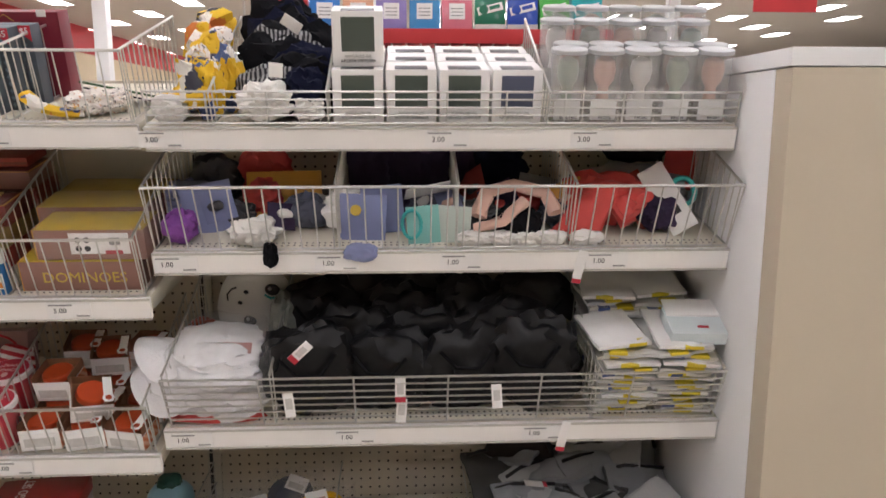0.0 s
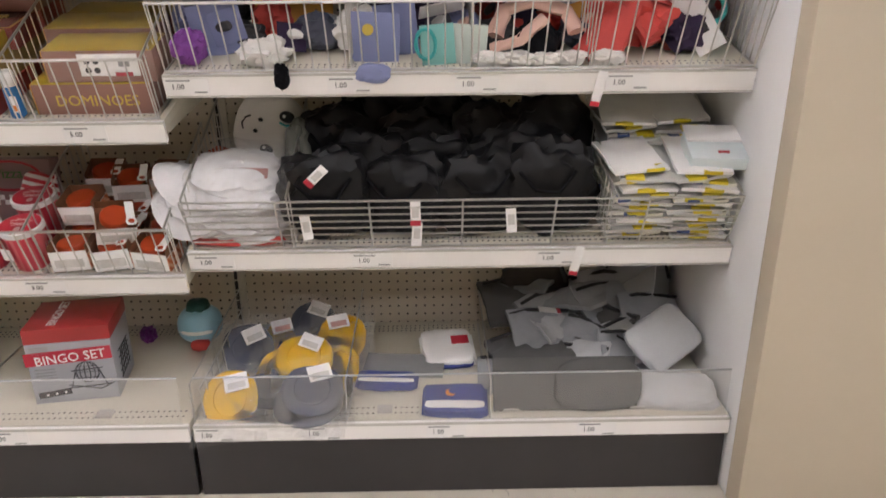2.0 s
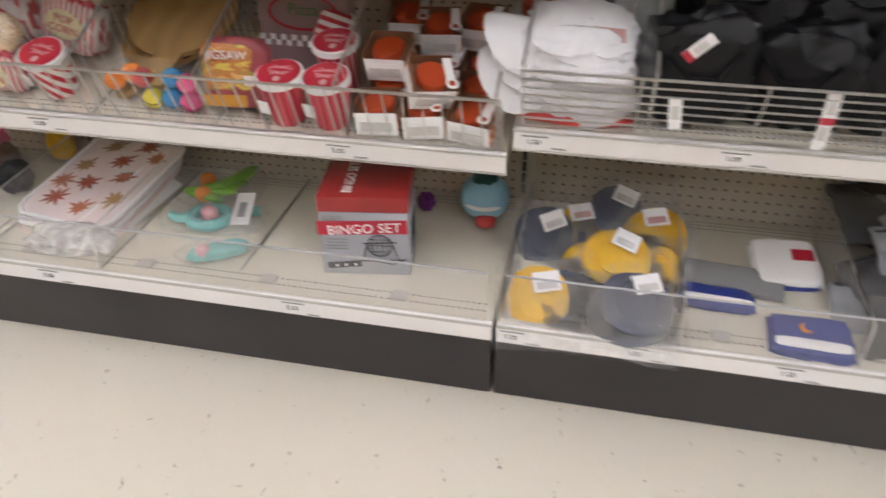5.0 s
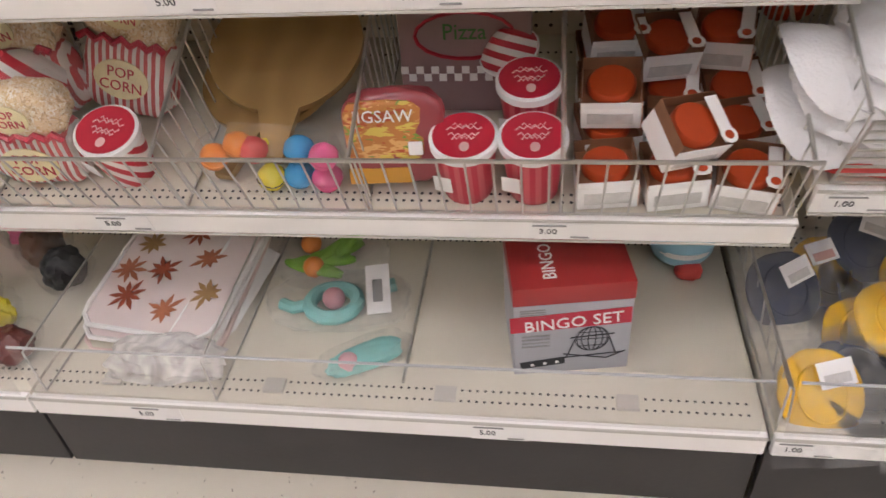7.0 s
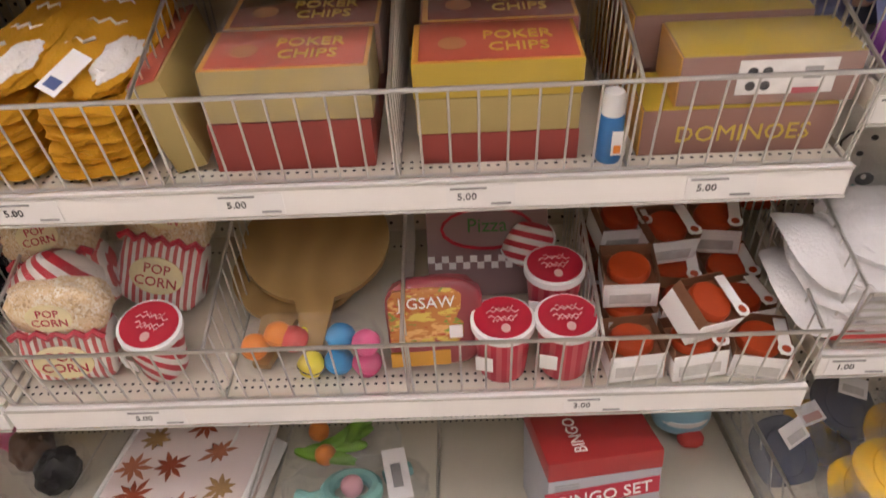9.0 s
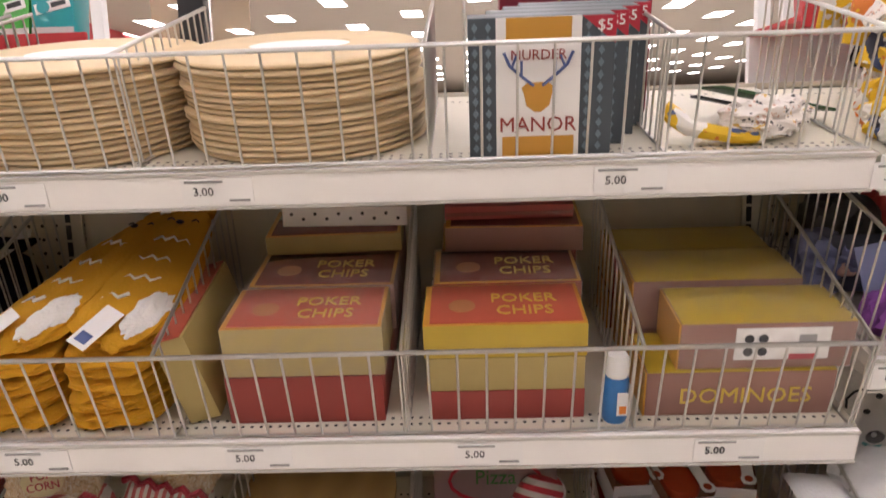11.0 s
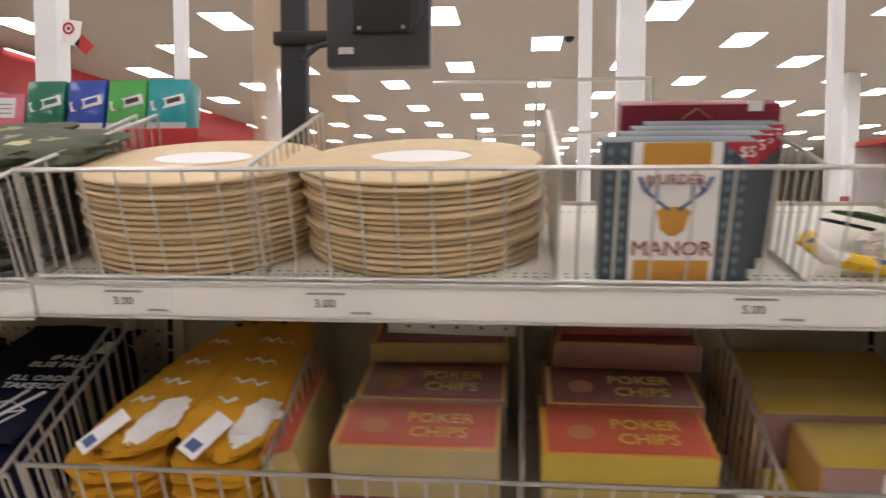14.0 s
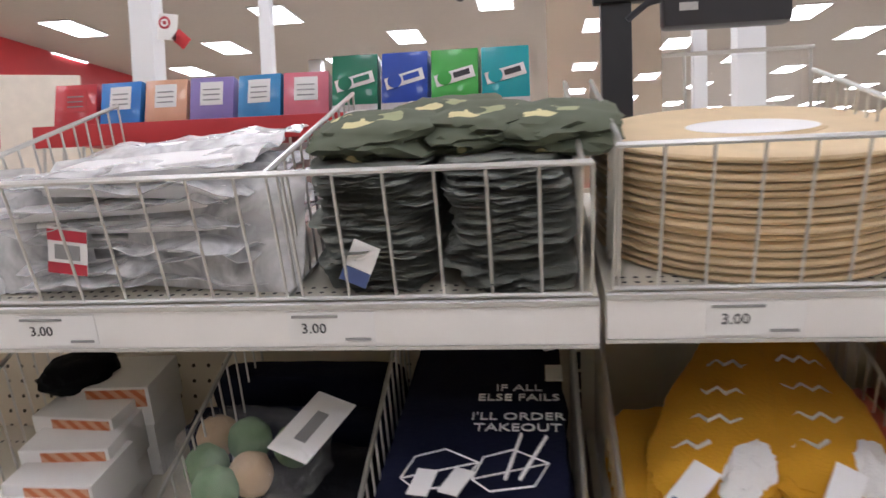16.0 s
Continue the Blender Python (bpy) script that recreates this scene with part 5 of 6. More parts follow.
for a, b in (((0.09, 0.08), (0.16, 0.084)), ((0.098, 0.076), (0.085, 0.035)), ((0.152, 0.078), (0.165, 0.037)), ((0.075, 0.035), (0.175, 0.04)), ((0.08, 0.044), (0.15, 0.028)), ((0.15, 0.028), (0.18, 0.042))):
    tube([(a[0], -0.0012, a[1]), (b[0], -0.0012, b[1])], 0.0012, 4, bm)
part("cage_print", bm, M_INK, bx, "printed picture of a bingo cage")
part("tray_print", box(0.012, 0.085, -0.0014, -0.0004, 0.009, 0.024, 0), M_INK, bx, m=pose(0, 0, 0.004, 0, -6))
for x in (0.03, 0.05, 0.07):
    part("dot_print", lathe([(0.003, 0), (0.003, 0.0008)], 10, m=Matrix.Translation((x, -0.0015, 0.02 + x * 0.1)) @ FRONT), M_WHITE, bx)
for k in range(4):
    part("print_line", BAR, None, bx, m=pose(0.035, -0.0012, 0.09 - 0.008 * k) @ Matrix.Diagonal((0.045, 1, 0.0025, 1)))
    part("print_line", BAR, None, bx, m=pose(0.03, -0.0012, 0.146 - 0.005 * k) @ Matrix.Diagonal((0.04, 1, 0.002, 1)))
bm = bmesh.new()
for k in range(5):
    tube([(0.1878, 0.05 + 0.018 * k, 0.03), (0.1878, 0.06 + 0.014 * k, 0.1)], 0.0016, 4, bm)
    tube([(0.1878, 0.04, 0.03 + 0.018 * k), (0.1878, 0.13, 0.04 + 0.015 * k)], 0.0012, 4, bm)
part("side_print", bm, M_INK, bx)

ba = thing("toy_ball", "pale blue plastic toy ball with a dark cap", "toy ball", on("B", -0.7, 0.4, 0.0))
part("ball", soft(0.118, 0.11, 0.108, 300, 0.02, 2.2, 4), M_SKY, ba)
part("band", lathe([(0.058, 0.045), (0.0592, 0.05), (0.058, 0.055)], 32), M_WHITE, ba, "white band")
part("cap", soft(0.06, 0.06, 0.04, 301, 0.2, 2.5, 3, m=Matrix.Translation((0.0, 0, 0.084))), mat("deep_green_cap", (0.02, 0.1, 0.08), 0.5), ba, "dark green cap")
part("red_foot", soft(0.05, 0.04, 0.03, 302, 0.1, 2.5, 3, m=Matrix.Translation((0.01, -0.05, 0.0))), M_CORAL, ba)
lump("toy_animal", "small purple toy behind the bingo box", "toy", "B", -0.845, 0.4, 0, (0.04, 0.04, 0.045), 305, mat("violet_plastic", (0.12, 0.01, 0.14), 0.4), 0.35)

# silicone pads in clear bags
random.seed(43)
PADS = [
    (-0.535, 0.08, 0.02, 42, 4, M_YELLOW, 0.125), (-0.355, 0.065, 0.012, 24, -6, M_SLATE, 0.16), (-0.345, 0.07, 0.042, 26, 8, M_SLATE, 0.14), (-0.44, 0.2, 0.02, 26, -12, M_YELLOW, 0.12),
    (-0.385, 0.215, 0.045, 28, 6, M_YELLOW, 0.14), (-0.3, 0.21, 0.02, 30, -4, M_YELLOW, 0.1), (-0.545, 0.3, 0.03, 46, 14, M_SLATE, 0.13), (-0.455, 0.36, 0.02, 30, 10, M_YELLOW, 0.12),
    (-0.31, 0.33, 0.03, 34, -8, M_YELLOW, 0.13), (-0.3, 0.3, 0.06, 30, 4, M_YELLOW, 0.12), (-0.39, 0.4, 0.05, 34, 0, M_SLATE, 0.12), (-0.46, 0.13, 0.004, 8, 20, M_SLATE, 0.13)]
PINKPRINT = mat("pink_print", (0.6, 0.35, 0.32), 0.6)
for k, (u, v, w, rx, rz, m, wd) in enumerate(PADS):
    p = thing("silicone_mitt", ("yellow" if m is M_YELLOW else "slate grey") + " silicone oven mitt in a clear bag", "oven mitt", on("B", u, v - 0.015, w, rx, rnd(-4, 4), rz), "bagged oven mitts")
    part("mitt", soft(wd, 0.135, 0.022, 310 + k, 0.03, 2.3, 4), m, p)
    part("thumb_ridge", tube([(wd * 0.3 * math.cos(a), 0.045 * math.sin(a), 0.0215) for a in [6.28318 * j / 20 for j in range(21)]], 0.0022, 5), m, p, "raised silicone ridge")
    part("bag", sheet(wd + 0.045, 0.19, 330 + k, 0.014, 0.001, 16, 18, m=Matrix.Translation((0, -0.012, 0.026))), M_MITTBAG, p, "crinkled clear plastic bag")
    if k not in (3, 5, 11):
        t = part("card_label", box(-0.027, 0.027, -0.02, 0.02, 0, 0.0012, 0), M_WHITE, p, "white and pink card label", m=pose(0.018 - 0.03 * (k % 2), 0.03, 0.036, 4, 4, rnd(-25, 25)))
        part("print_block", box(-0.02, 0.02, -0.015, 0.0, 0.0013, 0.0019, 0), PINKPRINT if k % 2 else M_PRINTGREY, t)
lw = thing("wire_basket", "dark wire basket under the bagged mitts", "wire basket", on("B", -0.585, 0.02, 0.0))
for k in range(9):
    wire(lw, (0, 0.05 * k, 0.002), (-0.006, 0.05 * k, 0.075), 0.0016)
wire(lw, (0, 0, 0.004), (0, 0.42, 0.004), 0.002, "bottom_rod")
wire(lw, (-0.006, 0, 0.075), (-0.006, 0.42, 0.08), 0.0022, "top_rod")


def packet(u, v, w, wd, dp, h, material, label, rz=0, rx=0, seed=1, band=None):
    p = thing("wipes_packet", label, "packet", on("B", u, v, w, rx, 0, rz), "soft packets")
    part("wrapper", soft(wd, dp, h, seed, 0.08, 9, 4), material, p)
    for s in (-1, 1):
        part("crimped_end", box(s * wd / 2 - 0.006, s * wd / 2 + 0.006, -dp * 0.46, dp * 0.46, h * 0.35, h * 0.45, 0.001), material, p)
    if band:
        part("band", soft(wd * 0.96, dp * 0.25, 0.004, seed + 1, 0.02, 6, 3, m=Matrix.Translation((0, -dp * 0.28, h * 0.93))), band, p, "white print band")
    return p


w1 = packet(-0.018, 0.055, 0.001, 0.14, 0.095, 0.03, M_NAVYPACK, "navy soft pack of wipes with a small moon print", -2, 10, 370, M_WHITE)
part("moon", lathe([(0.012, 0.0), (0.012, 0.001)], 20, m=Matrix.Translation((-0.01, 0.012, 0.0305))), M_ORANGE, w1, "orange moon print")
part("moon_shadow", lathe([(0.0105, 0.0012), (0.0105, 0.002)], 20, m=Matrix.Translation((-0.004, 0.016, 0.0305))), M_NAVYPACK, w1)
packet(-0.18, 0.15, 0.001, 0.14, 0.06, 0.026, M_NAVYPACK, "navy soft pack of wipes lying flat", -4, 0, 372, M_WHITE)
gs = thing("folded_cloth", "flat grey striped cloth lying on the shelf", "cloth", on("B", -0.14, 0.225, 0.014, 6, 0, -6))
part("cloth", sheet(0.2, 0.08, 374, 0.004, 0.012, 12, 9), striped("grey_pinstripe", (0.22, 0.22, 0.22), (0.3, 0.3, 0.3), 60, 0.9, "Y"), gs)
p2 = packet(-0.03, 0.29, 0.004, 0.13, 0.12, 0.04, M_WHITE, "white soft packet with navy and red print", 6, 16, 376)
part("navy_print", soft(0.12, 0.035, 0.012, 377, 0.05, 5, 3, m=Matrix.Translation((0.0, -0.048, 0.014))), M_NAVYPACK, p2)
part("red_print", box(0.01, 0.055, 0.0, 0.03, 0.04, 0.0412, 0), M_REDCARD, p2)

# grey zip bags
random.seed(47)
for k in range(15):
    u, v = 0.13 + 0.4 * ((k * 0.37) % 1.0), 0.16 + 0.023 * k
    w = 0.0 + 0.0085 * k if k > 3 else 0.012 * k
    m = [M_GREYBAG, M_FROST, M_GREYBAG, M_GREYMAT][k % 4]
    p = thing("zip_bag", ("dark grey" if m is M_GREYMAT else "pale grey") + " mesh zip bag with a black zip, loosely piled", "zip bag", on("B", u, v, w, 14 + rnd(-8, 26), rnd(-14, 14), rnd(-38, 38)), "piled zip bags")
    part("fabric", sheet(rnd(0.16, 0.21), rnd(0.13, 0.16), 400 + k, 0.022, rnd(0.008, 0.014), 14, 10, m=Matrix.Translation((0, 0, 0.014))), m, p)
    part("zip", tube([(-0.08, 0.062, 0.02), (-0.03, 0.066, 0.024 + rnd(0, 0.01)), (0.03, 0.066, 0.022), (0.085, 0.06, 0.02)], 0.005, 6), M_BLACK, p, "black zip edging")
    if k % 4 == 1:
        tt = part("tag", box(-0.011, 0.011, -0.03, 0.03, 0, 0.001, 0), M_WHITE, p, "white and red tag", m=pose(-0.04, 0, 0.04, 0, 10, 60))
        part("red_end", box(-0.011, 0.011, -0.03, -0.02, 0.0011, 0.0016, 0), M_REDCARD, tt)
for k, (x0, z0, x1, z1) in enumerate(((0.13, 0.13, 0.3, 0.2), (0.35, 0.12, 0.46, 0.17), (0.45, 0.15, 0.55, 0.21))):
    p = thing("zip_bag", "dark zip bag standing at the back of the pile", "zip bag", on("B", (x0 + x1) / 2, 0.44, 0.0, -8, 0, 0), "piled zip bags")
    part("fabric", soft(0.18, 0.035, z1, 420 + k, 0.09, 4, 4), M_GREYBAG if k else mat("brown_black_mesh", (0.03, 0.022, 0.02), 0.7), p)
    part("zip", tube([(-0.09, -0.005, z1 * 0.86), (0, -0.012, z1 * 1.0), (0.07, -0.01, z1 * 0.95), (0.085, -0.01, z1 * 0.7)], 0.006, 6), M_BLACK, p, "black zip edging")
dk = thing("felt_mat", "dark grey felt mats leaning behind the clear front", "felt mat", on("B", 0.235, 0.03, 0.002, 62, 0, 0), "felt mats")
part("felt", sheet(0.33, 0.12, 430, 0.004, 0.006, 12, 6, m=Matrix.Translation((0, 0.06, 0))), M_GREYMAT, dk)
dk = thing("felt_mat", "dark grey rounded felt mat beside the first", "felt mat", on("B", 0.31, 0.022, 0.004, 64, 0, 2), "felt mats")
part("felt", soft(0.2, 0.12, 0.014, 431, 0.04, 3, 4, m=Matrix.Translation((0, 0.06, 0))), M_GREYMAT, dk)
p = thing("zip_bag", "empty frosted clear zip bag at the shelf front", "zip bag", on("B", 0.49, 0.075, 0.004, 22, 0, -4), "piled zip bags")
part("fabric", soft(0.2, 0.1, 0.04, 433, 0.12, 4, 4), mat("milky_film", (0.66, 0.67, 0.68), 0.3, alpha=0.85, bump=0.5, bscale=40), p)
p = thing("zip_bag", "pale grey mesh zip bag lying on the pile", "zip bag", on("B", 0.5, 0.2, 0.09, 35, -18, 30), "piled zip bags")
part("fabric", soft(0.17, 0.13, 0.02, 434, 0.05, 6, 4), M_FROST, p)
part("zip", tube([(-0.08, 0.06, 0.012), (0.08, 0.06, 0.012)], 0.004, 6), M_GREYBAG, p)

# trays and bagged toys
LEAVES = [mat("rust_leaf", c, 0.4, vary=0.25, scale=60) for c in ((0.33, 0.07, 0.03), (0.45, 0.16, 0.08), (0.4, 0.24, 0.1))]
random.seed(53)
for k in range(3):
    t = thing("serving_tray", "white serving tray printed with rust-red leaves, in a stack", "tray", on("B", -1.652 + 0.004 * k, 0.275 + 0.008 * k, 0.012 + 0.02 * k, 9, 0, -4 - 2 * k), "leaf print trays")
    part("tray_bed", soft(0.272, 0.35, 0.012, 450, 0.0, 9, 4), M_TRAY, t)
    if k == 2:
        for j, (x, y) in enumerate(((-0.07, -0.1), (0.02, -0.12), (0.085, -0.07), (-0.03, -0.03), (0.05, 0.01), (-0.085, 0.03), (0.0, 0.07), (0.085, 0.1), (-0.06, 0.12), (0.03, 0.14), (-0.1, -0.04))):
            bm = bmesh.new()
            for a in range(9):
                ang = a * 0.698 + j
                ln = rnd(0.022, 0.042)
                lathe([(0.0015, 0), (0.0055, ln * 0.55), (0.0008, ln)], 6, bm, pose(x, y, 0.0128, 0, 0, math.degrees(ang)) @ pose(0, 0, 0, 90) @ Matrix.Diagonal((1, 0.12, 1, 1)))
            part("leaf_print", bm, LEAVES[j % 3], t, "rust-red leaf print")
    rim = [(0.136 * max(-1, min(1, 1.35 * math.cos(a))), 0.174 * max(-1, min(1, 1.25 * math.sin(a))), 0.012) for a in [6.28318 * j / 40 for j in range(41)]]
    part("rim", tube(rim, 0.005, 6), mat("rose_rim", (0.78, 0.62, 0.58), 0.4) if k == 0 else M_WHITE, t)
ps = thing("paper_sleeve", "white creased paper sleeve beside the trays", "paper", on("B", -1.55, 0.22, 0.03, 8, 30, -6))
part("paper", sheet(0.1, 0.3, 455, 0.012, 0.001, 12, 8), M_WHITE, ps)
ps = thing("paper_sleeve", "clear crumpled wrap under the trays", "wrap", on("B", -1.6, 0.075, 0.015, 10, 0, 0))
part("wrap", soft(0.2, 0.09, 0.04, 456, 0.25, 3, 4, m=Matrix.Translation((0, 0, -0.012))), film_mat("white_wrap", (0.86, 0.84, 0.82), 0.3, 0.8), ps)
ty = thing("pet_toy", "green carrot-shaped dog toy in a clear bag", "pet toy", on("B", -1.37, 0.36, 0.004, 0, 0, 15), "bagged pet toys")
for k in range(5):
    part("leaf", soft(0.13, 0.03, 0.02, 460 + k, 0.15, 2.5, 3, m=pose(0.02 * (k - 2), 0.015 * (k - 2), 0.008 + 0.004 * k, 0, 0, -30 + 22 * k)), M_LIME, ty, "lime fabric leaf")
for x, y in ((-0.04, -0.03), (-0.045, 0.045)):
    part("orange_knob", soft(0.042, 0.042, 0.042, 466, 0.08, 2, 3, m=Matrix.Translation((x, y, 0.0))), M_ORANGE, ty)
part("wrap", soft(0.22, 0.18, 0.05, 468, 0.12, 3, 4), M_FILMTHIN, ty, "clear bag")
ty = thing("pet_toy", "aqua dog toy with a pink ball in a clear bag", "pet toy", on("B", -1.33, 0.23, 0.003, 0, 0, 4), "bagged pet toys")
part("ring", tube([(0.045 * math.cos(a) - 0.01, 0.04 * math.sin(a), 0.016) for a in [6.28318 * j / 24 for j in range(25)]], 0.014, 8), M_AQUA, ty)
part("arm", tube([(-0.05, 0.0, 0.014), (-0.085, -0.008, 0.012), (-0.11, 0.006, 0.01)], 0.012, 8), M_AQUA, ty)
part("ball", soft(0.042, 0.042, 0.042, 470, 0.03, 2, 3, m=Matrix.Translation((-0.008, 0, 0.006))), mat("pink_stripe_ball", (0.72, 0.38, 0.42), 0.5), ty)
part("second_arm", tube([(0.05, 0.03, 0.014), (0.1, 0.05, 0.014)], 0.013, 8), M_AQUA, ty)
tg = part("card_tag", box(-0.022, 0.022, -0.055, 0.055, 0, 0.0012, 0), M_WHITE, ty, "white card tag", m=pose(0.075, 0.01, 0.04, 12, 0, 8))
part("print_block", box(-0.01, 0.008, -0.03, 0.02, 0.0013, 0.002, 0), M_GREYINK, tg)
part("wrap", soft(0.26, 0.15, 0.045, 471, 0.12, 3, 4), M_FILMTHIN, ty, "clear bag")
ty = thing("pet_toy", "second aqua toy bag lying at the shelf front", "pet toy", on("B", -1.255, 0.1, 0.003, 0, 0, 32), "bagged pet toys")
part("foam", soft(0.13, 0.05, 0.03, 473, 0.15, 2.6, 4), M_AQUA, ty)
part("ball", soft(0.035, 0.035, 0.035, 474, 0.03, 2, 3, m=Matrix.Translation((-0.03, -0.005, 0.006))), mat("pink_white_ball", (0.72, 0.42, 0.45), 0.5), ty)
part("wrap", soft(0.17, 0.075, 0.042, 475, 0.15, 2.6, 4), M_FILMTHIN, ty, "clear bag")
for k in range(7):
    m = [mat("dark_red_bauble", (0.14, 0.02, 0.015), 0.35), M_LEMON, M_AQUA, M_BLACKNYLON, mat("brown_bauble", (0.12, 0.05, 0.02), 0.4), M_PINK, M_YELLOW][k]
    p = thing("toy_bag", "small dark toy in a crinkled clear bag", "bagged toy", on("B", -1.9 - 0.08 * (k % 3), 0.08 + 0.065 * k, 0.002, 0, 0, 20 * k), "bagged small toys")
    part("toy", soft(0.08, 0.07, 0.06 + 0.008 * k, 480 + k, 0.2, 2.4, 4), m, p)
    part("wrap", soft(0.11, 0.1, 0.075 + 0.008 * k, 490 + k, 0.15, 2.6, 4), M_FILMTHIN, p, "clear bag")
for k in range(5):
    lump("pouch", "dark bagged goods on the third bay shelf", "pouch", "M2", -1.95 - 0.1 * (k % 2), 0.08 + 0.07 * k, 0.0, (0.13, 0.1, 0.1), 500 + k, [M_BLACKNYLON, M_WINE, M_BLACKCLOTH][k % 3], 0.2)

# ---- goods: right bay, third shelf ----
random.seed(61)
for k in range(5):
    c = thing("baseball_cap", "white cotton baseball cap in a nested stack", "cap", on("R2", -0.49 + rnd(-0.03, 0.03), 0.1 + rnd(-0.03, 0.02), 0.001 + 0.026 * k, 6 + rnd(-6, 8), rnd(-6, 6), rnd(-22, 22)), "stacked caps")
    part("crown", soft(0.2, 0.18, 0.05, 520 + k, 0.16, 2.3, 4, 2.6), M_CAP, c)
    bm = soft(0.16, 0.165, 0.012, 530 + k, 0.04, 2.1, 4)
    for v in bm.verts:
        v.co.z += 0.012 - 6.0 * v.co.y * v.co.y
    part("brim", bm, M_CAP, c, "curved white brim", m=pose(-0.1 + (0.05 if k < 2 else 0.02 * (k % 2)), -0.01, 0.01, 0, 6))
    part("seam", tube([(-0.08 + 0.016 * i, -0.02, 0.008 + 0.043 * math.sqrt(max(0.02, 1 - ((-0.08 + 0.016 * i) / 0.1) ** 2))) for i in range(11)], 0.0013, 4), M_PRINTGREY, c)
    if k == 4:
        part("print", sheet(0.06, 0.03, 540, 0.001, 0.0015, 8, 6, m=pose(0.04, -0.03, 0.046, 12)), mat("faded_rose_print", (0.45, 0.22, 0.2), 0.7), c, "faded red print")
    part("button", soft(0.012, 0.012, 0.008, 5, 0.02, 2, 2, m=Matrix.Translation((0.01, 0.01, 0.043))), M_CAP, c)
wr = thing("clear_pack", "clear plastic wrap over the white caps", "packet", on("R2", -0.48, 0.1, 0.0))
part("wrap", soft(0.24, 0.2, 0.19, 542, 0.1, 4, 4), M_FILMTHIN, wr)
lump("folded_cloth", "red folded cloth under the caps", "cloth", "R2", -0.5, 0.03, 0.0, (0.2, 0.05, 0.02), 544, M_CORAL, 0.15)
pl = thing("plush_toy", "white round plush toy with a simple dark-eyed face", "plush toy", on("R2", -0.48, 0.31, 0.035, -4, 12, 0))
part("body", soft(0.175, 0.1, 0.2, 545, 0.03, 2.4, 4), M_WHITEFLEECE, pl)
for x, z in ((0.0, 0.062), (0.04, 0.15)):
    eye = part("eye", soft(0.036, 0.012, 0.03, 546, 0.02, 2, 3, m=Matrix.Translation((x, -0.046, z))), M_INK, pl, "glossy black eye")
    # white glint and teal highlight are modelled onto the eye as coloured pieces
    part("eye_glint", soft(0.009, 0.006, 0.009, 547, 0.02, 2, 2, m=Matrix.Translation((x - 0.006, -0.0515, z + 0.014))), M_WHITE, eye)
    part("eye_highlight", tube([(x - 0.016, -0.0475, z - 0.001), (x, -0.0495, z - 0.006), (x + 0.016, -0.0475, z - 0.001)], 0.003, 5), M_TEAL, eye, "teal highlight drawn on the eye")
part("mouth", tube([(-0.06, -0.041, 0.115), (-0.064, -0.04, 0.13), (-0.056, -0.04, 0.145), (-0.045, -0.041, 0.152)], 0.002, 5), M_INK, pl, "stitched mouth")
for x, z in ((-0.02, 0.143), (-0.03, 0.113)):
    part("nose_dot", soft(0.012, 0.006, 0.01, 549, 0.02, 2, 2, m=Matrix.Translation((x, -0.048, z))), M_INK, pl)
part("ear", soft(0.05, 0.03, 0.05, 550, 0.15, 2.4, 3, m=Matrix.Translation((0.075, -0.03, 0.03))), M_BLUSH, pl, "pink plush ear")
lump("plush_toy", "dark plush toy behind the caps", "plush toy", "R2", -0.375, 0.23, 0.0, (0.07, 0.1, 0.2), 548, M_GREEN, 0.15)
tb = thing("tent_rack", "rust cloth in a small wire rack behind the shelf", "cloth", on("R2", -0.6, 0.33, 0.02))
part("cloth", soft(0.07, 0.06, 0.06, 549, 0.2), M_TERRA, tb)

for k in range(14):
    c, r = k % 4, k // 4
    u, v, w = -0.28 + 0.165 * c + (0.07 if r % 2 else 0) * (1 if c < 3 else -1), 0.07 + 0.085 * r, 0.0
    h = 0.19 + 0.018 * r + rnd(-0.02, 0.02)
    p = thing("tote_bag", "black nylon drawstring bag stuffed in a heap", "bag", on("R2", u, v, 0.0, rnd(-14, 2), rnd(-12, 12), rnd(-15, 15)), "heaped black bags")
    part("fabric", soft(0.2, 0.11, h, 560 + k, 0.22, 2.8, 4, 2.6), M_BLACKNYLON, p)
    part("strap", tube([(-0.06, -0.05, h * 0.8), (-0.03, -0.062, h * 0.6), (0.02, -0.064, h * 0.55), (0.06, -0.055, h * 0.75)], 0.004, 5), M_BLACKCLOTH, p, "black cord")
for u, v, w, ry in ((-0.33, 0.02, 0.15, 48), (-0.33, -0.03, 0.045, -6), (-0.1, -0.034, 0.08, 0), (-0.1, -0.03, 0.025, 4), (0.105, -0.034, 0.06, -4)):
    t = thing("hang_tag", "narrow white printed hang tag on a black bag", "tag", on("R2", u, v, w, -10, ry, 0), "white hang tags")
    part("card", box(-0.011, 0.011, 0, 0.001, 0, 0.055, 0.0003), M_WHITE, t)
    if w in (0.15, 0.08):
        part("red_end", box(-0.011, 0.011, -0.0008, -0.0001, 0.0, 0.012, 0), M_REDCARD, t)
    part("print_block", box(-0.007, 0.007, -0.0008, -0.0001, 0.018, 0.042, 0), M_PRINTGREY, t)
for lv, u, w in (("R3", 0.275, -0.075), ("R2", 0.25, -0.07)):
    t = thing("hang_tag", "white paper tag hanging over the price rail", "tag", on(lv, u, -0.016, w, -4, 10, 0))
    part("card", box(-0.01, 0.01, 0, 0.001, 0, 0.075, 0.0003), M_WHITE, t)
    part("red_end", box(-0.01, 0.01, -0.0008, -0.0001, 0.0, 0.01, 0), M_REDCARD, t)

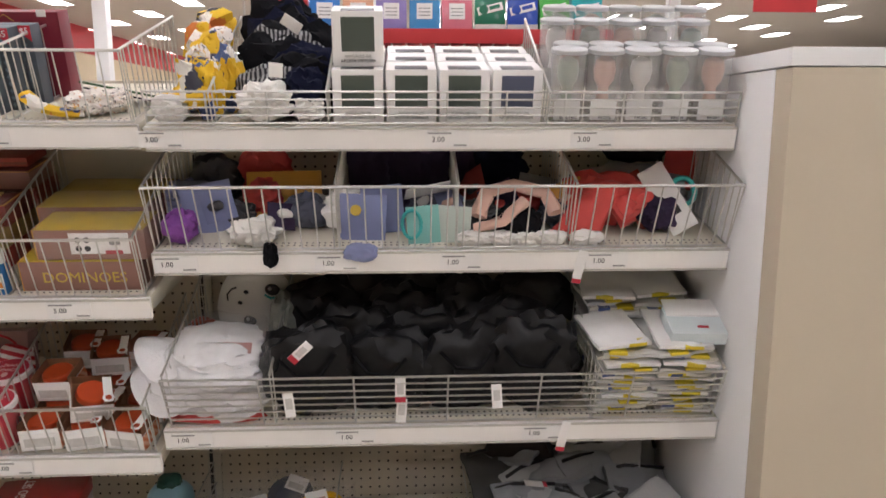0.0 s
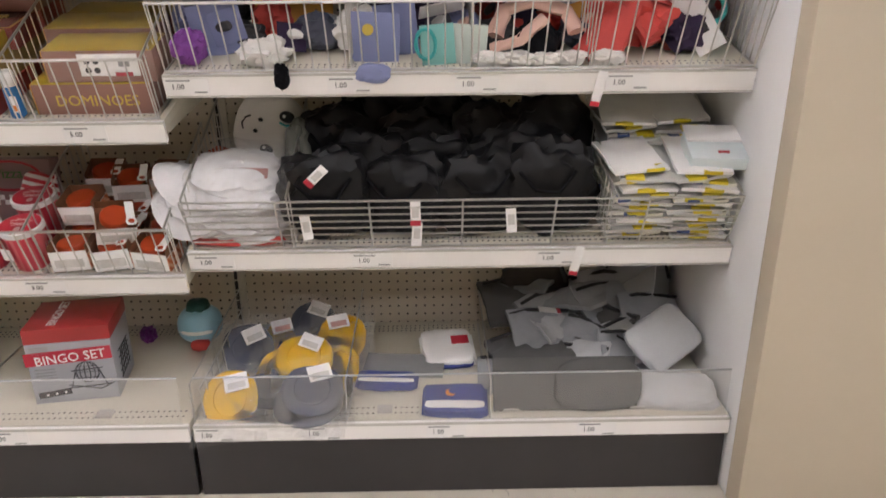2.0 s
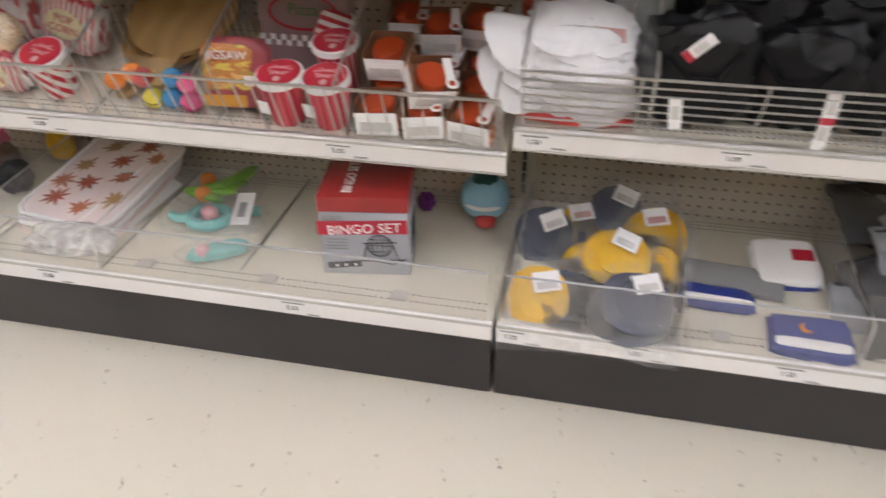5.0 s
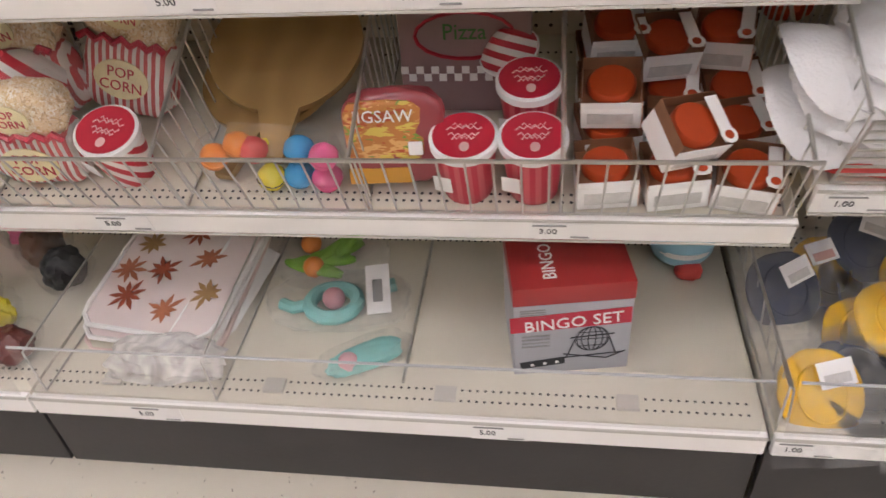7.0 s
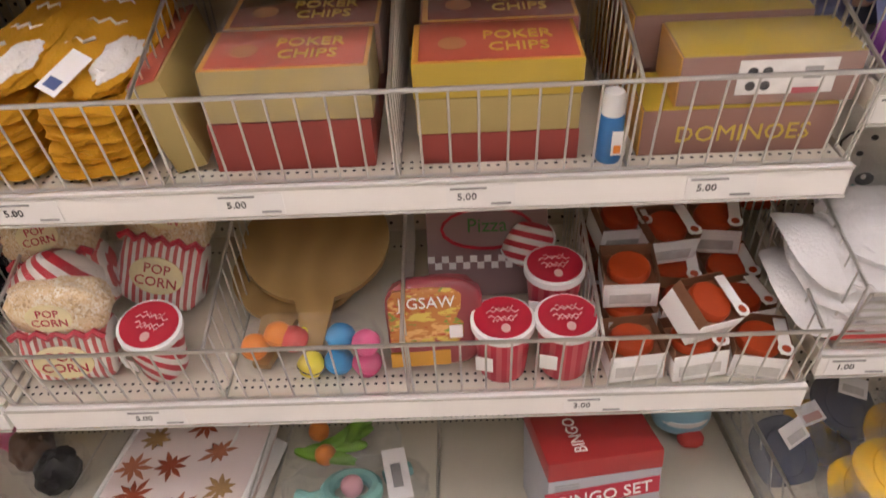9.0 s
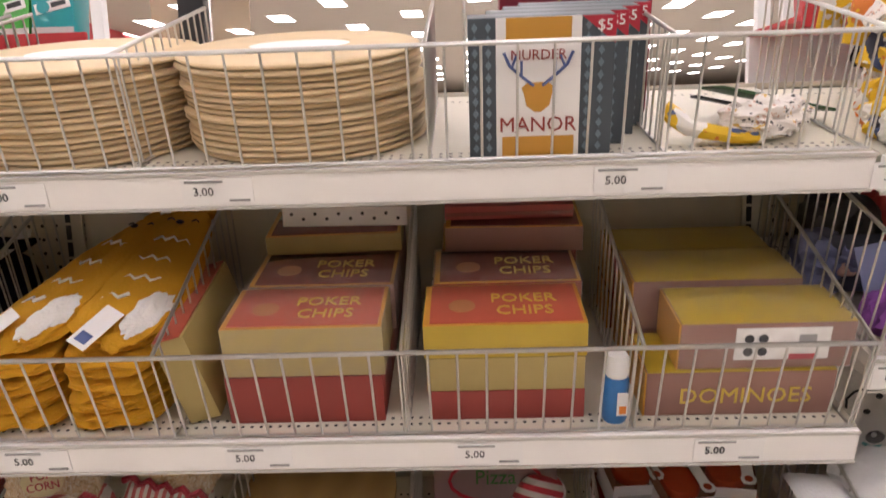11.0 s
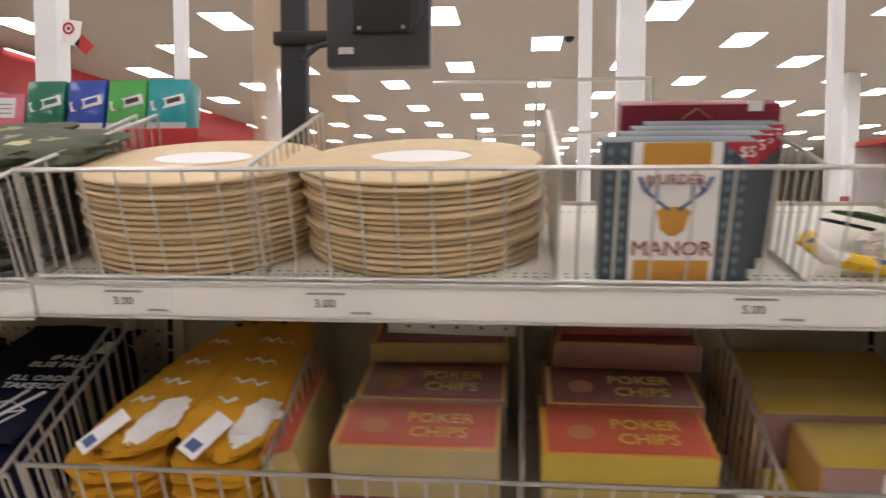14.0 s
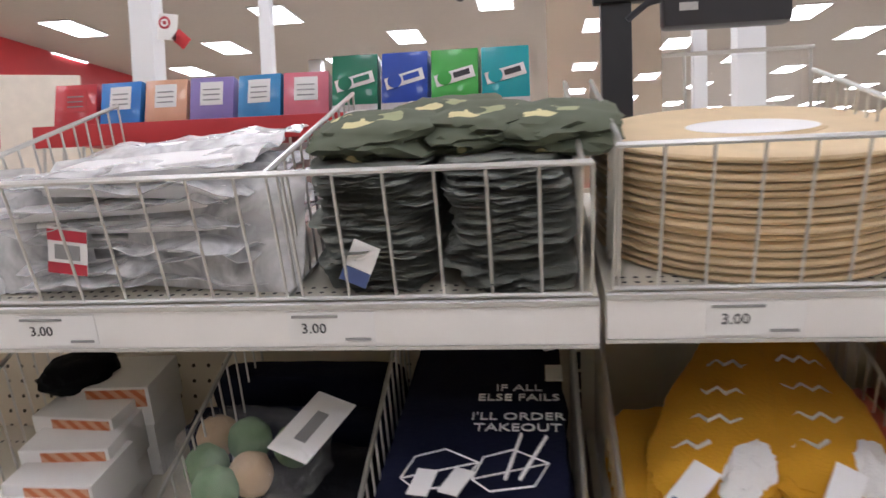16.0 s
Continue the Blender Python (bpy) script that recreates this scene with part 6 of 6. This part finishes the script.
random.seed(67)
PACK = [mesh_of(sheet(0.12, 0.155, 590 + k, 0.009, 0.0075, 9, 11, m=Matrix.Translation((0, 0.077, 0.007))), M_PACKWHITE[k], name="pack") for k in range(3)]
YEDGE = mesh_of(box(-0.02, 0.02, -0.003, 0.02, 0.005, 0.0125, 0.001), M_YELLOWCARD, name="yellow_edge")
NEDGE = mesh_of(box(-0.012, 0.016, -0.003, 0.02, 0.003, 0.012, 0.001), M_TEXTBLUE, name="navy_edge")
for c, u in enumerate((0.395, 0.52)):
    for k in range(13):
        for r in range(2):
            p = thing("towel_packet", "flat white packet with a yellow and navy edge", "packet", on("R2", u + rnd(-0.012, 0.012), 0.02 + 0.17 * r + rnd(-0.01, 0.012), 0.001 + (0.0135 if r == 0 else 0.0165) * k, rnd(-2, 5), rnd(-3, 3), rnd(-9, 9)), "stacked white packets")
            part("pack", PACK[k % 3] if k else PACK[0], None, p)
            if r == 0 or k > 9:
                part("yellow_edge", YEDGE, None, p, "yellow card edge", m=pose(rnd(-0.03, 0.03), 0, 0.0))
            if k % 3 == 1:
                part("navy_edge", NEDGE, None, p, m=pose(rnd(-0.04, 0.0), 0, 0))
bxw = thing("small_carton", "pale blue-white carton on the packet stack", "box", on("R2", 0.545, 0.03, 0.17, 8, 0, -3))
part("carton", box(-0.06, 0.06, 0, 0.1, 0, 0.03, 0.002), mat("ice_card", (0.7, 0.78, 0.8), 0.5), bxw)
part("flap", box(-0.058, 0.058, 0.06, 0.12, 0.0302, 0.035, 0.001), M_WHITE, bxw)
part("red_print", box(0.0, 0.024, 0.02, 0.028, 0.0302, 0.031, 0), M_REDCARD, bxw)

# ---- goods: right bay, second shelf: hair accessories ----
random.seed(71)
def card(u, v, w, wd, h, material, label, rx=-12, ry=0, rz=0):
    t = thing("accessory_card", label, "accessory card", on("R3", u, v, w, rx, ry, rz), "carded accessories")
    part("card", box(-wd / 2, wd / 2, 0, 0.002, 0, h, 0.0008), material, t)
    return t


lump("bath_scrubber", "purple mesh bath scrubber", "scrubber", "R3", -0.56, 0.05, 0.0, (0.07, 0.06, 0.07), 600, M_PURPLE, 0.25)
lump("hair_scrunchie", "white fluffy hair scrunchie", "scrunchie", "R3", -0.405, 0.04, 0.0, (0.1, 0.06, 0.055), 601, M_WHITEFLEECE, 0.4)
t = card(-0.505, 0.1, 0.0, 0.11, 0.11, M_PERI, "periwinkle accessory card leaning in the basket", -24, -8, 10)
part("flower", lathe([(0.012, 0), (0.012, 0.002)], 12, m=Matrix.Translation((0, -0.001, 0.06)) @ FRONT), M_GOLD, t)
card(-0.36, 0.17, 0.0, 0.17, 0.115, M_ORANGEWOOD, "orange card pack in the accessory basket", -30, 0, 4)
t = card(-0.18, 0.05, 0.0, 0.1, 0.1, M_PERI, "periwinkle card pack with a small flower", -12, 3, 0)
part("flower", lathe([(0.012, 0), (0.012, 0.002)], 12, m=Matrix.Translation((-0.015, -0.001, 0.065)) @ FRONT), M_GOLD, t)
card(-0.13, 0.09, 0.0, 0.09, 0.105, M_PERI, "second periwinkle card pack", -16, -4, 6)
t = card(-0.045, 0.03, 0.0, 0.07, 0.082, M_AQUA, "pale aqua card with a hair tie", -10, -4, 4)
part("hair_tie", tube([(-0.025 + 0.02 * math.cos(a), -0.004, 0.045 + 0.03 * math.sin(a)) for a in [6.28318 * j / 20 for j in range(21)]], 0.004, 6), M_TEAL, t, "teal elastic hair tie")
card(0.005, 0.035, 0.0, 0.09, 0.08, mat("pale_mint_card", (0.55, 0.62, 0.58), 0.5), "pale mint and pink card pack", -10, 3, -4)
card(-0.04, 0.14, 0.07, 0.1, 0.06, M_WHITE, "white card lying on the heap", 50, -8, 12)
ribbon("headband", "blush satin twisted headband", "headband", "R3", [(0.07, 0.06, 0.05), (0.09, 0.1, 0.09), (0.15, 0.11, 0.105), (0.22, 0.09, 0.09), (0.235, 0.05, 0.06)], 0.035, M_BLUSH, seed=3)
ribbon("headband", "pale satin headband loop", "headband", "R3", [(0.06, 0.04, 0.03), (0.12, 0.03, 0.05), (0.17, 0.05, 0.09)], 0.028, M_BLUSH, seed=4)
lump("hair_scrunchie", "black velvet hair scrunchie", "scrunchie", "R3", 0.155, 0.055, 0.0, (0.1, 0.07, 0.075), 603, M_BLACKCLOTH, 0.25)
for k, u in enumerate((0.06, 0.12, 0.17, 0.22, 0.3)):
    lump("hair_scrunchie", "small white fluffy scrunchie at the basket front", "scrunchie", "R3", u, 0.022, 0.0, (0.07, 0.035, 0.03), 605 + k, M_WHITEFLEECE, 0.3, group="white scrunchies")
for k in range(4):
    ribbon("headband", "coral fabric headband in a heap", "headband", "R3", [(0.25 + 0.02 * k, 0.05, 0.01), (0.3 + 0.02 * k, 0.09, 0.06 + 0.015 * k), (0.36 + 0.015 * k, 0.11, 0.085), (0.4 + 0.01 * k, 0.06, 0.03 + 0.02 * k)], 0.045, M_CORAL, "coral headbands", seed=8 + k)
lump("headband", "coral twisted headband lying across", "headband", "R3", 0.36, 0.16, 0.0, (0.2, 0.12, 0.11), 612, M_CORAL, 0.3)
t = card(0.53, 0.06, 0.015, 0.06, 0.16, M_WHITE, "white card with a small black print, leaning", -30, -32, 0)
part("black_print", box(-0.012, 0.012, -0.001, 0, 0.04, 0.06, 0), M_INK, t)
t = card(0.47, 0.1, 0.01, 0.06, 0.13, M_WINE, "wine-red card leaning in the basket", -30, -30, 0)
th = thing("hair_tie", "teal elastic hair tie on a card", "hair tie", on("R3", 0.53, 0.1, 0.07, -30, 0, 0))
part("band", tube([(0.026 * math.cos(a), 0, 0.02 + 0.03 * math.sin(a)) for a in [6.28318 * j / 20 for j in range(21)]], 0.006, 6), M_TEAL, th)
t = card(0.56, 0.24, 0.05, 0.08, 0.15, M_CORAL, "coral red plastic card pack", -12, 10, 0)
lump("hair_scrunchie", "black velvet headband at the back", "headband", "R3", 0.47, 0.3, 0.1, (0.16, 0.07, 0.06), 615, M_BLACKCLOTH, 0.2)
lump("accessory_heap", "flat clear packets under the headbands", "packet", "R3", 0.45, 0.25, 0.0, (0.25, 0.2, 0.1), 616, M_GREYBAG, 0.2)
for k in range(12):
    lump("hair_accessory", "small mixed hair accessory in the basket", "accessory", "R3", -0.58 + 0.095 * k + rnd(-0.02, 0.02), rnd(0.1, 0.26), 0.0, (rnd(0.08, 0.12), rnd(0.06, 0.1), rnd(0.05, 0.09)), 620 + k, [M_PERI, M_DKGREY, M_CORAL, M_SLATE, M_WHITE, M_DKPURPLE][k % 6], 0.3, group="mixed accessories")
for k in range(16):
    t = card(-0.56 + 0.072 * k + rnd(-0.02, 0.02), rnd(0.07, 0.24), rnd(0.0, 0.04), rnd(0.06, 0.1), rnd(0.05, 0.09), [M_SLATE, M_PERI, M_WINE, M_DKPURPLE, M_GREYBAG, M_ORANGEWOOD, M_DKGREY][k % 7], "small carded hair accessory tilted in the basket", rnd(-60, -10), rnd(-40, 40), rnd(-35, 35))
    part("hair_clip", soft(0.035, 0.012, 0.02, 660 + k, 0.25, 2.4, 3, m=Matrix.Translation((rnd(-0.015, 0.015), -0.006, 0.025))), [M_BLUSH, M_DKGREY, M_CORAL, M_WHITEFLEECE][k % 4], t)
for k in range(3):
    lump("hair_accessory", "dark purple cloth heaped at the back", "cloth", "R3", -0.16 + 0.09 * k, 0.32, 0.0, (0.13, 0.1, 0.18 + 0.01 * k), 640 + k, M_DKPURPLE, 0.25)
lump("hair_accessory", "navy cloth bow standing at the back", "bow", "R3", 0.14, 0.3, 0.0, (0.12, 0.06, 0.16), 645, M_NAVY, 0.3)
lump("hair_accessory", "red cloth at the back of the basket", "cloth", "R3", -0.42, 0.3, 0.0, (0.12, 0.08, 0.14), 646, M_CORAL, 0.25)
lump("hair_accessory", "dark slippers at the back of the basket", "slippers", "R3", -0.53, 0.28, 0.0, (0.12, 0.1, 0.12), 647, M_DKGREY, 0.2)
lump("hair_accessory", "loose black hair tie hanging over the edge", "hair tie", "R3", -0.365, -0.012, -0.03, (0.03, 0.03, 0.05), 648, M_BLACKCLOTH, 0.3)
lump("hair_accessory", "blue cloth corner hanging over the edge", "cloth", "R3", -0.18, -0.014, -0.02, (0.07, 0.02, 0.04), 649, M_PERI, 0.2)


# ---- beyond the shelves: sweets rack, screen, posts, far store ----
GUM = [((0.55, 0.03, 0.04), 0), ((0.03, 0.2, 0.6), 0), ((0.72, 0.4, 0.25), 0), ((0.26, 0.2, 0.5), 0), ((0.04, 0.25, 0.55), 0), ((0.65, 0.16, 0.22), 0), ((0.0, 0.16, 0.08), 1), ((0.01, 0.06, 0.42), 1), ((0.06, 0.42, 0.06), 1), ((0.0, 0.34, 0.38), 1)]
for g, x0 in enumerate((-2.81, -0.44)):
    rack = thing("sweets_rack", "red wire sweets rack behind the shelving", "rack", pose(x0, 2.12, 0.0), "sweets racks")
    part("shelf_plate", box(-0.02, 0.95, -0.02, 0.24, 1.418, 1.43, 0.002), M_RED, rack, m=pose(0, 0, 0))
    part("front_lip", box(-0.02, 0.95, -0.03, -0.02, 1.405, 1.445, 0.002), M_RED, rack, "red front lip")
    part("panel", box(-0.02, 0.95, 0.24, 0.26, FLOOR_Z, 1.42, 0.002), M_WALLWHITE, rack)
    for k in range(24):
        wire(rack, (0.0 + 0.04 * k, -0.03, 1.33), (0.0 + 0.04 * k, -0.026, 1.41), 0.003, "rod")
    for k, (c, tall) in enumerate(GUM):
        m = mat("carton_colour", c, 0.35, vary=0.12, scale=25, coat=0.3)
        b = thing("gum_carton", ("tall" if tall else "small") + " bright chewing gum carton with a white label shape", "carton", pose(x0 + 0.045 + 0.0915 * k, 2.12, 1.443 + (0.0 if tall else -0.012), -10, 0, rnd(-5, 5)), "gum cartons")
        h = 0.112 if tall else 0.098
        part("carton", box(-0.0425, 0.0425, 0, 0.07, 0, h, 0.002), m, b)
        part("lower_edge", box(-0.0425, 0.0425, -0.0012, 0, 0, 0.018, 0), M_PRINTGREY if tall else m, b)
        if tall:
            part("label_stripe", box(-0.036, 0.036, -0.0014, -0.0004, -0.011, 0.011, 0.0004), M_WHITE, b, "white slanted label shape", m=pose(0, 0, h * 0.55, 0, -14, 0))
            part("label_mark", lathe([(0.013, 0), (0.013, 0.001)], 16, m=Matrix.Translation((-0.018, -0.0016, h * 0.52)) @ FRONT), m, b)
            part("label_bar", box(-0.002, 0.028, -0.0024, -0.0015, -0.005, 0.005, 0), M_INK if k > 7 else m, b, m=pose(0, 0, h * 0.56, 0, -14, 0))
        else:
            part("label_block", box(-0.022, 0.022, -0.0014, -0.0004, h * 0.45, h * 0.9, 0), M_WHITE if k else m, b, "white label block")
            for j in range(3):
                part("print_line", BAR, None, b, m=pose(0, -0.002, h * (0.55 + 0.1 * j)) @ Matrix.Diagonal((0.032, 1, 0.002, 1)))

ks = thing("checkout_screen", "black checkout screen on an arm fixed to a tall post", "screen", pose(-1.728, 2.34, 0.055))
part("post", box(-0.03, 0.03, -0.02, 0.02, -0.08, 2.15, 0.004), M_BLACK, ks, "black steel post")
part("arm", box(-0.045, 0.25, -0.03, 0.0, 1.605, 1.635, 0.004), M_BLACK, ks, "black arm")
part("brace", tube([(0.02, -0.02, 1.57), (0.06, -0.025, 1.6), (0.12, -0.03, 1.61)], 0.007, 8), M_DKGREY, ks)
scr = part("screen_back", box(0.085, 0.325, -0.05, 0.0, 1.545, 1.83, 0.012), M_DKGREY, ks, "dark grey screen back")
part("mount_plate", box(0.15, 0.28, -0.062, -0.0505, 1.62, 1.79, 0.004), M_BLACK, scr)
part("cable", tube([(0.28, -0.06, 1.62), (0.305, -0.07, 1.66), (0.3, -0.07, 1.75), (0.27, -0.065, 1.8)], 0.005, 6), M_DKGREY, scr)
part("maker_plate", box(0.115, 0.15, -0.0516, -0.0505, 1.575, 1.59, 0), M_PRINTGREY, scr)
for x in (0.165, 0.265):
    for z in (1.63, 1.78):
        part("screw", lathe([(0.005, 0), (0.004, 0.003)], 10, m=Matrix.Translation((x, -0.062, z)) @ FRONT), M_WIRE, scr)
pn = thing("clear_screen", "tall clear acrylic checkout screen", "screen", pose(-1.864, 2.43, 0.0))
part("panel", box(0, 0.24, 0, 0.006, 0.9, 2.3, 0.001), clear_mat("hazy_acrylic", (0.85, 0.68, 0.5), 0.35, 0.3), pn)
part("foot", box(0.0, 0.24, -0.03, 0.04, FLOOR_Z, 0.9, 0.005), M_WALLWHITE, pn)
rk = thing("rail_frame", "grey steel rail frame at the checkout", "rail", pose(-1.1, 4.95, 0.0))
wire(rk, (-0.6, 0, 2.01), (0.66, 0, 2.02), 0.012, "top_rail")
wire(rk, (0.64, 0, FLOOR_Z), (0.64, 0, 2.02), 0.01, "post")
wire(rk, (0.0, 0, FLOOR_Z), (0.0, 0, 2.01), 0.009, "post")
wire(rk, (-0.35, 0.1, 1.72), (0.5, 0.1, 1.73), 0.009, "rail")
wire(rk, (-0.35, 0.1, FLOOR_Z), (-0.35, 0.1, 1.72), 0.009, "post")
part("clear_panel", box(0.05, 0.6, 0.02, 0.026, 1.3, 2.0, 0.001), M_PLEXI, rk, "clear panel")


def column(x, y, r, label="white square steel column up to the ceiling"):
    c = thing("column", label, "column", pose(x, y, 0), "store columns")
    part("shaft", box(-r, r, -r, r, FLOOR_Z, 4.64, 0.006), M_WALLWHITE, c)
    part("base_guard", box(-r - 0.01, r + 0.01, -r - 0.01, r + 0.01, FLOOR_Z, 0.9, 0.006), M_PRINTGREY, c)


column(-0.33, 6.6, 0.1)
column(-0.68, 6.6, 0.05)
column(-4.13, 6.93, 0.05)
column(-4.62, 5.85, 0.085)
column(1.36, 7.0, 0.05)
column(-7.0, 18.0, 0.15)
column(7.0, 20.0, 0.15)
for x, y, z, sgn in ((-4.62, 5.8, 2.55, 1),):
    s = thing("hanging_sign", "small white sign with a red ring on a column", "sign", pose(x + 0.19, y - 0.02, z, 0, 8, 0) @ Matrix.Diagonal((0.45, 0.45, 0.45, 1)))
    part("board", box(-0.16, 0.16, 0, 0.012, -0.2, 0.2, 0.003), M_WHITE, s)
    part("red_ring", tube([(0.08 * math.cos(a) - 0.05, -0.004, 0.06 + 0.08 * math.sin(a)) for a in [6.28318 * j / 24 for j in range(25)]], 0.018, 6), M_REDCARD, s)
    part("red_dot", lathe([(0.03, 0), (0.03, 0.004)], 16, m=Matrix.Translation((-0.05, -0.001, 0.06)) @ FRONT), M_REDCARD, s)
    part("red_flag", box(0.16, 0.42, 0, 0.012, -0.1, 0.1, 0.003), M_RED, s, m=pose(0, 0, 0, 0, 35, 0))
cf = thing("wall_emblem", "red plate and cutlery emblem on a pale sign", "sign", pose(-6.5, 6.3, 2.0, 0, 0, 20))
part("stand", box(-0.1, 0.1, 0.02, 0.06, -2.025, -0.46, 0.004), M_WALLWHITE, cf)
part("board", box(-1.2, 0.9, 0.02, 0.06, -0.45, 0.42, 0.005), mat("pale_cream_sign", (0.78, 0.7, 0.6), 0.6), cf)
part("plate_ring", tube([(0.15 * math.cos(a), 0.0, 0.15 * math.sin(a)) for a in [6.28318 * j / 30 for j in range(31)]], 0.045, 8), M_RED, cf)
part("fork", box(-0.27, -0.24, 0.0, 0.012, -0.18, 0.18, 0.004), M_RED, cf)
part("knife", box(0.24, 0.27, 0.0, 0.012, -0.18, 0.18, 0.004), M_RED, cf)

hs = thing("hanging_sign", "red aisle sign hung below the ceiling", "sign", pose(7.0, 14.0, 3.5))
part("board", box(-0.6, 0.6, 0, 0.04, -0.3, 0.3, 0.005), M_RED, hs)
for s in (-0.5, 0.5):
    wire(hs, (s, 0.02, 0.3), (s, 0.02, 1.13), 0.006, "cord")
nw = thing("shelf_sign", "small red New sign on the end wall", "sign", pose(0.86, 2.3, 1.306))
part("board", box(-0.08, 0.08, 0, 0.006, 0, 0.035, 0.001), M_RED, nw)
letters("New", 0.03, M_WHITE, nw, front(0, -0.001, 0.018))

random.seed(83)
FAR = [mat("far_goods", c, 0.6, vary=0.3, scale=6) for c in ((0.45, 0.42, 0.4), (0.12, 0.06, 0.2), (0.05, 0.06, 0.09), (0.5, 0.35, 0.1), (0.08, 0.3, 0.28), (0.4, 0.05, 0.06), (0.6, 0.55, 0.5))]
for k in range(22):
    x, y = -11 + 3.1 * (k % 9) + rnd(-0.4, 0.4), 12 + 8 * (k // 9) + rnd(-1, 1)
    f = thing("far_shelving", "distant low store shelving filled with mixed goods", "shelving", pose(x, y, 0), "distant shelving")
    part("frame", box(-1.2, 1.2, -0.4, 0.4, FLOOR_Z, 1.1, 0.01), M_SHELF, f)
    part("cap_shelf", box(-1.2, 1.2, -0.45, 0.45, 1.1, 1.14, 0.005), M_WALLWHITE, f)
    for j in range(9):
        h = rnd(0.12, 0.34)
        part("goods", box(-1.15 + 0.26 * j, -1.15 + 0.26 * j + rnd(0.14, 0.25), -0.3, 0.1, 1.141, 1.14 + h, 0.01), random.choice(FAR), f)
for x, y, c in ((4.2, 7.5, (0.1, 0.2, 0.5)), (5.2, 8.0, (0.3, 0.16, 0.4)), (3.4, 8.5, (0.55, 0.6, 0.7))):
    f = thing("poster_board", "coloured poster board above distant shelving", "poster", pose(x, y, 0))
    part("stand", box(-0.05, 0.05, 0.02, 0.08, FLOOR_Z, 1.3, 0.004), M_WALLWHITE, f)
    part("poster", box(-0.45, 0.45, 0, 0.02, 1.3, 1.85, 0.004), mat("poster_print", c, 0.5, vary=0.4, scale=4), f)
for k in range(6):
    d = thing("ceiling_dome", "small dark camera dome on the ceiling", "camera dome", pose(-6 + 2.9 * k, 11 + 2.3 * (k % 3), 4.65, 180), "ceiling domes")
    part("dome", lathe([(0.11, 0.0), (0.1, 0.04), (0.06, 0.08), (0.015, 0.1)], 16), M_BLACK, d)
